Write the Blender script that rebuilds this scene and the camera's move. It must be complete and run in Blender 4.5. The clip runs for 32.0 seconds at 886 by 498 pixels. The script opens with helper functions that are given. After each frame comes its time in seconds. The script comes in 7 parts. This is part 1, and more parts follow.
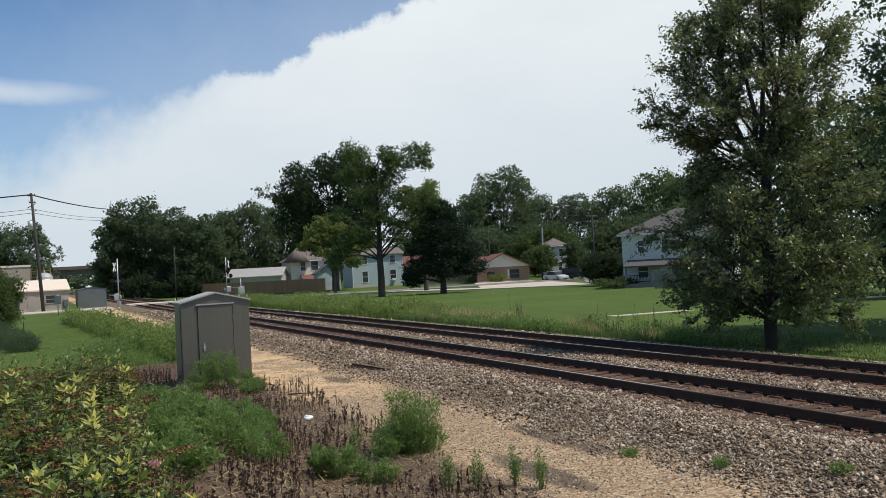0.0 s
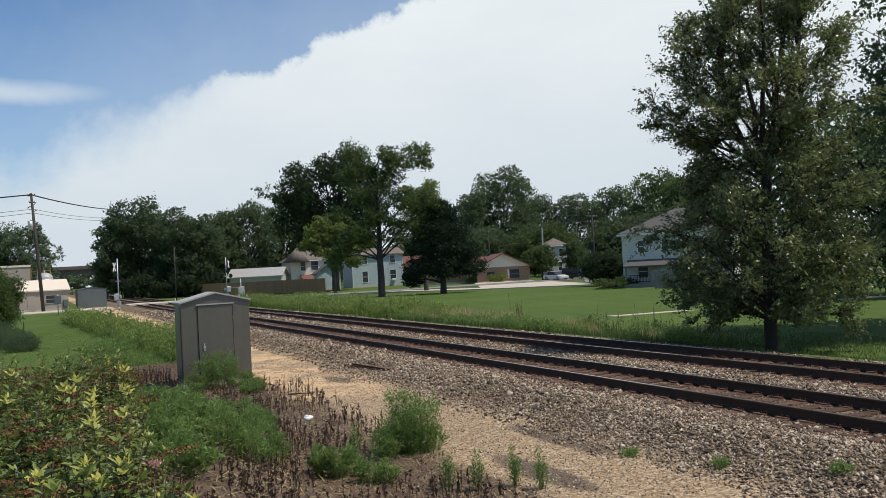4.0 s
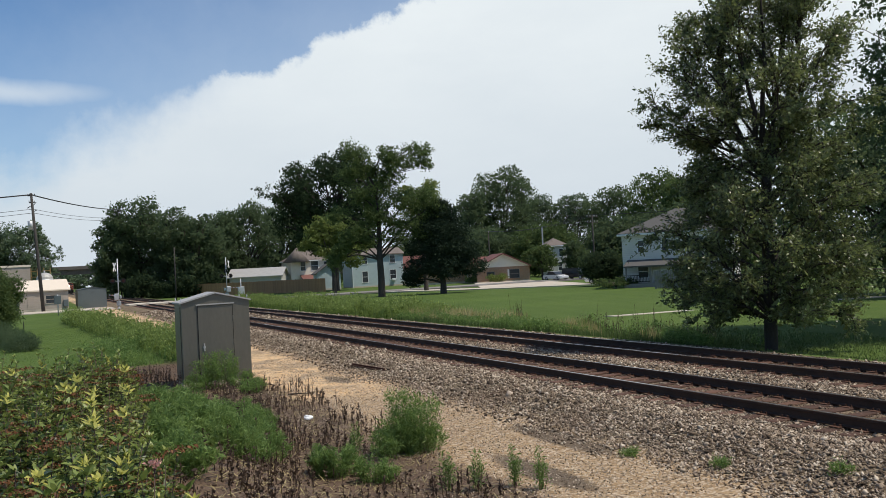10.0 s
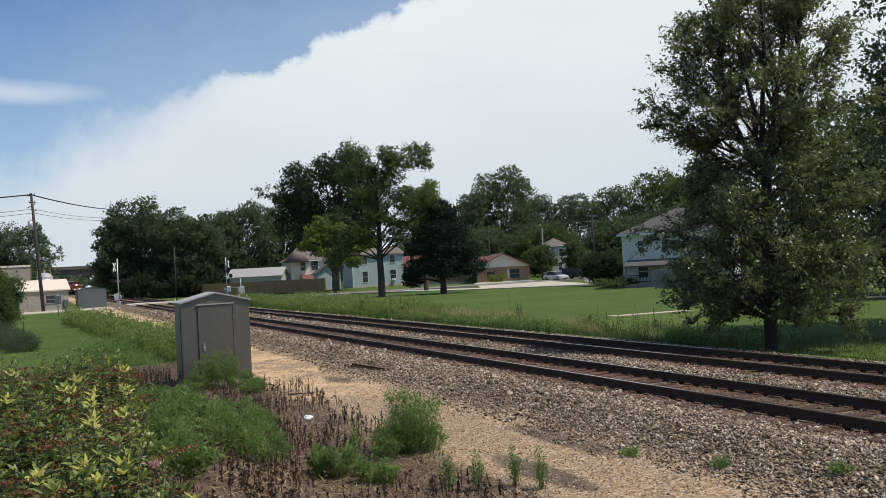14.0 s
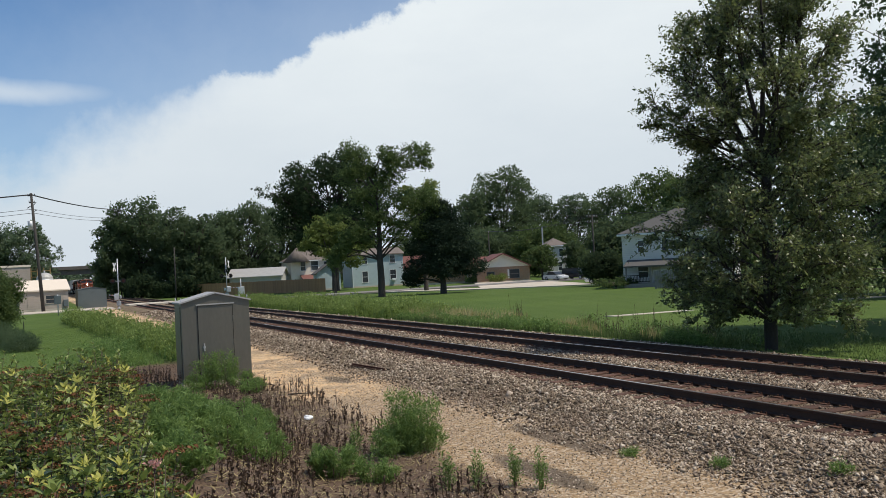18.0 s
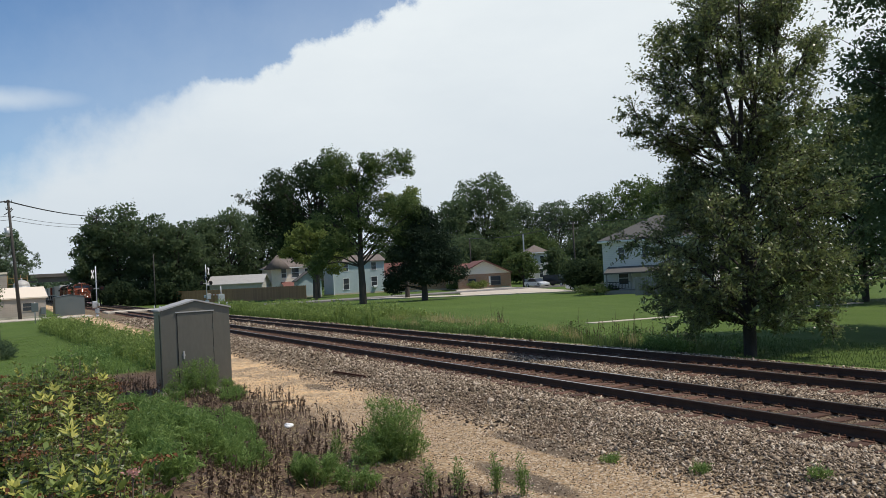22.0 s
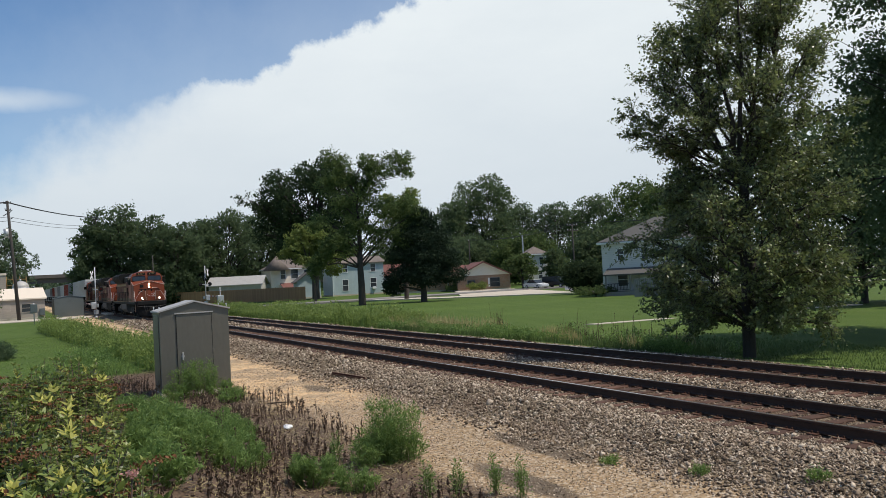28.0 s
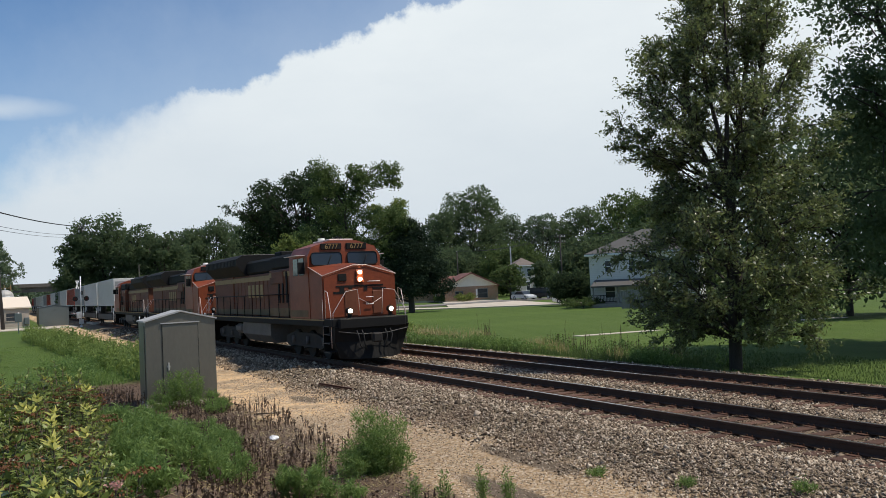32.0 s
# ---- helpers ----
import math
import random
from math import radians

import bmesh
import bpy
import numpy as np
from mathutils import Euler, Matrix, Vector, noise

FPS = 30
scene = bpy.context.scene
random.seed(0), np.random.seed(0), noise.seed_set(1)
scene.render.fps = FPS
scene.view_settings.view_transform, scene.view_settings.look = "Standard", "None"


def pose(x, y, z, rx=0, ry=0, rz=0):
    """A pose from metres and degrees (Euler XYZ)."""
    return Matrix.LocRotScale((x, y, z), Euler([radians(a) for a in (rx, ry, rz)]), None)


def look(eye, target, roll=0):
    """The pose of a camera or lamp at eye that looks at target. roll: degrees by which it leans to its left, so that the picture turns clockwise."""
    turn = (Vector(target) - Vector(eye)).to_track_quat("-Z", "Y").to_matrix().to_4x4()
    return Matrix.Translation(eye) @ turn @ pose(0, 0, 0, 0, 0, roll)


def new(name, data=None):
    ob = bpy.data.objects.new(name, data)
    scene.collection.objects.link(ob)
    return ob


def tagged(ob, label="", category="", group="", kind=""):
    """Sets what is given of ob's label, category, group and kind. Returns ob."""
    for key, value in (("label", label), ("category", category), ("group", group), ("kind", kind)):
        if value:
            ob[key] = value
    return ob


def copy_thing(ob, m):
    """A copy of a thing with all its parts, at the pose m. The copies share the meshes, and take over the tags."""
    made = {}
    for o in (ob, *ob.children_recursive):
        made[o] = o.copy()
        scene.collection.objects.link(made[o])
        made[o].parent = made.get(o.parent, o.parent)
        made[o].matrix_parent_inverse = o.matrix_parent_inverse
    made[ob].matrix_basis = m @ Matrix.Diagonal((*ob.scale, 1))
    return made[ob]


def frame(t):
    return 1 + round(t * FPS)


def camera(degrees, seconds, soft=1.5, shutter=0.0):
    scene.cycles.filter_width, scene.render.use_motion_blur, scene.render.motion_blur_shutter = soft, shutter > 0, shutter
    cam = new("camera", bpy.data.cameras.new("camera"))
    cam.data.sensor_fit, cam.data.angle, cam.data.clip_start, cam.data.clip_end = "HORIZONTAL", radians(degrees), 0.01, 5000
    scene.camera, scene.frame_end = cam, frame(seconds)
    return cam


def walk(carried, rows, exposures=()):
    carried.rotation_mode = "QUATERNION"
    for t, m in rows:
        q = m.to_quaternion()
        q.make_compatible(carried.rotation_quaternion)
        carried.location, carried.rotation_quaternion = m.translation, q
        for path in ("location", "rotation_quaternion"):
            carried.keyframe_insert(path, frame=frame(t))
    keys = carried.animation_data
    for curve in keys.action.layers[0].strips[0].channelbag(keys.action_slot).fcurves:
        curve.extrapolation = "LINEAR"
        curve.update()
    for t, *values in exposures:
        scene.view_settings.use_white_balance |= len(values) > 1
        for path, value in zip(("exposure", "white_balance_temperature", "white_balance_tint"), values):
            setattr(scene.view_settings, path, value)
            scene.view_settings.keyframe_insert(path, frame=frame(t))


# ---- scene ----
EYE = (0.0, 0.0, 2.613)


def aim(az, el, roll):
    """A camera pose at EYE from heading, elevation and roll in degrees."""
    a, e = radians(az), radians(el)
    way = Vector((math.cos(a) * math.cos(e), math.sin(a) * math.cos(e), math.sin(e)))
    return look(EYE, Vector(EYE) + way * 10, roll)


cam = camera(54.85, 32.0, soft=0.85)
REST, LATER = aim(154.559, 1.251, -3.006), aim(153.227, 1.740, -3.016)
walk(cam, [
    (0.0, REST), (19.4, REST),
    (20.0, aim(153.943, 1.548, -2.893)),
    (20.5, aim(154.109, 3.750, -2.481)),
    (21.0, aim(153.969, 2.367, -2.348)),
    (21.5, aim(153.812, 1.050, -2.685)),
    (22.0, aim(153.281, 1.650, -3.062)),
    (22.5, LATER), (30.8, LATER),
    (31.0, aim(153.154, 1.757, -3.083)),
    (31.5, aim(152.832, 1.994, -2.896)),
    (32.0, aim(152.385, 2.432, -2.738)),
])

# ---------------------------------------------------------------- light
SUN_AZ, SUN_EL = 52.0, 62.0


def make_world():
    w = bpy.data.worlds.new("sky")
    scene.world = w
    w.use_nodes = True
    nt = w.node_tree
    nt.nodes.clear()
    N = nt.nodes.new
    L = nt.links.new
    out, bg = N("ShaderNodeOutputWorld"), N("ShaderNodeBackground")
    bg.inputs[1].default_value = 0.115
    sky = N("ShaderNodeTexSky")
    sky.sky_type = "NISHITA"
    sky.sun_disc = False
    sky.sun_elevation = radians(SUN_EL)
    sky.sun_rotation = radians(90 - SUN_AZ)
    sky.air_density, sky.dust_density, sky.ozone_density = 1.0, 0.5, 2.2
    tc = N("ShaderNodeTexCoord")

    def dot(v):
        d = N("ShaderNodeVectorMath")
        d.operation = "DOT_PRODUCT"
        L(tc.outputs["Generated"], d.inputs[0])
        d.inputs[1].default_value = v
        return d.outputs["Value"]

    def noise_at(scale, detail, rough=0.6, stretch=(1, 1, 1)):
        m = N("ShaderNodeMapping")
        m.inputs["Scale"].default_value = stretch
        L(tc.outputs["Generated"], m.inputs[0])
        n = N("ShaderNodeTexNoise")
        n.inputs["Scale"].default_value, n.inputs["Detail"].default_value = scale, detail
        n.inputs["Roughness"].default_value = rough
        L(m.outputs[0], n.inputs[0])
        return n.outputs[0]

    def math_node(op, a, b=None, c=None):
        m = N("ShaderNodeMath")
        m.operation = op
        for i, v in enumerate((a, b, c)):
            if v is None:
                continue
            if isinstance(v, (int, float)):
                m.inputs[i].default_value = v
            else:
                L(v, m.inputs[i])
        return m.outputs[0]

    def ramp(v, lo, hi):
        r = N("ShaderNodeMapRange")
        r.interpolation_type = "SMOOTHSTEP"
        r.inputs[1].default_value, r.inputs[2].default_value = lo, hi
        L(v, r.inputs[0])
        return r.outputs[0]

    # the edge of the cloud deck is a great circle, frayed by noise
    side = dot((-0.11, 0.43, -0.90))
    fray = math_node("MULTIPLY", math_node("SUBTRACT", noise_at(15, 9, 0.62), 0.5), 0.085)
    soft = math_node("MULTIPLY", math_node("SUBTRACT", noise_at(2.3, 3), 0.5), 0.06)
    edge = math_node("ADD", math_node("ADD", math_node("ADD", side, 0.013), fray), soft)
    firm = ramp(dot((0, 1, 0)), 0.10, 0.26)
    deck = math_node("ADD", math_node("MULTIPLY", ramp(edge, -0.003, 0.016), firm), math_node("MULTIPLY", ramp(edge, -0.045, 0.055), math_node("SUBTRACT", 1.0, firm)))
    body = math_node("MULTIPLY_ADD", noise_at(3.6, 6, 0.6, (1, 1, 2.6)), 0.75, 0.52)
    thin = ramp(math_node("ADD", edge, math_node("MULTIPLY", noise_at(5, 6), 0.10)), -0.16, 0.12)
    # a thin streak of cirrus beyond the deck
    band = math_node("ABSOLUTE", math_node("ADD", dot((-0.206, 0.0, -0.978)), math_node("MULTIPLY", math_node("SUBTRACT", noise_at(5, 6), 0.5), 0.035)))
    fade = math_node("SUBTRACT", 1.0, ramp(dot((0, 1, 0)), -0.02, 0.15))
    streak = math_node("MULTIPLY", math_node("SUBTRACT", 1.0, ramp(band, 0.0, 0.021)), math_node("MULTIPLY", fade, 1.3))
    cover = math_node("MAXIMUM", deck, math_node("MULTIPLY", math_node("MAXIMUM", math_node("MULTIPLY", thin, 0.6), streak), 0.5))
    # unseen broken cloud added behind the camera and overhead, to whiten the skylight
    unseen_cloud = math_node("MULTIPLY", ramp(noise_at(1.9, 6, 0.6), 0.40, 0.58), ramp(dot((0.80, -0.52, 0.30)), -0.45, -0.05))
    cover = math_node("MAXIMUM", cover, math_node("MULTIPLY", unseen_cloud, 0.12))
    cloud = N("ShaderNodeMix")
    cloud.data_type = "RGBA"
    cloud.inputs["A"].default_value, cloud.inputs["B"].default_value = (4.8, 5.5, 6.2, 1), (7.1, 7.6, 7.85, 1)
    high = ramp(dot((0, 0, 1)), 0.02, 0.30)
    L(math_node("MULTIPLY", body, math_node("MULTIPLY_ADD", high, 0.62, 0.38)), cloud.inputs["Factor"])
    mix = N("ShaderNodeMix")
    mix.data_type = "RGBA"
    L(cover, mix.inputs["Factor"])
    tint = N("ShaderNodeMix")
    tint.data_type, tint.blend_type = "RGBA", "MULTIPLY"
    tint.inputs["Factor"].default_value = 1.0
    tint.inputs["B"].default_value = (0.66, 0.86, 1.02, 1)
    L(sky.outputs[0], tint.inputs["A"])
    L(tint.outputs["Result"], mix.inputs["A"])
    L(cloud.outputs["Result"], mix.inputs["B"])
    L(mix.outputs["Result"], bg.inputs[0])
    L(bg.outputs[0], out.inputs[0])


make_world()
sun_data = bpy.data.lights.new("sun", "SUN")
sun_data.energy, sun_data.angle, sun_data.color = 4.0, radians(0.55), (1.0, 0.92, 0.80)
sun = new("sun", sun_data)
sun.matrix_world = look((0, 0, 60), (-math.cos(radians(SUN_AZ)) * math.cos(radians(SUN_EL)), -math.sin(radians(SUN_AZ)) * math.cos(radians(SUN_EL)), 60 - math.sin(radians(SUN_EL))))


# ---------------------------------------------------------------- materials
class Nodes:
    """A small wrapper that makes node trees shorter to write."""

    def __init__(self, name):
        self.mat = bpy.data.materials.new(name)
        self.mat.use_nodes = True
        self.nt = self.mat.node_tree
        self.nt.nodes.clear()
        self.out = self.node("ShaderNodeOutputMaterial")

    def node(self, kind):
        return self.nt.nodes.new(kind)

    def link(self, a, b):
        self.nt.links.new(a, b)

    def put(self, socket, v):
        if isinstance(v, (int, float)):
            socket.default_value = v
        elif isinstance(v, (tuple, list)):
            socket.default_value = (*v, 1) if len(v) == 3 and socket.type == "RGBA" else v
        else:
            self.link(v, socket)

    def coords(self, kind="Object"):
        if kind == "World":
            return self.node("ShaderNodeNewGeometry").outputs["Position"]
        return self.node("ShaderNodeTexCoord").outputs[kind]

    def noise(self, scale, detail=4, rough=0.6, stretch=None, kind="Object"):
        n = self.node("ShaderNodeTexNoise")
        n.inputs["Scale"].default_value, n.inputs["Detail"].default_value, n.inputs["Roughness"].default_value = scale, detail, rough
        v = self.coords(kind)
        if stretch:
            m = self.node("ShaderNodeMapping")
            m.inputs["Scale"].default_value = stretch
            self.link(v, m.inputs[0])
            v = m.outputs[0]
        self.link(v, n.inputs["Vector"])
        return n.outputs[0]

    def voronoi(self, scale, kind="World", feature="F1", out="Distance"):
        n = self.node("ShaderNodeTexVoronoi")
        n.feature = feature
        n.inputs["Scale"].default_value = scale
        self.link(self.coords(kind), n.inputs["Vector"])
        return n.outputs[out]

    def math(self, op, a, b=0.0):
        m = self.node("ShaderNodeMath")
        m.operation = op
        self.put(m.inputs[0], a)
        self.put(m.inputs[1], b)
        return m.outputs[0]

    def step(self, v, lo, hi):
        r = self.node("ShaderNodeMapRange")
        r.interpolation_type = "SMOOTHSTEP"
        self.put(r.inputs[0], v)
        r.inputs[1].default_value, r.inputs[2].default_value = lo, hi
        return r.outputs[0]

    def mix(self, f, a, b, blend="MIX"):
        m = self.node("ShaderNodeMix")
        m.data_type, m.blend_type = "RGBA", blend
        self.put(m.inputs["Factor"], f)
        self.put(m.inputs["A"], a)
        self.put(m.inputs["B"], b)
        return m.outputs["Result"]

    def bump(self, height, strength, distance):
        b = self.node("ShaderNodeBump")
        b.inputs["Strength"].default_value, b.inputs["Distance"].default_value = strength, distance
        self.link(height, b.inputs["Height"])
        return b.outputs[0]

    def principled(self, color, rough, metal=0.0, normal=None, spec=0.5):
        p = self.node("ShaderNodeBsdfPrincipled")
        self.put(p.inputs["Base Color"], color)
        self.put(p.inputs["Roughness"], rough)
        self.put(p.inputs["Metallic"], metal)
        p.inputs["Specular IOR Level"].default_value = spec
        if normal:
            self.link(normal, p.inputs["Normal"])
        return p

    def finish(self, shader):
        self.link(shader.outputs[0], self.out.inputs[0])
        return self.mat


def surface(name, c, rough=0.7, metal=0.0, scale=6.0, vary=0.25, grime=None, bump=0.15, dist=0.01, stretch=None, kind="Object", spec=0.4, each=0.0):
    """Two-scale variation of one colour: grain, larger stains of the grime colour, relief."""
    n = Nodes(name)
    fine, broad = n.noise(scale * 6, 5, 0.65, stretch, kind), n.noise(scale * 0.6, 4, 0.6, stretch, kind)
    dark = tuple(v * (1 - vary) for v in c)
    light = tuple(min(1, v * (1 + vary)) for v in c)
    col = n.mix(fine, dark, light)
    g = grime or tuple(v * 0.55 for v in c)
    col = n.mix(n.math("MULTIPLY", n.step(broad, 0.45, 0.75), min(1.0, 1.6 * vary)), col, g)
    if each:
        info = n.node("ShaderNodeObjectInfo")
        hsv = n.node("ShaderNodeHueSaturation")
        n.link(col, hsv.inputs["Color"])
        n.put(hsv.inputs["Value"], n.math("ADD", n.math("MULTIPLY", info.outputs["Random"], each), 1 - each / 2))
        col = hsv.outputs[0]
    r = n.math("ADD", n.math("MULTIPLY", broad, 0.2), rough - 0.1)
    return n.finish(n.principled(col, r, metal, n.bump(fine, bump, dist) if bump else None, spec))


def foliage(name, c, c2, trans=0.35, island=0.55, spec=0.25, rough=0.55):
    """Leaves: each leaf its own tone, patches of lighter growth, light through the blade."""
    n = Nodes(name)
    geo = n.node("ShaderNodeNewGeometry")
    patch = n.noise(0.45, 3, 0.6)
    col = n.mix(n.step(n.math("ADD", n.math("MULTIPLY", geo.outputs["Random Per Island"], island), n.math("MULTIPLY", patch, 1 - island + 0.25)), 0.2, 0.95), c, c2)
    p = n.principled(col, rough, 0.0, None, spec)
    t = n.node("ShaderNodeBsdfTranslucent")
    n.put(t.inputs[0], n.mix(0.5, col, tuple(min(1, v * 1.7) for v in c2)))
    m = n.node("ShaderNodeMixShader")
    m.inputs[0].default_value = trans
    n.link(p.outputs[0], m.inputs[1])
    n.link(t.outputs[0], m.inputs[2])
    return n.finish(m)


def glass_pane(name, c):
    n = Nodes(name)
    p = n.principled(n.mix(n.noise(0.7, 2), c, tuple(v * 1.8 for v in c)), 0.08, 0.0, None, 0.4)
    return n.finish(p)


def glow(name, c, strength):
    n = Nodes(name)
    e = n.node("ShaderNodeEmission")
    n.put(e.inputs[0], c)
    e.inputs[1].default_value = strength
    return n.finish(e)


def siding(name, c, pitch=0.2):
    """Lapped boards: a horizontal relief at the boards' pitch, with weather stains."""
    n = Nodes(name)
    sep = n.node("ShaderNodeSeparateXYZ")
    n.link(n.coords("Object"), sep.inputs[0])
    saw = n.math("FRACT", n.math("DIVIDE", sep.outputs[2], pitch))
    line = n.step(saw, 0.0, 0.18)
    stain = n.noise(0.8, 5)
    col = n.mix(stain, tuple(v * 0.82 for v in c), tuple(min(1, v * 1.08) for v in c))
    col = n.mix(n.math("MULTIPLY", n.math("SUBTRACT", 1.0, line), 0.45), col, tuple(v * 0.5 for v in c))
    return n.finish(n.principled(col, 0.6, 0, n.bump(saw, 0.6, 0.02)))


def bricks(name, c, mortar):
    n = Nodes(name)
    b = n.node("ShaderNodeTexBrick")
    b.inputs["Scale"].default_value = 1.0
    b.inputs["Brick Width"].default_value, b.inputs["Row Height"].default_value, b.inputs["Mortar Size"].default_value = 0.21, 0.07, 0.008
    m = n.node("ShaderNodeMapping")
    m.inputs["Rotation"].default_value = (radians(90), 0, 0)
    n.link(n.coords("Object"), m.inputs[0])
    n.link(m.outputs[0], b.inputs[0])
    n.put(b.inputs["Color1"], c)
    n.put(b.inputs["Color2"], tuple(v * 0.7 for v in c))
    n.put(b.inputs["Mortar"], mortar)
    return n.finish(n.principled(b.outputs[0], 0.85, 0, n.bump(b.outputs[1], 0.3, 0.01)))


M = {}
M["rail_side"] = surface("rusty rail steel", (0.065, 0.036, 0.024), 0.8, 0.15, 5, 0.35, (0.03, 0.02, 0.017), 0.3, 0.004)
M["rail_top"] = surface("polished rail steel", (0.5, 0.49, 0.47), 0.28, 0.9, 4, 0.12, None, 0.05, 0.002, (0.1, 4, 4))
M["tie"] = surface("weathered timber tie", (0.10, 0.05, 0.032), 0.9, 0, 4, 0.45, (0.04, 0.025, 0.018), 0.6, 0.01, (0.25, 3, 3), each=0.8)
M["plate"] = surface("rusty tie plate", (0.10, 0.045, 0.026), 0.85, 0.2, 8, 0.35, None, 0.2, 0.004)
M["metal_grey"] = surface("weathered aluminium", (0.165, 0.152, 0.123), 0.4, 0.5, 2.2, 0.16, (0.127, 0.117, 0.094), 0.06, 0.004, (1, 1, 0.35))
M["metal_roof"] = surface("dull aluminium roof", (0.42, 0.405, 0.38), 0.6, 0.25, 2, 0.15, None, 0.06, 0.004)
M["metal_green"] = surface("grey-green painted steel", (0.12, 0.14, 0.14), 0.55, 0.2, 2, 0.18)
M["galv"] = surface("galvanised steel", (0.48, 0.49, 0.50), 0.5, 0.5, 6, 0.2)
M["black"] = surface("black painted steel", (0.009, 0.009, 0.009), 0.8, 0.0, 3, 0.4, (0.018, 0.016, 0.014), 0.1, 0.006, None, "Object", 0.25)
M["under"] = surface("grimy running gear", (0.016, 0.015, 0.014), 0.8, 0.1, 4, 0.45, (0.04, 0.033, 0.027), 0.3, 0.01)
M["tank"] = surface("dusty fuel tank steel", (0.10, 0.095, 0.09), 0.7, 0.1, 2, 0.3, (0.06, 0.05, 0.045))
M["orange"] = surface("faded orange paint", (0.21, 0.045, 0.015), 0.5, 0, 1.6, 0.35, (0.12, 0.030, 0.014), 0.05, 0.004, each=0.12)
# darker copy of the orange: soot plus the hood sides' shade, in the colour
M["orange_soot_shade"] = surface("sooty orange paint with side shade", (0.135, 0.042, 0.019), 0.7, 0, 1.2, 0.45, (0.05, 0.027, 0.019), 0.06, 0.004, (0.5, 1, 2), each=0.15)
M["cream"] = surface("faded yellow lettering paint", (0.26, 0.17, 0.065), 0.6, 0, 3, 0.25)
M["dirty_cream"] = surface("grimy yellow band paint", (0.13, 0.085, 0.04), 0.7, 0, 2, 0.4, (0.05, 0.035, 0.022))
M["white_paint"] = surface("chalky white paint", (0.78, 0.77, 0.74), 0.6, 0, 2, 0.1, (0.5, 0.48, 0.44))
M["container"] = surface("scuffed white container steel", (0.56, 0.545, 0.52), 0.5, 0, 0.8, 0.12, (0.40, 0.38, 0.35), 0.05)
M["container_grey"] = surface("dusty grey container steel", (0.27, 0.265, 0.26), 0.55, 0, 0.8, 0.15)
M["container_red"] = surface("rust-red container steel", (0.30, 0.06, 0.035), 0.55, 0, 0.8, 0.2)
M["pole"] = surface("creosoted timber", (0.058, 0.052, 0.047), 0.9, 0, 4, 0.35, None, 0.4, 0.01, (3, 3, 0.15))
M["concrete"] = surface("pale concrete", (0.50, 0.435, 0.35), 0.9, 0, 1.2, 0.14, (0.34, 0.31, 0.27), 0.2, 0.01, None, "World")
M["asphalt"] = surface("worn asphalt", (0.20, 0.185, 0.17), 0.9, 0, 1.4, 0.2, (0.11, 0.10, 0.09), 0.3, 0.01, None, "World")
M["beige_wall"] = siding("beige steel cladding", (0.42, 0.35, 0.29), 0.3)
M["beige_roof"] = surface("pale tan roof sheet", (0.72, 0.62, 0.5), 0.6, 0, 1, 0.08, (0.6, 0.5, 0.4))
M["blue_siding"] = siding("pale blue siding", (0.46, 0.545, 0.555))
M["white_siding"] = siding("white siding", (0.66, 0.64, 0.59))
M["cream_siding"] = siding("cream siding", (0.86, 0.80, 0.68))
M["grey_siding"] = siding("pale grey siding", (0.52, 0.50, 0.46))
M["trim"] = surface("white trim paint", (0.75, 0.76, 0.76), 0.5, 0, 3, 0.08)
M["shingle_grey"] = surface("grey asphalt shingles", (0.095, 0.089, 0.082), 0.9, 0, 3, 0.3, (0.10, 0.10, 0.10), 0.5, 0.02)
M["shingle_red"] = surface("red-brown shingles", (0.17, 0.075, 0.062), 0.9, 0, 3, 0.3, (0.12, 0.055, 0.045), 0.5, 0.02)
M["shingle_brown"] = surface("grey-brown shingles", (0.17, 0.14, 0.12), 0.9, 0, 3, 0.3, None, 0.5, 0.02)
M["brick"] = bricks("tan brick", (0.40, 0.215, 0.115), (0.38, 0.33, 0.27))
M["fence"] = surface("weathered cedar boards", (0.38, 0.215, 0.105), 0.85, 0, 2, 0.28, (0.22, 0.13, 0.075), 0.4, 0.01, (3, 3, 0.2), each=0.25)
M["glass"] = glass_pane("dark window glass", (0.03, 0.035, 0.04))
M["cab_glass"] = glass_pane("cab window glass", (0.018, 0.024, 0.03))
M["headlight"] = glow("lit headlight", (1.0, 0.80, 0.52), 45.0)
M["signal_lens"] = surface("dark red signal lens", (0.045, 0.008, 0.008), 0.15, 0, 5, 0.1)
M["rubber"] = surface("black rubber", (0.02, 0.02, 0.02), 0.8)
M["silver_car"] = surface("silver car paint", (0.72, 0.72, 0.71), 0.25, 0.2, 2, 0.05)
M["dark_car"] = surface("dark car paint", (0.02, 0.022, 0.025), 0.2, 0.2, 2, 0.1)
M["white_car"] = surface("white car paint", (0.75, 0.75, 0.74), 0.25, 0, 2, 0.05)
M["bark"] = surface("rough grey-brown bark", (0.06, 0.05, 0.041), 0.95, 0, 5, 0.4, (0.035, 0.03, 0.025), 0.8, 0.03, (2, 2, 0.4))
# lifted a little: haze over the far trees is mixed into this colour
M["leaf_dark"] = foliage("dark summer leaves", (0.064, 0.096, 0.052), (0.105, 0.142, 0.07), 0.55, 0.35, 0.05, 0.85)
M["leaf_oak"] = foliage("very dark oak leaves", (0.026, 0.043, 0.024), (0.046, 0.068, 0.032), 0.45, 0.35, 0.05, 0.85)
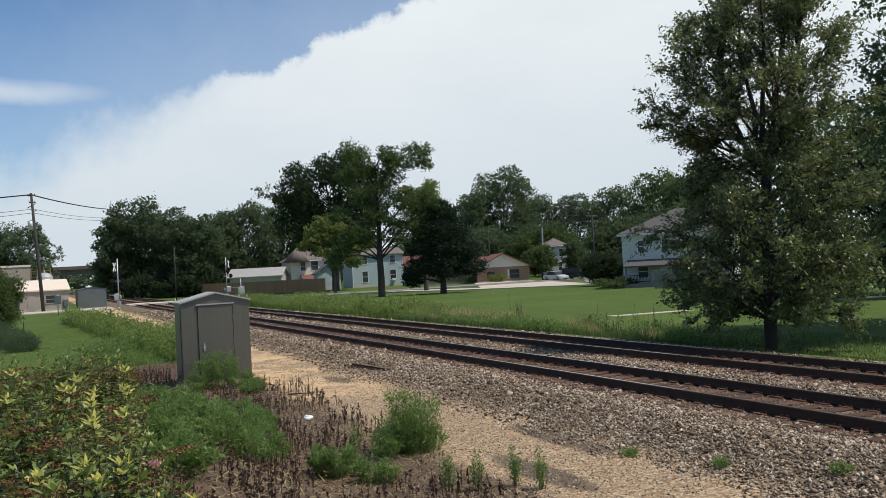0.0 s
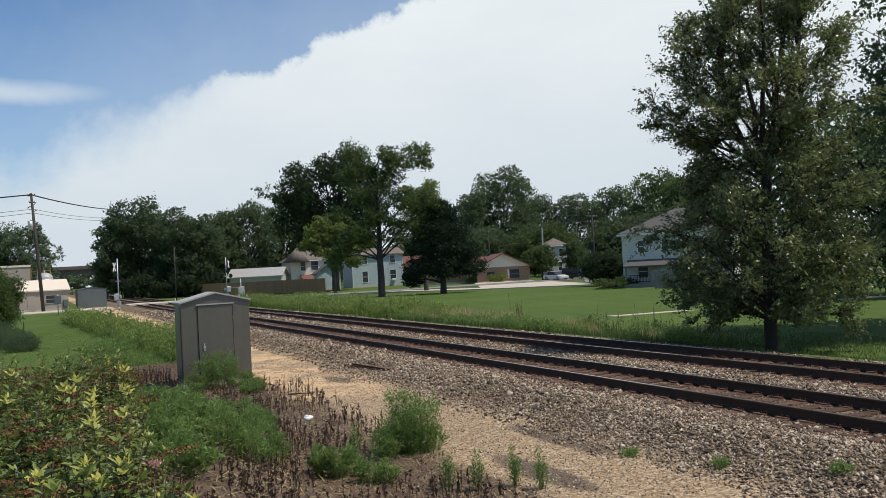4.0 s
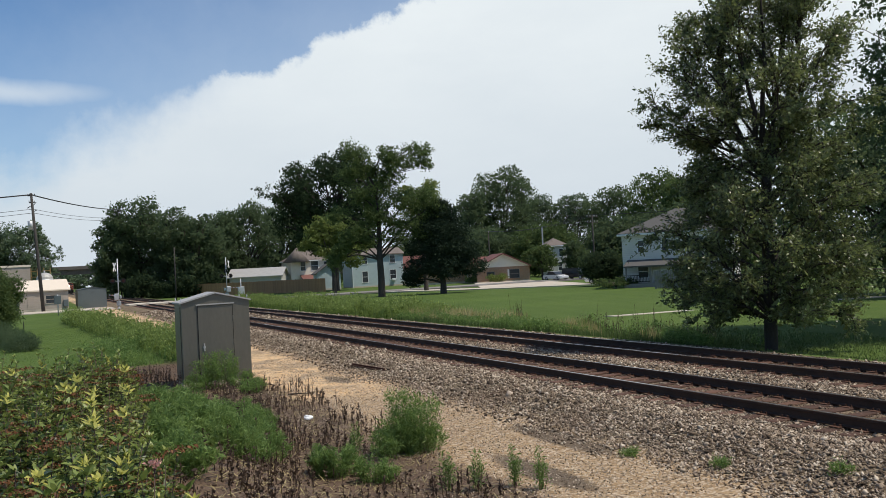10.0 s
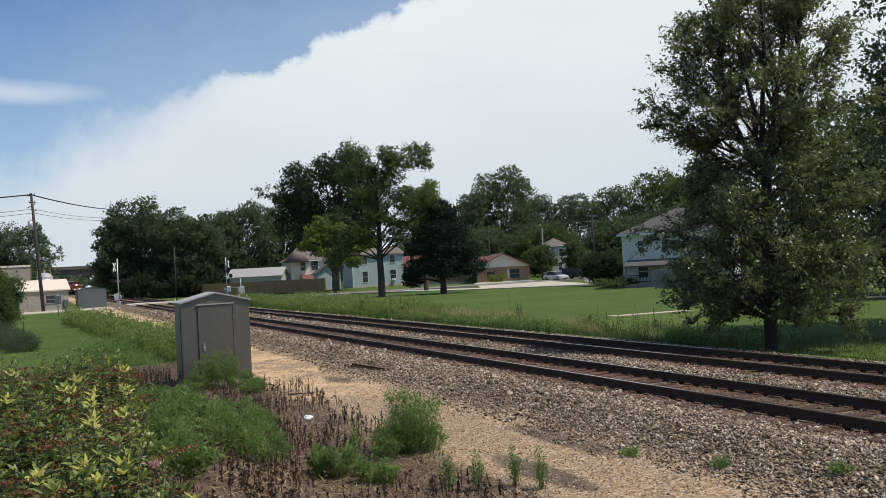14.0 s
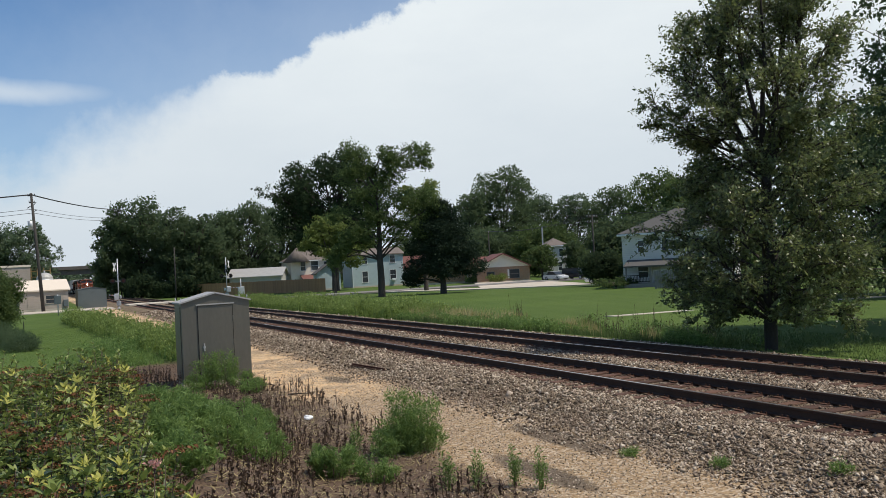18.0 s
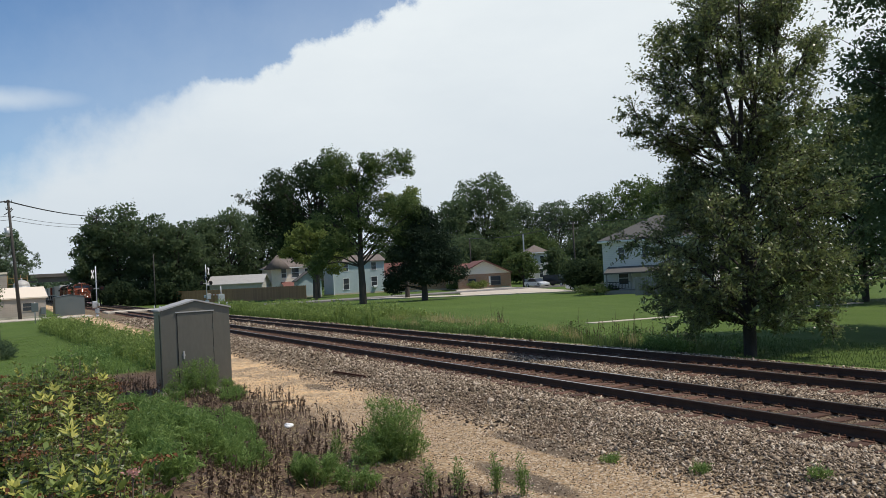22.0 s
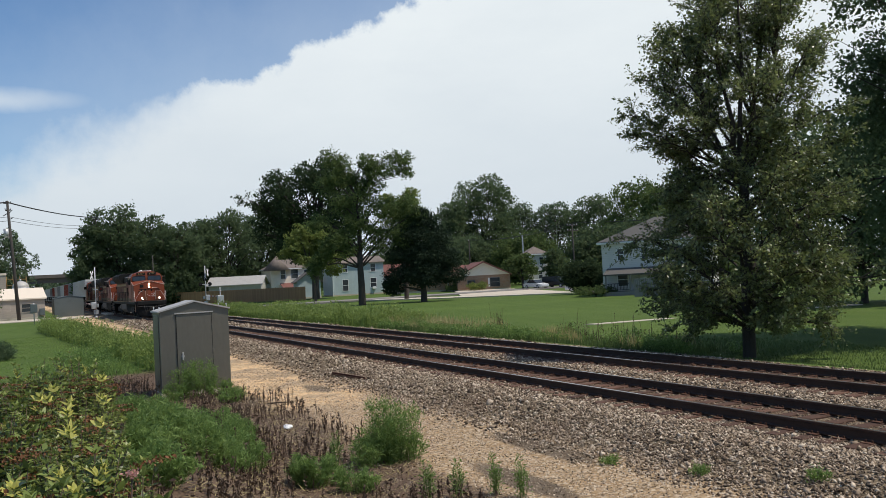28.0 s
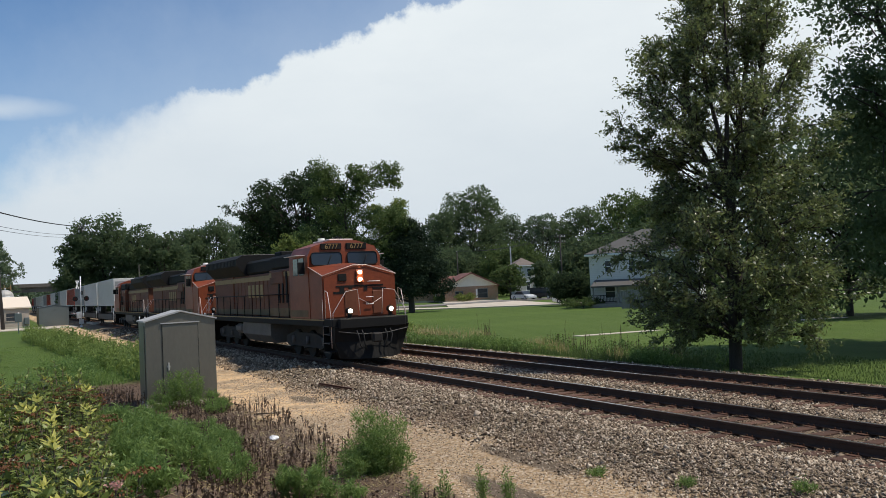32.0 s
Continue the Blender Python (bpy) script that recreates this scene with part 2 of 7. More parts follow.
M["leaf_mid"] = foliage("summer leaves", (0.046, 0.08, 0.028), (0.115, 0.155, 0.054), 0.42, 0.5, 0.12, 0.7)
M["leaf_light"] = foliage("light yellow-green leaves", (0.085, 0.125, 0.03), (0.2, 0.24, 0.065), 0.4)
M["leaf_olive"] = foliage("olive narrow leaves", (0.04, 0.06, 0.022), (0.19, 0.225, 0.082), 0.36, 0.75, 0.5, 0.36)
M["leaf_ever"] = foliage("dark evergreen needles", (0.02, 0.034, 0.024), (0.036, 0.054, 0.03), 0.2, 0.4, 0.08, 0.8)
# paler copy with distance haze painted in; serves the pale-leaved trees too
M["leaf_far"] = foliage("distant leaves with haze in the colour", (0.065, 0.1, 0.06), (0.12, 0.165, 0.085), 0.3)
M["leaf_weed"] = foliage("fresh weed leaves", (0.045, 0.095, 0.024), (0.21, 0.30, 0.085), 0.4)
M["leaf_tall"] = foliage("tall green grass blades", (0.05, 0.092, 0.02), (0.26, 0.325, 0.09), 0.4, 0.6)
M["leaf_dry"] = foliage("dry straw grass", (0.25, 0.2, 0.085), (0.48, 0.41, 0.2), 0.3)
M["leaf_shrub"] = foliage("shrub leaves", (0.015, 0.034, 0.009), (0.215, 0.27, 0.068), 0.32, 0.85, 0.4, 0.42)
M["leaf_fresh"] = foliage("light green shrub leaves", (0.028, 0.05, 0.012), (0.265, 0.31, 0.08), 0.34, 0.85, 0.4, 0.42)
M["leaf_gold"] = foliage("golden shrub tips", (0.36, 0.36, 0.07), (0.74, 0.68, 0.2), 0.42)
M["dead_stem"] = foliage("dead brown stalks", (0.04, 0.027, 0.02), (0.145, 0.098, 0.066), 0.1)
M["seed_head"] = foliage("rust-brown seed heads", (0.09, 0.036, 0.014), (0.21, 0.095, 0.038), 0.1)
M["pink"] = foliage("pink blossom", (0.5, 0.2, 0.17), (0.68, 0.4, 0.34), 0.3)
M["litter"] = surface("white plastic litter", (0.8, 0.8, 0.8), 0.5)
M["grey_board"] = surface("silvered fence boards", (0.22, 0.21, 0.19), 0.9, 0, 2, 0.25, None, 0.4, 0.01, (3, 3, 0.2))
M["bridge"] = surface("stained bridge concrete", (0.13, 0.115, 0.10), 0.9, 0, 0.3, 0.3, (0.06, 0.05, 0.045))
M["signal_red"] = surface("red reflective sheeting", (0.45, 0.03, 0.03), 0.5)
M["wire"] = surface("weathered overhead wire", (0.05, 0.05, 0.055), 0.6, 0.2)
M["brown_panel"] = surface("brown stained panel paint", (0.16, 0.05, 0.022), 0.6, 0, 2, 0.25)
M["visor"] = surface("sun-bleached pinkish paint", (0.62, 0.50, 0.46), 0.5, 0, 2, 0.15)
M["car_paint"] = surface("dull freight car paint", (0.06, 0.055, 0.05), 0.7, 0, 2, 0.35, (0.12, 0.08, 0.05))


def make_stone_material(name):
    """Crushed ballast: every stone its own grey, brown or pinkish tone."""
    n = Nodes(name)
    geo = n.node("ShaderNodeNewGeometry")
    r = n.node("ShaderNodeValToRGB")
    r.color_ramp.interpolation = "LINEAR"
    cols = ((0.0, (0.05, 0.036, 0.025)), (0.25, (0.145, 0.104, 0.07)), (0.5, (0.26, 0.196, 0.138)), (0.75, (0.40, 0.315, 0.228)), (1.0, (0.60, 0.505, 0.39)))
    e = r.color_ramp.elements
    e[0].position, e[0].color = 0.0, (*cols[0][1], 1)
    e[1].position, e[1].color = 1.0, (*cols[4][1], 1)
    for p, c in cols[1:4]:
        k = e.new(p)
        k.color = (*c, 1)
    n.link(geo.outputs["Random Per Island"], r.inputs[0])
    col = n.mix(n.math("MULTIPLY", n.step(n.noise(0.5, 4, 0.6, None, "World"), 0.5, 0.75), 0.45), r.outputs[0], (0.13, 0.085, 0.055))
    sep = n.node("ShaderNodeSeparateXYZ")
    n.link(n.coords("World"), sep.inputs[0])
    for c in (11.981, 15.877):
        rust = n.math("SUBTRACT", 1.0, n.step(n.math("ADD", n.math("ABSOLUTE", n.math("SUBTRACT", sep.outputs[1], c)), n.noise(3, 4, 0.6, None, "World")), 1.15, 1.75))
        col = n.mix(n.math("MULTIPLY", rust, 0.62), col, (0.105, 0.062, 0.042))
    return n.finish(n.principled(col, 0.9, 0, n.bump(n.noise(60, 3, 0.6, None, "World"), 0.4, 0.006), 0.25))


M["stone"] = make_stone_material("crushed stone")
M["grit"] = foliage("sandy grit", (0.10, 0.072, 0.048), (0.66, 0.55, 0.42), 0.0, 1.0)


def ground_material():
    """One sheet: mown lawn, bare sandy dirt along the track, ballast bed, weedy margins."""
    n = Nodes("lawn, dirt and ballast bed")
    sep = n.node("ShaderNodeSeparateXYZ")
    n.link(n.coords("World"), sep.inputs[0])
    x, y = sep.outputs[0], sep.outputs[1]
    wob = n.math("MULTIPLY", n.math("SUBTRACT", n.noise(0.35, 5, 0.6, None, "World"), 0.5), 3.2)
    fine = n.noise(14, 5, 0.7, None, "World")
    grit = n.voronoi(28, "World", "F1", "Color")
    broad = n.noise(0.12, 5, 0.6, None, "World")
    # lawn
    lawn = n.mix(fine, (0.038, 0.069, 0.012), (0.104, 0.156, 0.034))
    mow = n.math("FRACT", n.math("ADD", n.math("DIVIDE", n.math("ADD", y, n.math("MULTIPLY", x, 0.25)), 2.4), n.math("MULTIPLY", wob, 0.08)))
    lawn = n.mix(n.math("MULTIPLY", n.step(n.math("ABSOLUTE", n.math("SUBTRACT", mow, 0.5)), 0.18, 0.32), 0.1), lawn, (0.135, 0.18, 0.045))
    lawn = n.mix(n.math("MULTIPLY", n.step(broad, 0.42, 0.72), 0.6), lawn, (0.10, 0.148, 0.032))
    lawn = n.mix(n.math("MULTIPLY", n.step(n.noise(0.55, 6, 0.7, (1, 1, 1), "World"), 0.5, 0.72), 0.5), lawn, (0.045, 0.085, 0.018))
    lawn = n.mix(n.math("MULTIPLY", n.step(n.noise(1.1, 5, 0.7, None, "World"), 0.55, 0.8), 0.45), lawn, (0.135, 0.145, 0.05))
    # sandy dirt with grit
    dirt = n.mix(n.noise(2.5, 7, 0.75, None, "World"), (0.21, 0.135, 0.07), (0.48, 0.335, 0.19))
    sand = n.math("MULTIPLY", n.step(n.math("ADD", n.math("MULTIPLY", x, -1.0), n.math("MULTIPLY", wob, 2.0)), 18.5, 21.5), n.step(n.noise(0.8, 5, 0.6, None, "World"), 0.36, 0.56))
    dirt = n.mix(n.math("MULTIPLY", sand, 0.85), dirt, (0.76, 0.50, 0.255))
    grey = n.node("ShaderNodeRGBToBW")
    n.link(grit, grey.inputs[0])
    dirt = n.mix(n.math("MULTIPLY", n.step(grey.outputs[0], 0.55, 0.8), 0.75), dirt, (0.58, 0.48, 0.36))
    dirt = n.mix(n.math("MULTIPLY", n.math("SUBTRACT", 1.0, n.step(grey.outputs[0], 0.2, 0.36)), 0.7), dirt, (0.12, 0.085, 0.055))
    dirt = n.mix(n.math("MULTIPLY", n.step(n.noise(5, 5, 0.7, None, "World"), 0.55, 0.75), 0.5), dirt, (0.17, 0.12, 0.085))
    # dark damp patches in the wheel track
    def patch(cx, cy, rx, ry):
        dx, dy = n.math("DIVIDE", n.math("SUBTRACT", x, cx), rx), n.math("DIVIDE", n.math("SUBTRACT", y, cy), ry)
        d = n.math("ADD", n.math("MULTIPLY", dx, dx), n.math("MULTIPLY", dy, dy))
        return n.math("SUBTRACT", 1.0, n.step(n.math("ADD", d, n.math("MULTIPLY", wob, 0.3)), 0.45, 1.25))

    damp = n.math("MAXIMUM", patch(-12.6, 8.0, 1.6, 0.35), n.math("MAXIMUM", patch(-10.8, 6.5, 1.5, 0.33), patch(-23.5, 7.6, 1.0, 0.3)))
    dirt = n.mix(n.math("MULTIPLY", damp, 0.8), dirt, (0.085, 0.066, 0.05))
    # leaf litter and dead stems below the weeds
    duff = n.mix(n.noise(18, 5, 0.7, None, "World"), (0.065, 0.042, 0.03), (0.19, 0.13, 0.09))
    # ballast bed
    stone = n.mix(grey.outputs[0], (0.045, 0.032, 0.02), (0.30, 0.23, 0.15))
    stone = n.mix(n.math("MULTIPLY", n.step(n.noise(0.5, 4, 0.6, None, "World"), 0.5, 0.75), 0.45), stone, (0.15, 0.095, 0.065))
    wy = n.math("ADD", y, n.math("MULTIPLY", wob, 0.35))
    col = n.mix(n.step(n.math("ADD", y, n.math("MULTIPLY", wob, 0.7)), 5.2, 6.1), duff, dirt)
    lane = n.math("SUBTRACT", 1.0, n.math("MULTIPLY", n.step(n.math("ADD", x, wob), -35.5, -32.5), n.step(n.math("ADD", y, wob), -60.0, -55.0)))
    verge = n.math("MULTIPLY", lane, n.math("SUBTRACT", 1.0, n.step(n.math("ADD", y, n.math("MULTIPLY", wob, 0.5)), 5.2, 6.4)))
    col = n.mix(verge, col, lawn)
    col = n.mix(n.step(wy, 8.1, 8.9), col, stone)
    col = n.mix(n.step(n.math("ADD", y, n.math("MULTIPLY", wob, 0.25)), 17.7, 18.4), col, lawn)
    h = n.math("ADD", n.math("MULTIPLY", fine, 0.6), n.math("MULTIPLY", grey.outputs[0], 0.5))
    return n.finish(n.principled(col, 0.95, 0, n.bump(h, 0.7, 0.05), 0.15))


M["ground"] = ground_material()


# ---------------------------------------------------------------- mesh helpers
def mesh_of(name, verts, faces, mat=None, smooth=False):
    me = bpy.data.meshes.new(name)
    me.from_pydata(verts, [], faces)
    if smooth:
        me.polygons.foreach_set("use_smooth", [True] * len(me.polygons))
    if mat:
        me.materials.append(mat)
    return me


def fast_mesh(name, verts, n, mat):
    """A mesh of loose n-gons from an array of vertices, n after n."""
    me = bpy.data.meshes.new(name)
    verts = np.asarray(verts, dtype=np.float32).reshape(-1, 3)
    k = len(verts) // n
    me.vertices.add(len(verts))
    me.vertices.foreach_set("co", verts.ravel())
    me.loops.add(len(verts))
    me.loops.foreach_set("vertex_index", np.arange(len(verts), dtype=np.int32))
    me.polygons.add(k)
    me.polygons.foreach_set("loop_start", np.arange(0, len(verts), n, dtype=np.int32))
    me.update(calc_edges=True)
    me.materials.append(mat)
    return me


def empty(name, m=None, label="", category="", group="", kind=""):
    ob = new(name)
    ob.empty_display_size = 0.2
    if m is not None:
        ob.matrix_world = m
    return tagged(ob, label, category, group, kind)


def part(name, bm, material, parent=None, label=""):
    """Link a bmesh or a mesh as ONE mesh object, under a thing or a part."""
    if isinstance(bm, bmesh.types.BMesh):
        me = bpy.data.meshes.new(name)
        bm.normal_update()
        bm.to_mesh(me)
        bm.free()
    else:
        me = bm
    if material and not me.materials:
        me.materials.append(material)
    ob = new(name, me)
    if parent:
        ob.parent = parent
    if label:
        ob["label"] = label
    return ob


def box(bm, x0, x1, y0, y1, z0, z1, bevel=0.0):
    """A box between two corners, with its edges eased."""
    r = bmesh.ops.create_cube(bm, size=1.0)
    vs = r["verts"]
    for v in vs:
        v.co = Vector(((x0 + x1) / 2 + v.co.x * (x1 - x0), (y0 + y1) / 2 + v.co.y * (y1 - y0), (z0 + z1) / 2 + v.co.z * (z1 - z0)))
    if bevel:
        es = list({e for v in vs for e in v.link_edges})
        bmesh.ops.bevel(bm, geom=es, offset=bevel, segments=1, affect="EDGES")
    return bm


def boxes(*rows, bevel=0.0):
    bm = bmesh.new()
    for r in rows:
        box(bm, *r, bevel=bevel)
    return bm


def prism(bm, outline, y0, y1, axis="y"):
    """A solid from an outline of (a, z) pairs, pushed along one axis."""
    def at(a, z, k):
        return {"y": (a, k, z), "x": (k, a, z), "z": (a, z, k)}[axis]
    lo = [bm.verts.new(at(a, z, y0)) for a, z in outline]
    hi = [bm.verts.new(at(a, z, y1)) for a, z in outline]
    n = len(outline)
    fs = [bm.faces.new(lo), bm.faces.new(hi[::-1])]
    for i in range(n):
        fs.append(bm.faces.new((lo[i], hi[i], hi[(i + 1) % n], lo[(i + 1) % n])))
    bmesh.ops.recalc_face_normals(bm, faces=fs)
    return bm


def tube(bm, pts, r, sides=6, r_end=None):
    """A round bar along points; r_end tapers it."""
    pts = [Vector(p) for p in pts]
    rings = []
    for i, p in enumerate(pts):
        d = (pts[min(i + 1, len(pts) - 1)] - pts[max(i - 1, 0)]).normalized()
        u = d.orthogonal().normalized()
        if i and rings:
            u = (prev_u - d * prev_u.dot(d)).normalized() if (prev_u - d * prev_u.dot(d)).length > 1e-4 else u
        prev_u = u
        w = d.cross(u)
        rr = r if r_end is None else r + (r_end - r) * i / max(1, len(pts) - 1)
        rings.append([bm.verts.new(p + (u * math.cos(2 * math.pi * k / sides) + w * math.sin(2 * math.pi * k / sides)) * rr) for k in range(sides)])
    for a, b in zip(rings, rings[1:]):
        for k in range(sides):
            f = bm.faces.new((a[k], a[(k + 1) % sides], b[(k + 1) % sides], b[k]))
            f.smooth = True
    bm.faces.new(rings[0][::-1])
    bm.faces.new(rings[-1])
    return bm


def bars(*lines, r=0.02, sides=6):
    bm = bmesh.new()
    for pts in lines:
        tube(bm, pts, r, sides)
    return bm


def disc(bm, c, r, depth, axis, sides=20):
    """A short round drum with its axis along x, y or z."""
    c = Vector(c)
    d = {"x": Vector((1, 0, 0)), "y": Vector((0, 1, 0)), "z": Vector((0, 0, 1))}[axis]
    tube(bm, [c - d * depth / 2, c + d * depth / 2], r, sides)
    return bm


# ---------------------------------------------------------------- ground
RAIL_A, GAUGE = 11.226, 1.510
TRACK_1, TRACK_2 = RAIL_A + GAUGE / 2, RAIL_A + 3.896 + GAUGE / 2


def smooth(v, lo, hi):
    k = min(1.0, max(0.0, (v - lo) / (hi - lo)))
    return k * k * (3 - 2 * k)


def ground_z(x, y):
    """The lie of the land: a planted bank on this side, the dirt strip, the ballast bed and the lawns beyond."""
    z = -0.42
    bank = 1.30 * smooth(x, -21, -13) * (1 - smooth(y, 0.7, 3.8))
    z += bank
    bed = smooth(y, 8.0, 9.7) * (1 - smooth(y, 18.2, 20.2))
    z += bed * 0.205
    z += 0.055 * smooth(abs(y - TRACK_1), 1.3, 2.0) * smooth(abs(y - TRACK_2), 1.3, 2.0) * smooth(y, 8.4, 10.0) * (1 - smooth(y, 17.4, 18.8))
    z -= 0.10 * smooth(y, 18.5, 20.5)
    z += 0.05 * (noise.noise((x * 0.12, y * 0.12, 0)) + 0.5 * noise.noise((x * 0.5, y * 0.5, 3))) * (1 - bed)
    z += 0.012 * noise.noise((x * 2.0, y * 2.0, 7))
    return z


def axis_steps(stops):
    """Grid lines: from stop to stop at a given step."""
    out = []
    for (a, s), (b, _) in zip(stops, stops[1:]):
        k = max(1, int(round((b - a) / s)))
        out += [a + (b - a) * i / k for i in range(k)]
    return out + [stops[-1][0]]


def make_ground():
    xs = axis_steps([(-3000, 300), (-600, 40), (-200, 8), (-80, 2), (-36, 0.5), (4, 4), (40, 60), (400, 400), (3000, 1)])
    ys = axis_steps([(-3000, 300), (-300, 40), (-60, 6), (-6, 0.5), (7, 0.2), (20, 0.5), (24, 2), (60, 8), (140, 40), (500, 250), (3000, 1)])
    verts = [(x, y, ground_z(x, y)) for y in ys for x in xs]
    w = len(xs)
    faces = [(j * w + i, j * w + i + 1, (j + 1) * w + i + 1, (j + 1) * w + i) for j in range(len(ys) - 1) for i in range(w - 1)]
    ob = part("ground", mesh_of("ground", verts, faces, M["ground"], True), None)
    tagged(ob, "mown lawn, sandy dirt and a stony track bed", "ground", kind="structure")


make_ground()


def slab(name, outline, z, thick, mat, label, category):
    """A paved area with real thickness that stands a little over the soil."""
    bm = bmesh.new()
    prism(bm, outline, z - thick, z, "z")
    ob = part(name, bm, mat)
    return tagged(ob, label, category, kind="structure")


CROSS_X0, CROSS_X1 = -122.5, -114.5
slab("road", [(CROSS_X0, -60), (CROSS_X1, -60), (CROSS_X1, 10.3), (CROSS_X0, 10.3)], -0.33, 0.3, M["concrete"], "pale worn street up to the level crossing", "road")
slab("road", [(CROSS_X0, 17.7), (CROSS_X1, 17.7), (CROSS_X1, 200), (CROSS_X0, 200)], -0.33, 0.3, M["asphalt"], "worn street beyond the level crossing", "road")
for i, (y0, y1) in enumerate(((10.3, RAIL_A - 0.08), (RAIL_A + 0.1, RAIL_A + GAUGE - 0.1), (RAIL_A + GAUGE + 0.08, RAIL_A + 3.8), (RAIL_A + 4.0, RAIL_A + 5.3), (RAIL_A + 5.5, 17.7))):
    slab("crossing_panel", [(CROSS_X0, y0), (CROSS_X1, y0), (CROSS_X1, y1), (CROSS_X0, y1)], -0.015, 0.3, M["concrete"], "pale concrete panel of the level crossing", "crossing panel")
slab("pavement", [(-123.0, -20), (-119.5, -20), (-119.5, 7.5), (-123.0, 7.5)], -0.315, 0.3, M["concrete"], "pale concrete pavement by the hut", "pavement")
# the side street and drive on the far side, and the garden paths
slab("road", [(-121.5, 41.5), (-100.5, 50.2), (-88.5, 61.5), (-79.0, 70.0), (-60.0, 84), (-58.0, 87.5), (-80.5, 75.0), (-91.0, 66.8), (-104.0, 54.0), (-121.5, 45.0)], -0.40, 0.25, M["concrete"], "pale concrete side street past the houses", "road")
slab("driveway", [(-103.5, 54.6), (-93.0, 65.0), (-128.0, 78.0), (-141.0, 73.0)], -0.395, 0.25, M["concrete"], "broad pale concrete driveway", "driveway")
slab("path", [(-38.7, 28.0), (-38.0, 28.1), (-37.1, 34.0), (-35.0, 46.0), (-35.8, 46.1), (-37.9, 34.1)], -0.502, 0.2, M["concrete"], "narrow pale concrete garden path", "path")


# ---------------------------------------------------------------- railway
def rail_profile():
    return [(-0.07, -0.17), (0.07, -0.17), (0.07, -0.158), (0.012, -0.14), (0.009, -0.05), (0.036, -0.038), (0.036, -0.006), (0.028, 0.0), (-0.028, 0.0), (-0.036, -0.006), (-0.036, -0.038), (-0.009, -0.05), (-0.012, -0.14), (-0.07, -0.158)]


def make_track(yc, label):
    t = empty("railway_track", pose(0, yc, 0), label, "railway track", "parallel tracks", "structure")
    for s in (-1, 1):
        bm = bmesh.new()
        prism(bm, [(a + s * GAUGE / 2, z) for a, z in rail_profile()], -900, 160, "x")
        r = part("rail", bm, M["rail_side"], t, "rusty steel rail with a bright running top")
        bm = boxes((-900, 160, s * GAUGE / 2 - 0.026, s * GAUGE / 2 + 0.026, -0.001, 0.0025))
        part("running_surface", bm, M["rail_top"], r)
    bm = bmesh.new()
    box(bm, -0.115, 0.115, -1.30, 1.30, -0.36, -0.178, bevel=0.014)
    me = bpy.data.meshes.new("tie")
    bm.to_mesh(me)
    bm.free()
    me.materials.append(M["tie"])
    bm = bmesh.new()
    for s in (-1, 1):
        box(bm, -0.09, 0.09, s * GAUGE / 2 - 0.19, s * GAUGE / 2 + 0.19, -0.179, -0.164, bevel=0.004)
        for dx in (-0.055, 0.055):
            for dy in (-0.095, 0.095):
                box(bm, dx - 0.012, dx + 0.012, s * GAUGE / 2 + dy - 0.016, s * GAUGE / 2 + dy + 0.016, -0.166, -0.135)
    pm = bpy.data.meshes.new("tie_plates")
    bm.to_mesh(pm)
    bm.free()
    pm.materials.append(M["plate"])
    rng = random.Random(int(yc * 10))
    for i in range(150):
        x = 6 - 0.5 * i
        o = new("tie", me)
        o.parent = t
        o.location, o.rotation_euler = (x + rng.uniform(-0.04, 0.04), rng.uniform(-0.05, 0.05), rng.uniform(-0.012, 0.004)), (0, 0, rng.uniform(-0.02, 0.02))
        if i < 110:
            p = new("tie_plate", pm)
            p.parent = t
            p.location = (o.location.x, 0, 0)
    far = []
    for i in range(150, 560):
        far.append(6 - 0.5 * i)
    bm = bmesh.new()
    for x in far:
        box(bm, x - 0.115, x + 0.115, -1.3, 1.3, -0.36, -0.18)
    tagged(part("ties", bm, M["tie"], t), kind="stuff")


make_track(TRACK_1, "near railway track of rusty rails on timber ties")
make_track(TRACK_2, "far railway track of rusty rails on timber ties")


def leaf_quads(rng, pts, size, out=None, up=0.3, narrow=0.5):
    """Pointed leaves at the points: arrays of four corners each."""
    k = len(pts)
    u = rng.normal(0, 1, (k, 3))
    if out is not None:
        u = u + out * 0.6
    u[:, 2] -= 0.25
    u /= np.linalg.norm(u, axis=1)[:, None]
    w = np.cross(u, rng.normal(0, 1, (k, 3)) + np.array([0, 0, up]))
    w /= np.linalg.norm(w, axis=1)[:, None] + 1e-9
    s = size * rng.lognormal(0, 0.28, k)[:, None]
    u, w = u * s * 0.5, w * s * 0.5 * narrow
    return np.stack([pts - u, pts + w - u * 0.1, pts + u, pts - w - u * 0.1], 1)


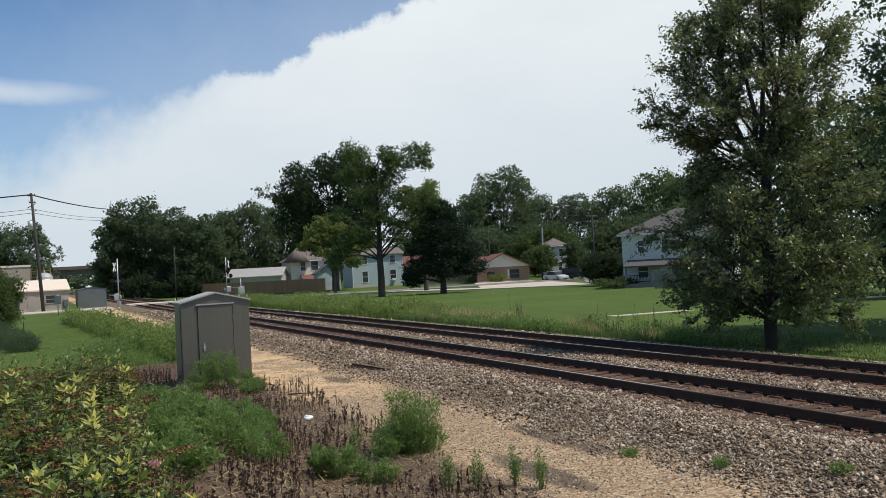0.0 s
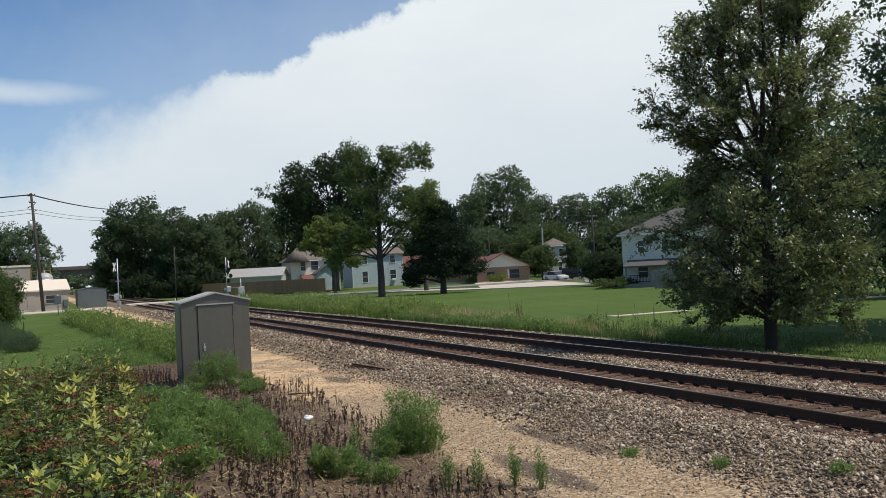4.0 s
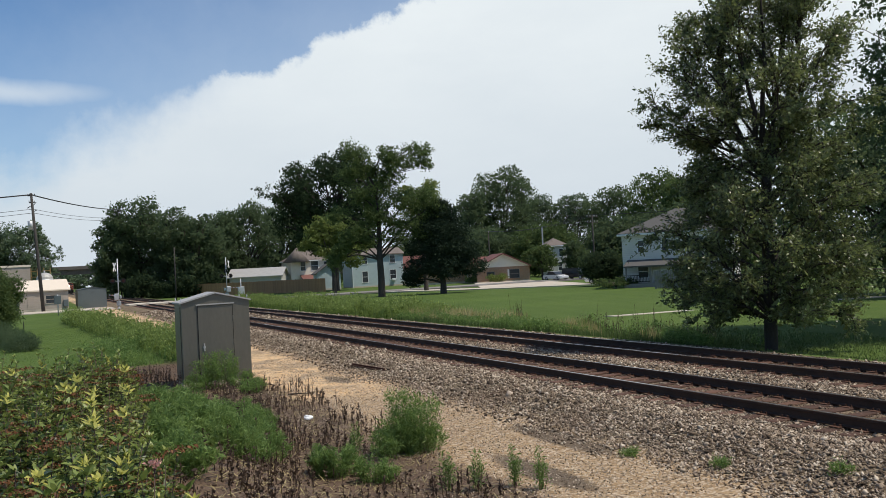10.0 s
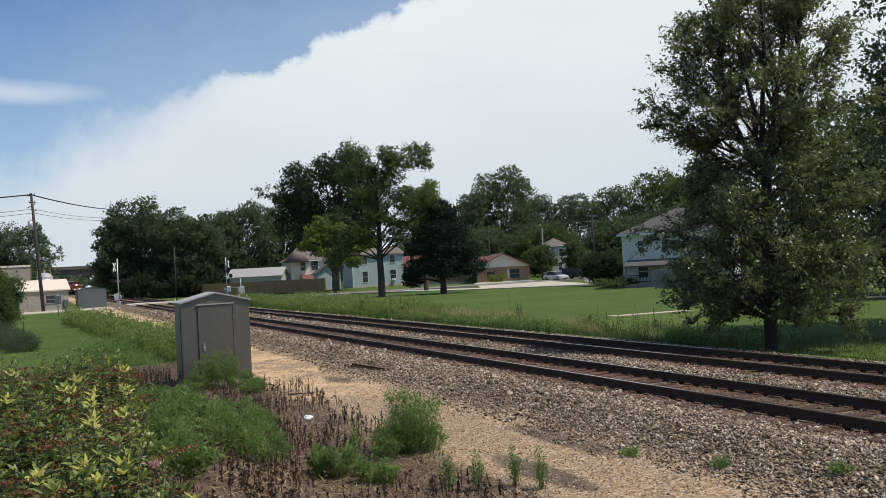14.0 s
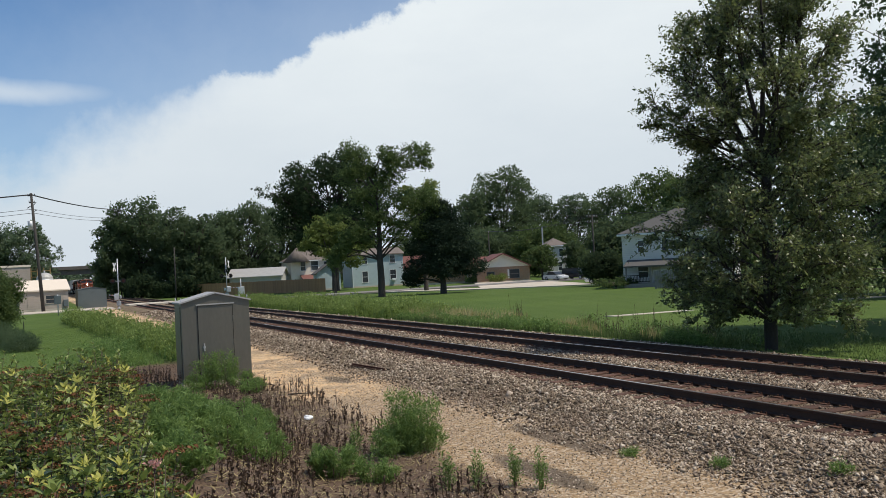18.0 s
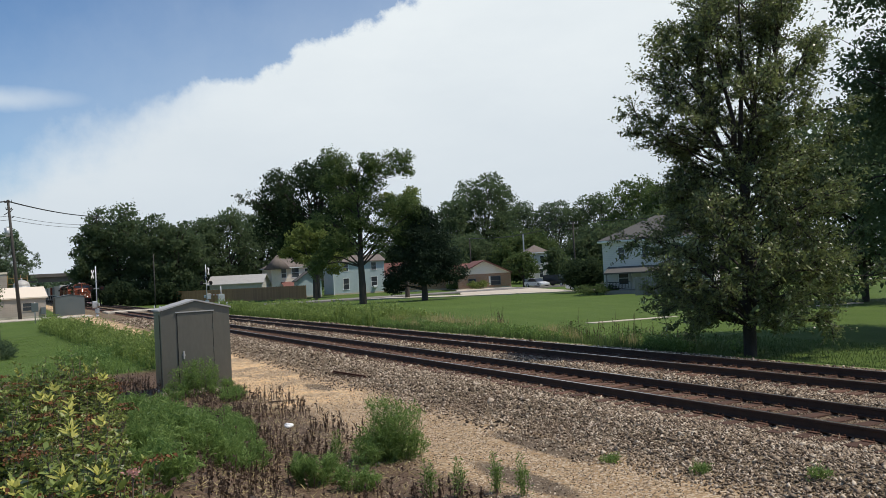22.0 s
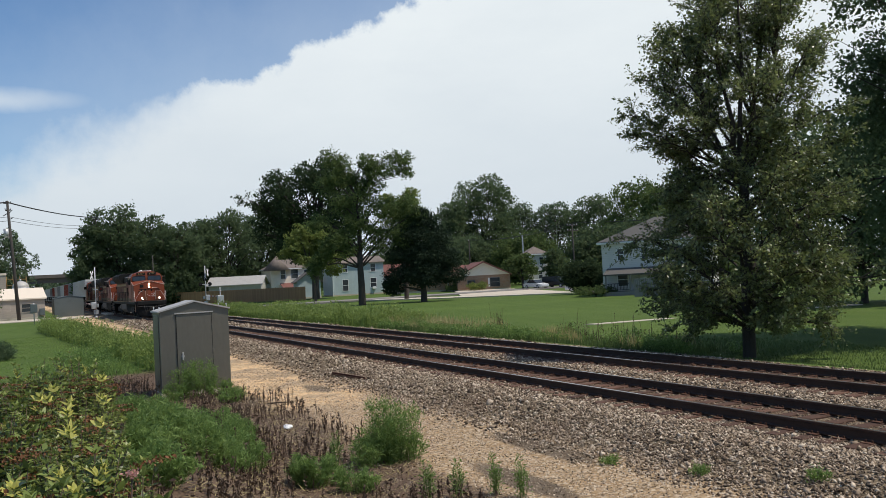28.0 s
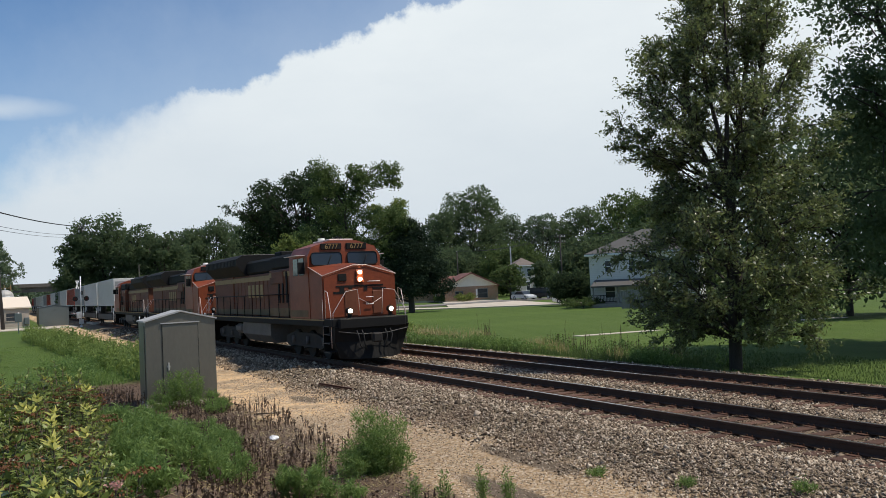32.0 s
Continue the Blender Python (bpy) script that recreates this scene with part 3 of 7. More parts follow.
def make_ballast():
    """Crushed stone, every stone a closed lump of its own, thickest where it lies nearest."""
    rng = np.random.default_rng(5)
    base = np.array([(1, 0, 0), (-1, 0, 0), (0, 1, 0), (0, -1, 0), (0, 0, 1), (0, 0, -1)], float)
    tri = np.array([(0, 2, 4), (2, 1, 4), (1, 3, 4), (3, 0, 4), (2, 0, 5), (1, 2, 5), (3, 1, 5), (0, 3, 5)])
    spots = []
    for x0, x1, y0, y1, n, size in ((-14, -5.6, 7.7, 18.1, 96000, 0.0178), (-27, -14, 7.8, 18.1, 60000, 0.0225), (-50, -27, 8.2, 18.0, 24000, 0.030), (-90, -50, 8.6, 18.0, 9000, 0.05)):
        x, y = rng.uniform(x0, x1, n), rng.uniform(y0, y1, n)
        edge = np.clip((y - 7.9) / 0.8, 0.0, 1) * np.clip((18.1 - y) / 0.6, 0, 1)
        patchy = np.array([noise.noise((a * 0.6, b * 0.6, 2)) for a, b in zip(x, y)])
        keep = rng.uniform(0, 1, n) < np.clip(edge + 0.5 * patchy, 0, 1)
        for c in (TRACK_1, TRACK_2):
            keep &= np.abs(np.abs(y - c) - GAUGE / 2) > 0.06
            keep &= (np.abs(y - c) > 0.72) | (rng.uniform(0, 1, n) < 0.62)
        x, y = x[keep], y[keep]
        spots.append(np.stack([x, y, np.full(len(x), size)], 1))
    s = np.concatenate(spots)
    k = len(s)
    size = s[:, 2] * rng.lognormal(0, 0.32, k)
    z = np.array([ground_z(a, b) for a, b in s[:, :2]]) + size * 0.35
    z -= 0.010 * ((np.abs(s[:, 1] - TRACK_1) < 0.72) | (np.abs(s[:, 1] - TRACK_2) < 0.72))
    a = rng.uniform(0, 2 * np.pi, k)
    dims = rng.uniform(0.6, 1.5, (k, 3)) * np.array([1.15, 0.95, 0.62])
    v = base[None] * dims[:, None, :] + rng.normal(0, 0.30, (k, 6, 3))
    tilt = rng.normal(0, 0.4, (k, 2))
    v = np.stack([v[..., 0], v[..., 1], v[..., 2] + v[..., 0] * tilt[:, :1] + v[..., 1] * tilt[:, 1:]], -1)
    ca, sa = np.cos(a)[:, None], np.sin(a)[:, None]
    v = np.stack([v[..., 0] * ca - v[..., 1] * sa, v[..., 0] * sa + v[..., 1] * ca, v[..., 2]], -1)
    v = v * size[:, None, None] + np.stack([s[:, 0], s[:, 1], z], 1)[:, None, :]
    f = (tri[None] + 6 * np.arange(k)[:, None, None]).reshape(-1, 3)
    me = bpy.data.meshes.new("ballast")
    me.vertices.add(6 * k)
    me.vertices.foreach_set("co", v.astype(np.float32).ravel())
    me.loops.add(f.size)
    me.loops.foreach_set("vertex_index", f.astype(np.int32).ravel())
    me.polygons.add(len(f))
    me.polygons.foreach_set("loop_start", np.arange(0, f.size, 3, dtype=np.int32))
    me.update(calc_edges=True)
    me.materials.append(M["stone"])
    n = 60000
    x, y = rng.uniform(-31, -2, n), rng.uniform(4.4, 8.9, n)
    ok = np.array([noise.noise((p * 0.8, q * 0.8, 12)) > -0.25 for p, q in zip(x, y)])
    x, y = x[ok], y[ok]
    pts = np.stack([x, y, np.array([ground_z(p, q) for p, q in zip(x, y)]) + 0.006], 1)
    grit = leaf_quads(rng, pts, 0.021, None, 1.0, 0.9)
    tagged(new("grit", fast_mesh("grit", grit, 4, M["grit"])), "fine sandy grit scattered on the dirt strip", "grit", kind="stuff")
    tagged(new("ballast", me), "grey-brown crushed stone ballast round the tracks", "ballast", kind="stuff")


make_ballast()


# ---------------------------------------------------------------- trees
def lobe_points(rng, lobes, n, clump, spread=0.42):
    """Points in clumps that gather on the shells of ellipsoid lobes (u, v, z, ru, rv, rz)."""
    lobes = np.array(lobes, float)
    vol = (lobes[:, 3] * lobes[:, 4] * lobes[:, 5]) ** 0.72
    which = rng.choice(len(lobes), max(1, n // clump), p=vol / vol.sum())
    d = rng.normal(0, 1, (len(which), 3))
    d /= np.linalg.norm(d, axis=1)[:, None]
    r = rng.uniform(0.35, 1.0, len(which)) ** 0.6
    c = lobes[which, :3] + d * lobes[which, 3:] * r[:, None]
    rad = lobes[which, 3:].min(axis=1) * spread
    rad = np.minimum(rad, 0.9)
    off = rng.normal(0, 0.5, (len(which), clump, 3)) * rad[:, None, None]
    off[..., 2] *= 0.7
    pts = (c[:, None, :] + off).reshape(-1, 3)
    dirs = np.repeat(d, clump, axis=0)
    return pts, dirs


def tree(name, label, m, lobes, trunk_r, fork, n, leaf, mat, clump=14, seed=1, lean=(0, 0), category="tree", narrow=0.55, limb_r=0.35, spread=0.42, group="", leader=0.0, fray=8):
    """A tapered, slightly bent trunk, limbs that reach into every lobe, and a crown of many leaves."""
    rng = np.random.default_rng(seed)
    t = empty(name, m, label, category, group)
    bm = bmesh.new()
    top = max(l[2] for l in lobes)
    f = Vector((lean[0] * fork, lean[1] * fork, fork))
    tube(bm, [(0, 0, -0.3), (0, 0, 0.05), (f.x * 0.3 + 0.03, f.y * 0.3, fork * 0.35), (f.x * 0.7 - 0.03, f.y * 0.7, fork * 0.7), f], trunk_r * 1.25, 10, trunk_r * 0.8)
    if leader:
        tube(bm, [f * 0.98, Vector((f.x + 0.10, f.y, fork + (top * leader - fork) * 0.4)), Vector((f.x - 0.06, f.y, fork + (top * leader - fork) * 0.75)), Vector((f.x + 0.05, f.y, top * leader))], trunk_r * 0.8, 8, trunk_r * 0.12)
    for i, (a, b, z, ru, rv, rz) in enumerate(lobes):
        tip = Vector((a, b, z + rz * 0.35))
        start = f * rng.uniform(0.62, 1.0) if z > fork else f * max(0.25, min(0.95, (z - rz * 0.3) / max(fork, 0.1)))
        if leader:
            zs = min(top * leader * 0.97, max(fork * 0.68, tip.z - 0.75 * math.hypot(a, b) - rng.uniform(0.2, 1.0)))
            start = Vector((f.x, f.y, zs))
        mid = start.lerp(tip, 0.5) + Vector((rng.normal(0, 0.06), rng.normal(0, 0.06), 0.10)) * (tip - start).length
        tube(bm, [start, start.lerp(mid, 0.55) + Vector((0, 0, 0.02)), mid, mid.lerp(tip, 0.6) + Vector((rng.normal(0, 0.04), rng.normal(0, 0.04), 0)) * (tip - start).length, tip], trunk_r * limb_r * (0.9 if leader else 1.4), 6, trunk_r * 0.06)
        for k in range(4 if len(lobes) < 60 else 1):
            d = Vector(rng.normal(0, 1, 3)).normalized()
            s = mid.lerp(tip, rng.uniform(0, 0.9))
            e = Vector((a + d.x * ru * 0.9, b + d.y * rv * 0.9, z + d.z * rz * 0.9))
            tube(bm, [s, s.lerp(e, 0.5) + Vector((0, 0, 0.05 * ru)), e], trunk_r * 0.16, 4, trunk_r * 0.03)
    part("trunk", bm, M["bark"], t)
    leafy = lobes
    if fray:
        leafy = []
        for a, b, z, ru, rv, rz in lobes:
            for k in range(fray):
                d = rng.normal(0, 1, 3)
                d /= np.linalg.norm(d)
                q, w = rng.uniform(0.2, 0.9), rng.uniform(0.5, 0.8)
                leafy.append((a + d[0] * ru * q, b + d[1] * rv * q, z + d[2] * rz * q, ru * w, rv * w, rz * w))
    pts, dirs = lobe_points(rng, leafy, n, clump, spread)
    pts[:, 2] = np.maximum(pts[:, 2], 0.15)
    part("crown", fast_mesh("crown", leaf_quads(rng, pts, leaf, dirs, narrow=narrow), 4, M[mat]), None, t)
    return t


def bough_tree(name, label, m, left, right, heights, low, high, per_twig, leaf, mat, seed, trunk_r=0.22, fork=5.7):
    """A trunk with spreading low boughs, forked into leaders with rising boughs; left and right: its reach at each of the heights."""
    rng = np.random.default_rng(seed)
    t = empty(name, m, label, "tree")
    bm = bmesh.new()
    tube(bm, [(0, 0, -0.3), (0, 0, 0.1), (0.06, 0, fork * 0.4), (0.10, 0, fork * 0.75), (0.16, 0, fork)], trunk_r, 10, trunk_r * 0.7)
    leaders = []
    for k, (dx, dy, top) in enumerate(((-0.9, 0.2, 10.2), (0.1, -0.2, 12.6), (0.9, 0.3, 11.2), (0.5, 0.9, 11.8), (-0.4, -0.8, 10.8))):
        p0 = Vector((0.14, 0, fork - 0.5 + 0.14 * k))
        p3 = Vector((0.16 + dx * 1.25, dy * 1.25, top))
        line = [p0.lerp(p3, q) + Vector((dx * 0.45, dy * 0.45, 0)) * math.sin(q * 3.14) + Vector(rng.normal(0, 0.05, 3)) for q in np.linspace(0, 1, 7)]
        line[0] = p0
        tube(bm, line, trunk_r * 0.46, 7, trunk_r * 0.06)
        leaders.append(line)
    twigs = []

    def grow(start, goal, r, level, sag):
        steps = (7, 4, 3)[level]
        length = (goal - start).length
        pts = [start.copy()]
        for i in range(1, steps + 1):
            q = i / steps
            bend = Vector((0, 0, sag * length * (q - q * q) * 2))
            pts.append(start.lerp(goal, q) + bend + Vector(rng.normal(0, (0.035, 0.05, 0.06)[level] * length, 3)) * q)
        tube(bm, pts, r, (6, 4, 3)[level], r * 0.25)
        if level == 2:
            twigs.append(pts)
            return
        for i in range((11, 8)[level] if length > 1.6 or level else 7):
            q = rng.uniform((0.28, 0.15)[level], 1.0)
            j = min(steps - 1, int(q * steps))
            s = pts[j].lerp(pts[j + 1], q * steps - j)
            ahead = (pts[j + 1] - pts[j]).normalized()
            side = ahead.cross(Vector(rng.normal(0, 1, 3))).normalized()
            side.z *= 0.55
            way = (ahead + side * rng.uniform(0.5, 1.2)).normalized()
            reach = length * 0.36 * (1.25 - 0.75 * q) * rng.uniform(0.7, 1.2) if level == 0 else rng.uniform(0.28, 0.72)
            grow(s, s + way * reach, r * 0.45 if level == 0 else 0.009, level + 1, sag * 0.5)

    def reach_at(z, a):
        side = np.interp(z, heights, right if math.cos(a) > 0 else left)
        c = math.cos(a) ** 2
        return side * c + 0.92 * (1 - c) * 0.5 * (np.interp(z, heights, right) + np.interp(z, heights, left))

    for i in range(low):
        a = i * 2.39996 + rng.uniform(-0.3, 0.3)
        z = 0.95 + 5.3 * (i + 0.5) / low
        R = reach_at(z, a) * rng.choice((1.0, 0.95, 0.8, 0.62))
        z0 = max(1.0, z - 0.38 * R - rng.uniform(0, 0.4))
        grow(Vector((0.07, 0, z0)), Vector((R * math.cos(a), R * math.sin(a), z)), 0.035 + 0.006 * R, 0, 0.16)
    for i in range(high):
        a = i * 2.39996 + rng.uniform(-0.3, 0.3)
        z = 6.5 + 5.9 * (i + 0.5) / high
        R = reach_at(z, a) * rng.choice((1.0, 1.0, 0.8, 0.6, 0.42))
        line = max(leaders, key=lambda w: (w[3].x * math.cos(a) + w[3].y * math.sin(a)) + rng.uniform(0, 0.4))
        z0 = max(line[0].z, z - 0.85 * R - 0.3)
        k = min(5, max(0, int((z0 - line[0].z) / (line[-1].z - line[0].z) * 6)))
        grow(line[k], Vector((R * math.cos(a), R * math.sin(a), z)), 0.03 + 0.006 * R, 0, 0.05)
    # long boughs that stand out from the outline
    for x, y, z, k in ((-3.1, -0.3, 8.0, 0), (-2.8, 0.5, 7.3, 0), (-2.5, 0.0, 9.2, 0), (-1.9, -0.4, 10.2, 4), (-2.3, 0.3, 6.5, 4), (2.9, -0.4, 7.6, 2), (2.6, 0.3, 9.4, 2), (-1.0, 0.2, 11.6, 1), (1.4, 0.1, 12.0, 3)):
        grow(leaders[k][1 if z < 9 else 3], Vector((x, y, z)), 0.05, 0, 0.06)
    part("trunk", bm, M["bark"], t)
    tw = np.array([[list(p) for p in q] for q in twigs])
    n = len(tw)
    q = rng.uniform(0.2, 3.0, (n, per_twig)) * 0.999
    j = q.astype(int)
    w = (q - j)[..., None]
    idx = np.arange(n)[:, None]
    pts = tw[idx, j] * (1 - w) + tw[idx, j + 1] * w + rng.normal(0, 0.06, (n, per_twig, 3))
    dirs = np.repeat((tw[:, 3] - tw[:, 0])[:, None], per_twig, 1)
    dirs = dirs / (np.linalg.norm(dirs, axis=2)[..., None] + 1e-9) + rng.normal(0, 0.5, (n, per_twig, 3))
    pts, dirs = pts.reshape(-1, 3), dirs.reshape(-1, 3)
    part("crown", fast_mesh("crown", leaf_quads(rng, pts, leaf, dirs, narrow=0.48), 4, M[mat]), None, t)
    return t


def facing(x, y, z=None, turn=0.0):
    """A pose on the ground whose local x runs across the line of sight from the bank."""
    z = ground_z(x, y) if z is None else z
    return pose(x, y, z, 0, 0, math.degrees(math.atan2(y, x)) - 90 + turn)


def scatter_lobes(seed, w, h, z0, k, r):
    """Lobes that fill a rounded, uneven crown w wide, from z0 up to h."""
    rg = random.Random(seed)
    out = []
    mid = (h - z0) / 2
    for i in range(k):
        q = (i + 0.5) / k
        c = 1 - 2 * q
        ring = math.sqrt(1 - c * c)
        rr = r * rg.uniform(0.7, 1.25)
        a = i * 2.4 + rg.uniform(-0.5, 0.5)
        d = max(0.2, (w / 2 - rr * 0.95)) * ring ** 0.75 * rg.uniform(0.72, 1.06)
        z = z0 + mid + c * (mid - rr * 0.7) * rg.uniform(0.9, 1.0)
        out.append((math.cos(a) * d, math.sin(a) * d * 0.85, z, rr * 1.12, rr * 1.1, rr * 0.88))
    out.append((0, 0, z0 + mid, w * 0.34, w * 0.30, mid * 0.72))
    return out


# the near tree across the tracks, with low spreading boughs
bough_tree("tree", "broad olive-green tree with forked limbs and low leafy boughs", facing(-19.62, 20.39), (2.2, 2.8, 3.5, 3.4, 2.7, 2.2, 2.6, 2.7, 2.3, 1.7, 1.2, 0.5), (2.8, 3.9, 4.5, 4.3, 3.6, 2.9, 3.0, 3.0, 2.8, 2.4, 1.7, 0.6),
           (0.8, 1.6, 2.6, 4.2, 5.3, 6.4, 7.8, 8.4, 9.6, 10.9, 11.8, 13.0), 54, 42, 13, 0.105, "leaf_olive", 11)
tree("tree", "tall dark shade tree on the lawn behind the olive tree", facing(-18.6, 31.7), scatter_lobes(3, 12.3, 20.5, 0.6, 48, 1.8), 0.30, 6, 74000, 0.18, "leaf_dark", 14, 12)
tree("tree", "dark shade tree on the lawn behind the olive tree", facing(-36.0, 47.5), scatter_lobes(4, 15, 13, 0.2, 36, 2.2), 0.20, 6, 30000, 0.28, "leaf_dark", 14, 13)

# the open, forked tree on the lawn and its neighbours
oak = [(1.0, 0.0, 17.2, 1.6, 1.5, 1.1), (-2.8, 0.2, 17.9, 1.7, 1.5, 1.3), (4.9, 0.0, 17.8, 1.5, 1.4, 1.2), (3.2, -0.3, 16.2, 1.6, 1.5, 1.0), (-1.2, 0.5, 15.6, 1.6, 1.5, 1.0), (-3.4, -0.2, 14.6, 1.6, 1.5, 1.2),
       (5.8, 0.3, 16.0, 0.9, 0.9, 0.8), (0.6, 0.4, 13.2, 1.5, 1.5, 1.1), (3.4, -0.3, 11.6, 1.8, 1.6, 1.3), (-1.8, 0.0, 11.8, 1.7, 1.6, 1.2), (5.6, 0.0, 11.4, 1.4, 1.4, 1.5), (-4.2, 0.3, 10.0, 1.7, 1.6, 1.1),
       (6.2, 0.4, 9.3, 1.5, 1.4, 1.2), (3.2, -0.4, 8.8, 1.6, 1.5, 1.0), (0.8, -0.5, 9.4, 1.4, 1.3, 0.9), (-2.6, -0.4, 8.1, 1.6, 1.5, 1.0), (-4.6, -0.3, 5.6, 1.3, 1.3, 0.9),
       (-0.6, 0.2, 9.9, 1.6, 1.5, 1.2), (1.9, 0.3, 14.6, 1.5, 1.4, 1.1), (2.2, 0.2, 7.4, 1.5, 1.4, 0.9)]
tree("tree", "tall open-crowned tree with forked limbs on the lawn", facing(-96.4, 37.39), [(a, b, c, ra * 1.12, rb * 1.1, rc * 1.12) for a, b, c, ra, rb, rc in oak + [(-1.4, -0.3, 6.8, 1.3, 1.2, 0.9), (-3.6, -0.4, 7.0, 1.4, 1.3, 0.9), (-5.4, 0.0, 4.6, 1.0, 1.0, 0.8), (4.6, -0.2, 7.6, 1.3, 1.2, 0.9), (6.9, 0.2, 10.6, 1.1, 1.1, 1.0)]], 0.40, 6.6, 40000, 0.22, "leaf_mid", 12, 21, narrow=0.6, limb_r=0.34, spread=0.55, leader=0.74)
young = [(-1.4, 0, 10.8, 1.8, 1.6, 1.2), (1.2, 0, 9.9, 1.6, 1.5, 1.1), (-2.4, 0, 9.4, 2.2, 1.8, 1.3), (-0.4, 0, 8.4, 2.0, 1.8, 1.3), (2.0, 0, 8.0, 1.8, 1.7, 1.3), (-3.6, 0, 7.6, 1.6, 1.5, 1.1), (1.0, 0.3, 6.2, 1.7, 1.6, 1.2), (3.2, -0.2, 5.0, 1.6, 1.5, 1.2), (-1.6, -0.2, 6.6, 1.6, 1.5, 1.1), (4.3, 0, 6.8, 1.4, 1.3, 1.0)]
tree("tree", "small light green tree beside the board fence", facing(-128.0, 41.8), young, 0.30, 4.6, 15000, 0.27, "leaf_light", 12, 22)
ever = [(0.2, 0, 10.6, 1.2, 1.2, 1.0), (-1.2, 0, 9.6, 1.6, 1.5, 1.1), (1.4, 0.2, 9.2, 1.8, 1.6, 1.2), (-2.2, 0, 8.0, 1.9, 1.8, 1.2), (2.3, 0, 7.4, 2.0, 1.8, 1.3), (0, -0.4, 7.8, 2.2, 1.9, 1.4), (-2.9, 0, 5.9, 1.8, 1.7, 1.2), (3.0, 0, 5.2, 1.9, 1.7, 1.3), (0.2, -0.5, 5.5, 2.6, 2.0, 1.7), (-2.7, 0, 3.4, 1.8, 1.7, 1.2), (3.2, 0, 3.2, 1.9, 1.7, 1.1), (0.3, -0.4, 3.3, 2.6, 2.1, 1.5), (-3.3, 0.1, 2.2, 1.3, 1.3, 0.6), (0.2, 0.3, 6.5, 2.4, 2, 3)]
ever = [(a * (1.25 - 0.05 * z), b, z, ra * (1.2 - 0.045 * z), rb * (1.2 - 0.045 * z), rc) for a, b, z, ra, rb, rc in ever]
tree("evergreen_tree", "dark broad evergreen on a short trunk in the lawn", facing(-93.8, 44.4), ever + [(-3.6, 0.2, 1.5, 1.4, 1.3, 0.6), (0.3, 0.2, 9.8, 1.6, 1.4, 1.6), (0.0, 0.2, 4.0, 2.8, 2.0, 2.0)], 0.36, 3.0, 46000, 0.27, "leaf_ever", 16, 23, narrow=0.4, fray=0)
tree("tree", "yellow-green tree behind the dark evergreen", facing(-108, 48.5), [(-0.8, 0, 11.8, 2.0, 1.8, 1.6), (1.0, 0, 13.6, 1.8, 1.7, 1.5), (2.0, 0, 11.2, 1.7, 1.7, 1.5), (0.0, 0, 9.2, 2.1, 2.0, 1.6), (-1.6, 0, 14.0, 1.3, 1.2, 1.1)], 0.3, 7, 11000, 0.28, "leaf_light", 12, 24)

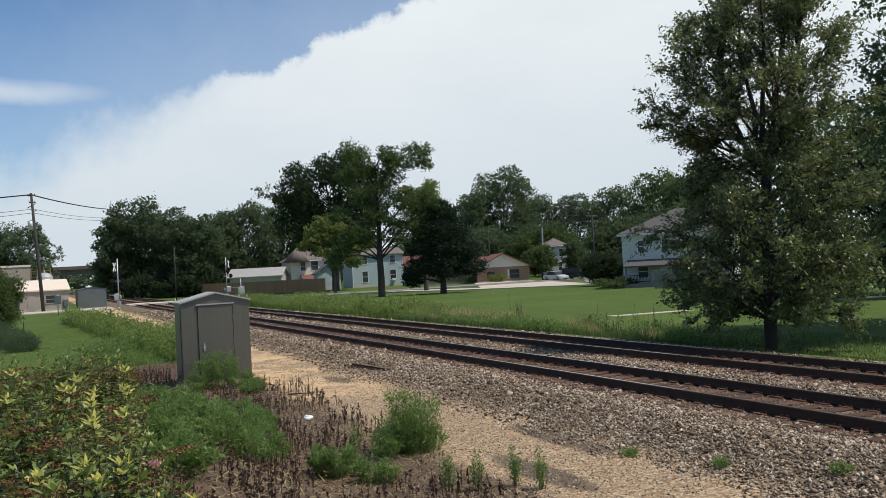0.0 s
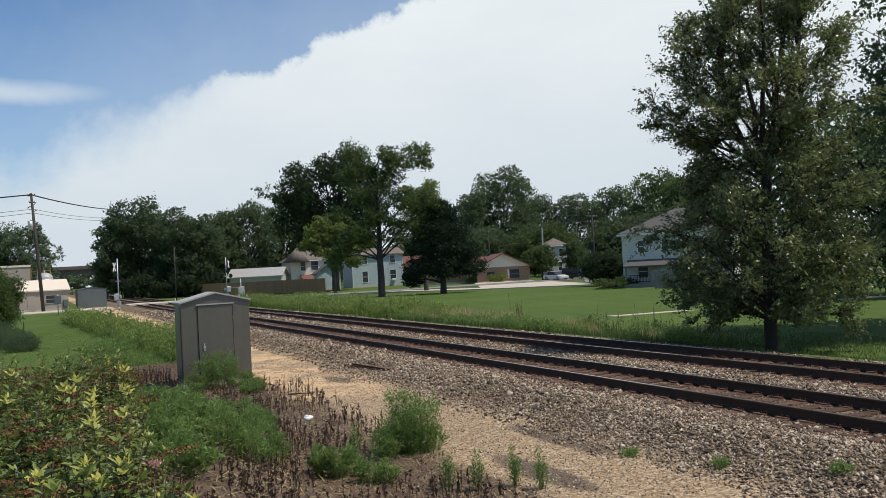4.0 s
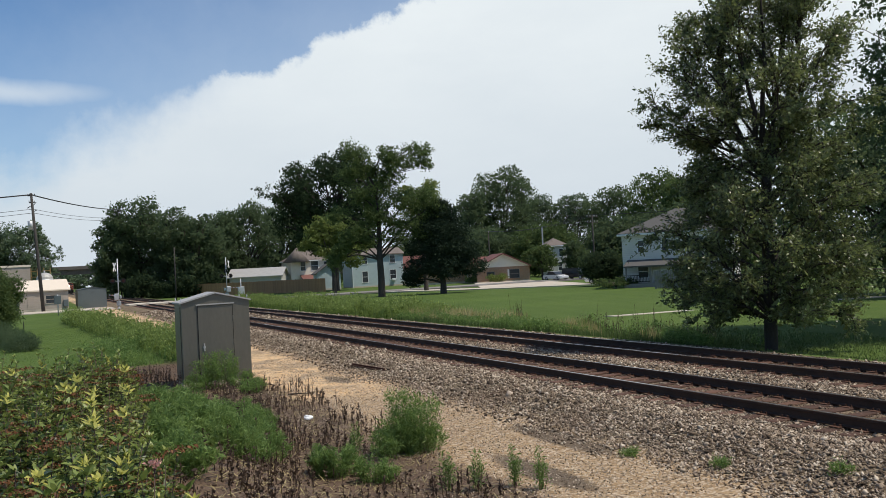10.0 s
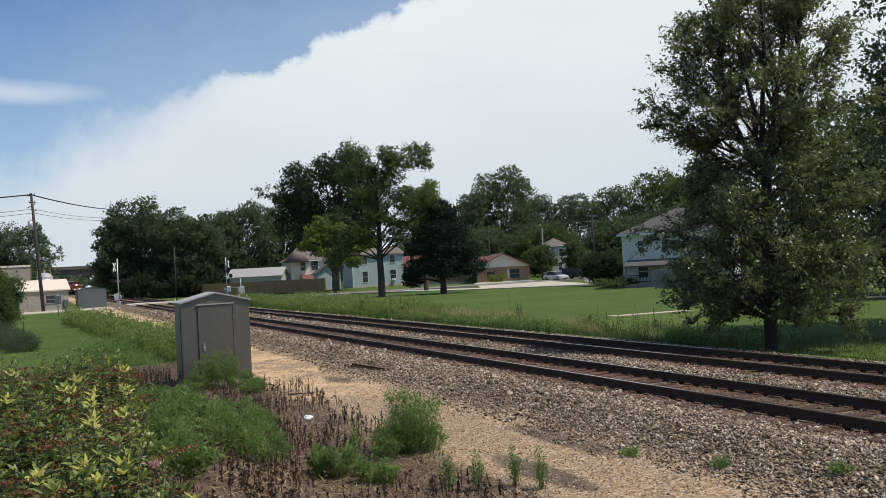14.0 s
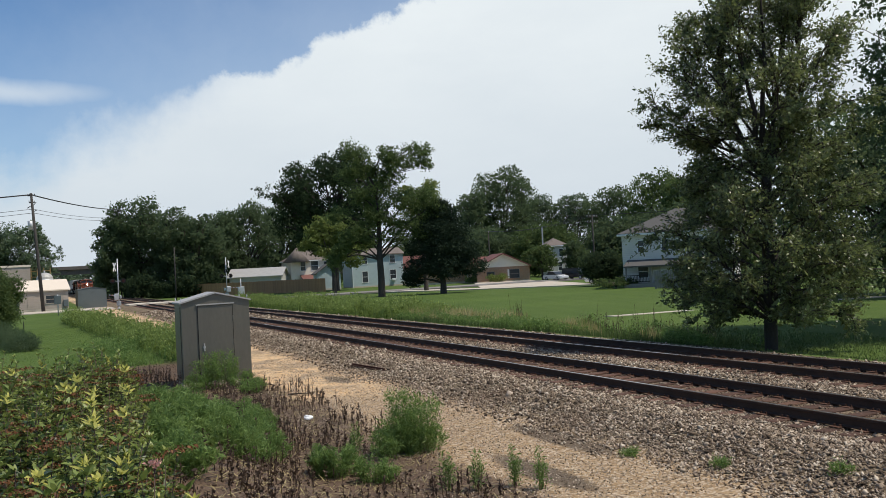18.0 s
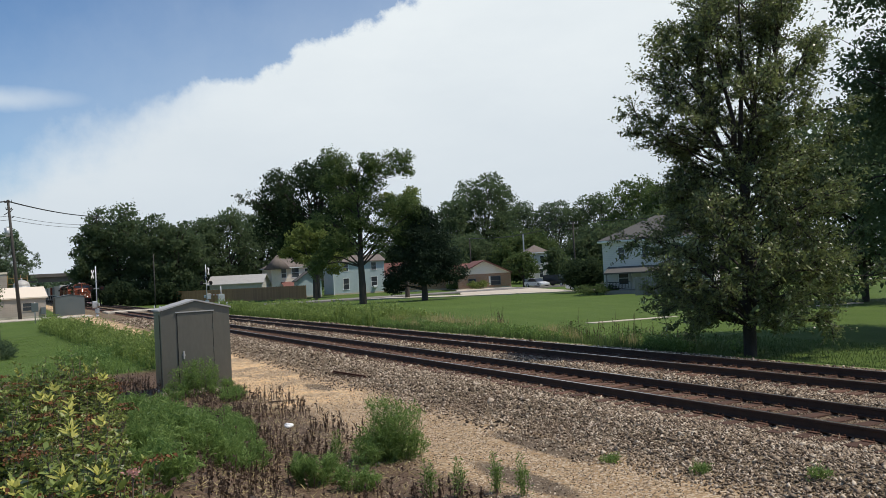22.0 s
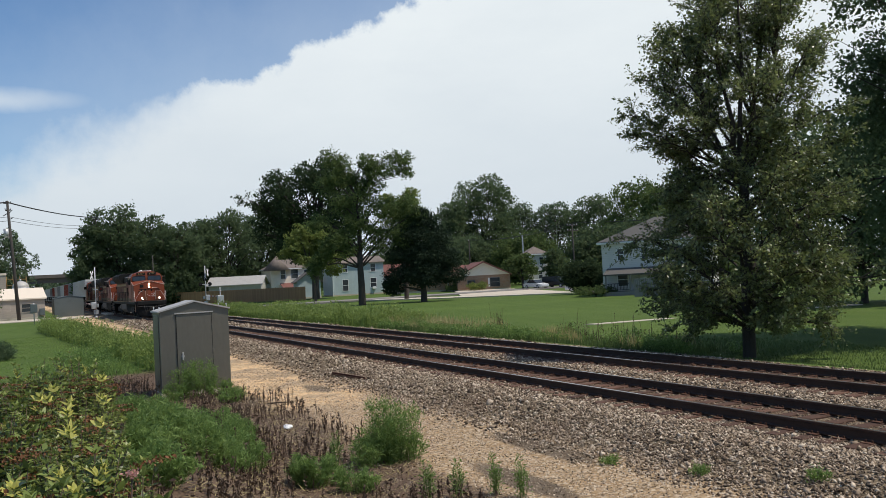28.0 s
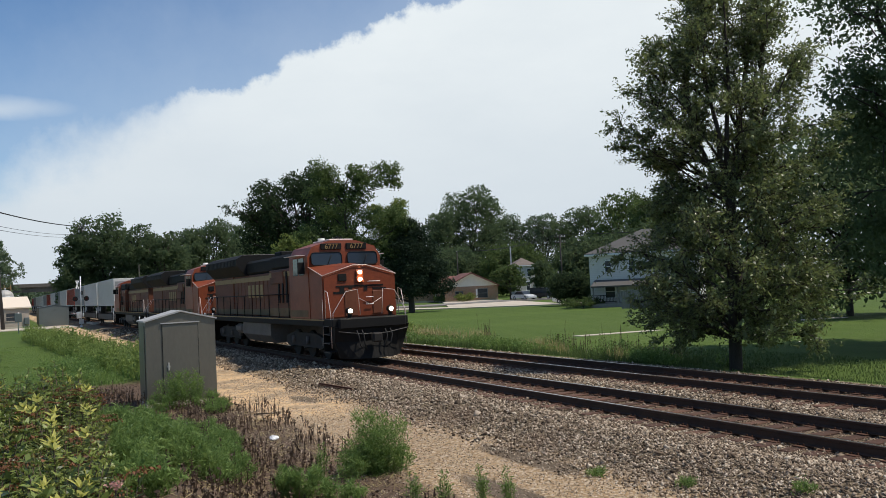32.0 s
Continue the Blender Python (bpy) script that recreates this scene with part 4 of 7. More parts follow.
# the massed dark trees beyond the crossing
tree("tree", "large dark oak with a heavy rounded crown", facing(-145.6, 47.8), scatter_lobes(31, 23.0, 25.4, 6.0, 52, 2.1) + [(-8.6, 0, 16.8, 2.2, 2.2, 1.4), (-11.4, 0, 18.0, 1.8, 1.8, 1.2), (6.0, 0, 20.5, 2.2, 2.2, 1.4)], 0.6, 9, 40000, 0.42, "leaf_oak", 14, 31, fray=0, spread=0.5)
for x, y, w, h, z0, seed, mat, lab in (
        (-189.0, 19.6, 15, 20.6, 0.4, 41, "leaf_dark", "dark broad tree beyond the level crossing"), (-189.5, 14.6, 9, 16.8, 0.3, 49, "leaf_dark", "dark tree beside the far track"), (-184.0, 25.0, 12, 18.0, 0.4, 42, "leaf_dark", "dark broad tree beyond the level crossing"),
        (-179.6, 29.8, 11, 16.4, 0.3, 43, "leaf_dark", "dark broad tree beyond the level crossing"), (-192.0, 36.0, 12, 18.0, 0.3, 44, "leaf_dark", "dark tree behind the board fence"),
        (-194.0, 43.0, 14, 20.0, 0.4, 45, "leaf_dark", "dark tree behind the outbuilding"), (-203.0, 53.0, 16, 20.0, 0.5, 46, "leaf_dark", "dark tree behind the turreted house"), (-205.0, 64.0, 16, 18.0, 0.5, 50, "leaf_dark", "dark tree behind the pale blue house"),
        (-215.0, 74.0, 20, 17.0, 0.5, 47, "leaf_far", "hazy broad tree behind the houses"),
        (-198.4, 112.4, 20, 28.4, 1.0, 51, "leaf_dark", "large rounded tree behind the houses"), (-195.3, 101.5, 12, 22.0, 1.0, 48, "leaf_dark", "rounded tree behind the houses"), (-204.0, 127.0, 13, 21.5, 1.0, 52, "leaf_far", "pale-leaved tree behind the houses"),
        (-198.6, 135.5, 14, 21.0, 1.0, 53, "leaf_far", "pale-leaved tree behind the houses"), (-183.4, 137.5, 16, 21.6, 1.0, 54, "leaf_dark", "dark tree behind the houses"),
        (-153.5, 127.5, 15, 22.2, 1.0, 55, "leaf_mid", "tall tree behind the pale blue house"), (-134.9, 119.5, 13, 19.0, 1.0, 56, "leaf_mid", "tall tree behind the pale blue house"),
        (-104.0, 99.0, 14, 14.0, 0.6, 57, "leaf_mid", "tree behind the pale blue house"), (-192.0, 86.0, 18, 11.8, 0.5, 58, "leaf_dark", "dark tree behind the red-roofed house"),
        (-178.0, 95.0, 17, 11.8, 0.5, 59, "leaf_dark", "dark tree behind the brick house"), (-165.0, 104.0, 16, 11.6, 0.5, 60, "leaf_mid", "dark tree behind the brick house"),
        (-146.0, 112.0, 16, 12.0, 0.5, 61, "leaf_dark", "dark tree behind the parked cars"), (-122.0, 104.0, 14, 12.0, 0.5, 62, "leaf_dark", "dark tree behind the parked cars")):
    tree("tree", lab, facing(x, y), scatter_lobes(seed, w * 1.12, h * 1.06, z0 * 0.4, 26, w * 0.16), 0.4, h * 0.35, int(15000 * max(1.0, (w / 14) ** 2)), 0.50, mat, 13, seed, spread=0.6, group="tree belt behind the street", fray=0)
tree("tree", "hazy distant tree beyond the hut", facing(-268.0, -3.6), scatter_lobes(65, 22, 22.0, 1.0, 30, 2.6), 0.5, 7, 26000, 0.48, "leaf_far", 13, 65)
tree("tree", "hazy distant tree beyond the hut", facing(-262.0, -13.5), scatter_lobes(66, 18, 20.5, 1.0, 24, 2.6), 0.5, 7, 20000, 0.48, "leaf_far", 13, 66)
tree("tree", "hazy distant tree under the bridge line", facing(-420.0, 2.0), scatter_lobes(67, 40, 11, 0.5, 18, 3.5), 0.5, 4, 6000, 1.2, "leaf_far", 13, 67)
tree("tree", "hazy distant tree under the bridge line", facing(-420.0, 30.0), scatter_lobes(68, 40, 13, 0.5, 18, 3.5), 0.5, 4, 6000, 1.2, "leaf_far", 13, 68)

# garden trees and shrubs by the houses
tree("tree", "small dark garden tree before the pale grey house", facing(-136.8, 92.3), scatter_lobes(77, 5.6, 7.6, 0.8, 14, 1.2), 0.16, 2.0, 5000, 0.34, "leaf_dark", 12, 77)
tree("tree", "small rounded garden tree beside the brick house", facing(-122.6, 76.6), scatter_lobes(71, 6.8, 6.6, 1.2, 12, 1.25), 0.18, 1.8, 5000, 0.34, "leaf_mid", 12, 71)
tree("shrub", "dense rounded dark green shrub by the parked cars", facing(-83.55, 60.73), scatter_lobes(72, 5.8, 4.1, 0.2, 22, 1.05), 0.12, 0.5, 20000, 0.20, "leaf_oak", 12, 72, category="shrub", fray=0)
tree("shrub", "low green shrub by the brick wall", facing(-132.0, 73.0), scatter_lobes(73, 4.2, 1.7, 0.1, 9, 0.6), 0.06, 0.3, 2500, 0.2, "leaf_light", 10, 73, category="shrub", group="shrubs by the brick house", fray=0)
tree("shrub", "low green shrub by the brick wall", facing(-136.5, 70.5), scatter_lobes(74, 3.6, 1.5, 0.1, 9, 0.55), 0.06, 0.3, 2200, 0.2, "leaf_mid", 10, 74, category="shrub", group="shrubs by the brick house", fray=0)
tree("shrub", "low shrub below the porch", facing(-73.0, 54.5), scatter_lobes(75, 5.0, 1.2, 0.1, 10, 0.5), 0.06, 0.25, 3500, 0.15, "leaf_mid", 10, 75, category="shrub", fray=0)
tree("shrub", "clipped rounded dark shrub at the lawn's edge", facing(-67.2, -3.35), scatter_lobes(76, 5.6, 4.7, 0.1, 40, 0.85), 0.12, 0.5, 46000, 0.13, "leaf_mid", 14, 76, category="shrub", fray=0)


# ---------------------------------------------------------------- buildings
def window(parent, u, z, w, h, face, half, pane_label="", frame_mat="trim", bars_in=1):
    """A window on one wall: frame and sill proud of the wall, the pane set in its depth."""
    n = 0.05

    def put(a0, a1, z0, z1, d0, d1):
        if face == "front":
            return (a0, a1, -half - d1, -half - d0, z0, z1)
        if face == "right":
            return (half + d0, half + d1, a0, a1, z0, z1)
        return (-half - d1, -half - d0, a0, a1, z0, z1)

    fr = 0.09
    bm = boxes(put(u - w / 2 - fr, u + w / 2 + fr, z + h, z + h + fr, 0, n), put(u - w / 2 - fr, u + w / 2 + fr, z - fr, z, 0, n + 0.03),
               put(u - w / 2 - fr, u - w / 2, z, z + h, 0, n), put(u + w / 2, u + w / 2 + fr, z, z + h, 0, n), *([put(u - w / 2, u + w / 2, z + h / 2 - 0.03, z + h / 2 + 0.03, 0.012, n - 0.01)] if bars_in else []))
    f = part("window", bm, M[frame_mat], parent)
    part("pane", boxes(put(u - w / 2, u + w / 2, z, z + h, 0.004, 0.016)), M["glass"], f)
    return f


def gable_roof(w, d, z, rise, over, along="x", thick=0.16):
    """Two sloping sheets with an overhang; the ridge runs along x or y."""
    bm = bmesh.new()
    span, run = (d, w) if along == "x" else (w, d)
    s = span / 2 + over
    k = rise / (span / 2)
    lo = z - over * k
    sec = [(-s, lo), (0, z + rise), (s, lo), (s, lo + thick), (0, z + rise + thick * 1.15), (-s, lo + thick)]
    prism(bm, sec, -run / 2 - over, run / 2 + over, "x" if along == "x" else "y")
    return bm


def hip_roof(w, d, z, rise, over):
    bm = bmesh.new()
    a, b = w / 2 + over, d / 2 + over
    r = max(0.0, a - b)
    q = max(0.0, b - a)
    lo = [bm.verts.new((x, y, z - 0.05)) for x, y in ((-a, -b), (a, -b), (a, b), (-a, b))]
    ev = [bm.verts.new((x, y, z + 0.12)) for x, y in ((-a, -b), (a, -b), (a, b), (-a, b))]
    if r >= q:
        t = [bm.verts.new((-r - 0.01, 0, z + rise)), bm.verts.new((r + 0.01, 0, z + rise))]
        bm.faces.new((ev[0], ev[1], t[1], t[0]))
        bm.faces.new((ev[2], ev[3], t[0], t[1]))
        bm.faces.new((ev[1], ev[2], t[1]))
        bm.faces.new((ev[3], ev[0], t[0]))
    else:
        t = [bm.verts.new((0, -q, z + rise)), bm.verts.new((0, q, z + rise))]
        bm.faces.new((ev[0], ev[1], t[0]))
        bm.faces.new((ev[2], ev[3], t[1]))
        bm.faces.new((ev[1], ev[2], t[1], t[0]))
        bm.faces.new((ev[3], ev[0], t[0], t[1]))
    bm.faces.new(lo[::-1])
    for i in range(4):
        bm.faces.new((lo[i], lo[(i + 1) % 4], ev[(i + 1) % 4], ev[i]))
    bmesh.ops.recalc_face_normals(bm, faces=bm.faces[:])
    return bm


def house(name, label, m, w, d, wall_h, wall, roof, rise, kind="gable", along="x", over=0.4, windows=(), base=0.3, gable_mat=None, frame_mat="trim"):
    t = empty(name, m, label, "house")
    part("wall", boxes((-w / 2, w / 2, -d / 2, d / 2, -0.3, wall_h)), M[wall], t)
    part("foundation", boxes((-w / 2 - 0.04, w / 2 + 0.04, -d / 2 - 0.04, d / 2 + 0.04, -0.4, base)), M["concrete"], t)
    if kind == "gable":
        part("roof", gable_roof(w, d, wall_h, rise, over, along), M[roof], t)
        bm = bmesh.new()
        if along == "x":
            prism(bm, [(-d / 2, wall_h), (d / 2, wall_h), (0, wall_h + rise)], -w / 2, w / 2, "x")
        else:
            prism(bm, [(-w / 2, wall_h), (w / 2, wall_h), (0, wall_h + rise)], -d / 2, d / 2, "y")
        part("gable", bm, M[gable_mat or wall], t)
    else:
        r = part("roof", hip_roof(w, d, wall_h, rise, over), M[roof], t)
        part("fascia", boxes((-w / 2 - over - 0.02, w / 2 + over + 0.02, -d / 2 - over - 0.02, d / 2 + over + 0.02, wall_h - 0.12, wall_h + 0.06)), M["trim"], r)
    for face, u, z, ww, hh in windows:
        window(t, u, z, ww, hh, face, d / 2 if face == "front" else w / 2, frame_mat=frame_mat)
    return t


# the pale blue house behind the lawn, its porch, steps and side fence
h = house("house", "pale blue two-storey house with a hipped grey roof and front porch", facing(-73.0, 63.6, None, -8), 11.0, 10.0, 5.6, "white_siding", "shingle_grey", 2.7, "hip",
          windows=(("front", -3.5, 3.7, 0.6, 1.2), ("front", -1.0, 3.7, 0.6, 1.2), ("front", 2.6, 3.7, 0.6, 1.2), ("right", -2.5, 3.6, 0.9, 1.5), ("right", 1.6, 3.6, 0.9, 1.5), ("right", -2.5, 0.9, 0.9, 1.5)))
bm = bmesh.new()
prism(bm, [(-5.0, 2.75), (-5.0, 2.9), (-7.3, 2.28), (-7.3, 2.12)], -5.0, 3.0, "x")
porch = part("porch_roof", bm, M["shingle_grey"], h, "low-pitched grey porch roof")
part("porch_floor", boxes((-5.0, 3.0, -7.2, -5.0, -0.3, 0.45)), M["grey_board"], h)
for u in (-4.8, -2.3, 0.2, 2.8):
    part("porch_post", boxes((u - 0.07, u + 0.07, -7.1, -6.96, 0.45, 2.2), bevel=0.01), M["grey_board"], h)
for u0, u1 in ((-4.7, -2.4), (0.3, 2.7)):
    part("porch_rail", boxes((u0, u1, -7.06, -7.0, 1.25, 1.32), (u0, u1, -7.06, -7.0, 0.6, 0.66), *[(u0 + 0.15 * k, u0 + 0.15 * k + 0.04, -7.05, -7.01, 0.66, 1.25) for k in range(1, int((u1 - u0) / 0.15))]), M["under"], h)
part("door", boxes((-1.6, -0.7, -5.04, -4.99, 0.45, 2.45), bevel=0.01), M["trim"], h)
window(h, -3.4, 1.0, 1.0, 1.3, "front", 5.0)
f = empty("garden_fence", facing(-64.0, 54.6, None, -8), "weathered grey board fence beside the pale blue house", "fence")
for k in range(18):
    part("board", boxes((k * 0.2 - 1.8, k * 0.2 - 1.62, -0.02, 0.02, 0.05, 1.75 + 0.03 * (k % 3))), M["grey_board"], f)
for k in (-1.8, 0.0, 1.8):
    part("post", boxes((k - 0.05, k + 0.05, 0.02, 0.12, -0.3, 1.8), bevel=0.01), M["grey_board"], f)

# the blue house behind the forked tree
h = house("house", "pale blue two-storey house with a red-brown roof", facing(-165.5, 62.4, None, 14), 10.6, 9.0, 6.5, "blue_siding", "shingle_brown", 1.2, "gable", "x",
          windows=(("front", -2.7, 1.0, 1.1, 2.2), ("front", 3.1, 1.4, 1.2, 1.9), ("front", 3.1, 4.7, 1.0, 1.5), ("front", -2.7, 4.7, 1.0, 1.5)))
part("air_conditioner", boxes((2.8, 3.5, -4.95, -4.5, 1.1, 1.55), bevel=0.02), M["trim"], h, "white window air conditioner")
part("downpipe", boxes((-5.28, -5.18, -4.6, -4.5, 0.0, 6.8)), M["trim"], h)
# the low house with the red roof next to it
house("house", "low white house with a red-brown roof", facing(-166.5, 72.6, None, 0), 8.0, 7.0, 3.6, "cream_siding", "shingle_red", 2.2, "gable", "x", windows=(("front", -2.0, 1.0, 1.2, 1.3),))
# the brick house with its garage and drive
h = house("house", "low brick house with a white gable and red-brown roof", facing(-138.5, 76.9, None, 10), 9.6, 11.0, 2.75, "brick", "shingle_red", 2.3, "gable", "y",
          windows=(("front", -2.3, 0.9, 1.3, 1.0), ("front", 2.0, 0.7, 1.7, 1.5)), gable_mat="cream_siding", over=0.7, frame_mat="grey_board")
part("shutter", boxes((0.75, 1.05, -5.55, -5.5, 0.65, 2.25), bevel=0.01), M["white_paint"], h)
house("house", "long low brick house wing with a red-brown roof", facing(-150.0, 73.0, None, 10), 14.0, 8.0, 2.7, "brick", "shingle_red", 2.0, "gable", "x", windows=(("front", 3.0, 0.9, 1.4, 1.1),), over=0.6)
# the pale grey house at the end of the street
h = house("house", "pale grey two-storey house with a hipped roof", facing(-151.4, 97.6, None, 16), 4.3, 4.6, 6.4, "grey_siding", "shingle_brown", 1.7, "hip",
          windows=(("front", 0.9, 4.2, 0.8, 1.5), ("front", 0.6, 1.3, 0.8, 1.7), ("right", -1.2, 4.4, 0.9, 1.6), ("right", -1.2, 1.3, 0.9, 1.8)))
# a slim grey pole, not a flue, built as part of the house
part("chimney", boxes((-2.2, -1.95, 0.5, 0.75, 5.2, 10.6), bevel=0.02), M["galv"], h)
# the cream house with the turret, and the white outbuilding in front of it
h = house("house", "cream two-storey house with a brown turret roof", facing(-181.0, 53.0, None, 14), 9.0, 9.0, 6.2, "cream_siding", "shingle_brown", 2.6, "hip",
          windows=(("front", -1.9, 4.1, 1.0, 1.8), ("front", 0.6, 4.1, 1.5, 1.9), ("front", 3.1, 4.1, 0.8, 1.7)))
bm = bmesh.new()
tube(bm, [(-2.9, -3.4, 5.9), (-2.9, -3.4, 9.0)], 3.1, 8, 0.06)
part("turret_roof", bm, M["shingle_brown"], h, "pointed brown turret roof")
bm = bmesh.new()
prism(bm, [(-4.5, 3.0), (-4.5, 3.2), (-8.2, 1.7), (-8.2, 1.5)], -2.6, 4.8, "x")
part("porch_roof", bm, M["shingle_red"], h, "sloping red-brown porch roof")
part("porch_wall", boxes((-2.4, 4.6, -7.9, -4.5, -0.3, 1.55)), M["cream_siding"], h)
house("outbuilding", "long pale grey outbuilding with a metal roof", facing(-177.0, 41.5, None, -12), 10.5, 7.0, 3.4, "grey_siding", "metal_roof", 1.5, "gable", "x", over=0.5)
house("outbuilding", "small pale blue shed behind the board fence", facing(-160.0, 50.8, None, 10), 4.6, 4.0, 3.3, "blue_siding", "shingle_grey", 1.6, "gable", "y")


# the board fence
def board_fence(p0, p1, h, label):
    p0, p1 = Vector((*p0, 0)), Vector((*p1, 0))
    n = int((p1 - p0).length / 2.4)
    ang = math.degrees(math.atan2(p1.y - p0.y, p1.x - p0.x))
    f = empty("fence", pose(p0.x, p0.y, -0.45, 0, 0, ang), label, "fence")
    step = (p1 - p0).length / n
    bm = boxes((0.006, step / 14 - 0.006, -0.012, 0.012, 0.05, h))
    me = bpy.data.meshes.new("board")
    bm.to_mesh(me)
    bm.free()
    me.materials.append(M["fence"])
    for i in range(n):
        for k in range(14):
            o = new("board", me)
            o.parent = f
            o.location = (i * step + k * step / 14, 0, -0.03 * ((k * 7 + i) % 3))
        for z in (0.4, h - 0.4):
            part("fence_rail", boxes((i * step, (i + 1) * step, 0.014, 0.05, z, z + 0.1)), M["fence"], f)
        part("post", boxes((i * step - 0.05, i * step + 0.05, 0.052, 0.15, -0.3, h + 0.05), bevel=0.01), M["fence"], f)


board_fence((-175.0, 27.6), (-141.5, 44.6), 2.35, "long weathered tan board fence behind the tracks")

# the hut at the crossing, the flat-roofed building behind it
h = house("hut", "beige clad hut with a pale roof beside the crossing", facing(-128.2, 0.3, None, 6), 6.0, 6.5, 2.75, "beige_wall", "beige_roof", 1.25, "gable", "x", over=0.25)
window(h, 1.0, 1.05, 1.5, 1.0, "front", 3.25, frame_mat="beige_wall")
part("door", boxes((-2.0, -1.1, -3.29, -3.24, 0.05, 2.1), bevel=0.01), M["beige_wall"], h)
part("meter_box", boxes((2.35, 2.95, -3.5, -3.25, 0.5, 1.4), bevel=0.02), M["metal_green"], h, "grey-green meter box")
house("hut", "beige clad hut annex with a pale roof", facing(-131.0, -4.6, None, 6), 4.4, 5.0, 2.5, "beige_wall", "beige_roof", 1.0, "gable", "x", over=0.2)
b = empty("flat_roofed_building", facing(-152.0, -4.6, None, 0), "large flat-roofed tan building behind the hut", "building")
part("wall", boxes((-14, 3.4, -6, 6, -0.4, 6.5)), M["beige_wall"], b)
part("parapet", boxes((-14.1, 3.5, -6.1, 6.1, 6.5, 6.8), bevel=0.02), M["beige_roof"], b)
for z in (4.9, 5.8):
    part("stair_rail", bars(((3.5, -5.5, z), (6.2, -5.5, z)), r=0.06), M["cream"], b)
for k in range(4):
    part("stair_post", bars(((3.5 + 0.9 * k, -5.5, 4.0), (3.5 + 0.9 * k, -5.5, 6.3)), r=0.06), M["cream"], b)
part("landing", boxes((3.4, 6.3, -6.0, -4.0, 3.8, 4.0)), M["beige_wall"], b)

# the domed tank behind the hut, the meter post on the pavement
k = empty("storage_tank", pose(-138.0, 0.9, -0.42), "silver domed storage tank behind the beige hut", "tank")
bm = bmesh.new()
tube(bm, [(0, 0, -0.1), (0, 0, 4.4)], 1.15, 20)
part("shell", bm, M["galv"], k)
bm = bmesh.new()
bmesh.ops.create_uvsphere(bm, u_segments=20, v_segments=10, radius=1.15)
for v in bm.verts:
    v.co.z = 4.4 + max(0.0, v.co.z) * 0.85
part("dome", bm, M["metal_roof"], k, "dull silver dome")
part("vent", bars(((0, 0, 5.3), (0, 0, 5.65)), r=0.12), M["galv"], k)
k = empty("meter_post", pose(-104.0, 1.9, -0.42), "grey-green meter box on a steel post", "meter box")
part("post", bars(((0, 0, -0.2), (0, 0, 2.3)), r=0.06), M["galv"], k)
part("case", boxes((-0.22, 0.22, -0.36, 0.36, 1.25, 2.2), bevel=0.03), M["metal_green"], k)

# the road bridge far down the line
b = empty("road_bridge", pose(-300.0, 0, 0), "long dark road bridge over the railway", "bridge")
part("girder", boxes((-1.0, 1.0, -420, 420, 6.6, 8.2)), M["bridge"], b)
part("deck", boxes((-6, 1.6, -420, 420, 8.2, 8.5)), M["bridge"], b)
part("parapet", boxes((1.2, 1.6, -420, 420, 8.5, 9.25)), M["bridge"], b)
for y in (1.5, 27.0, -22.0):
    part("pier", boxes((-4, 0.8, y - 0.5, y + 0.5, -0.5, 6.6), bevel=0.05), M["bridge"], b)


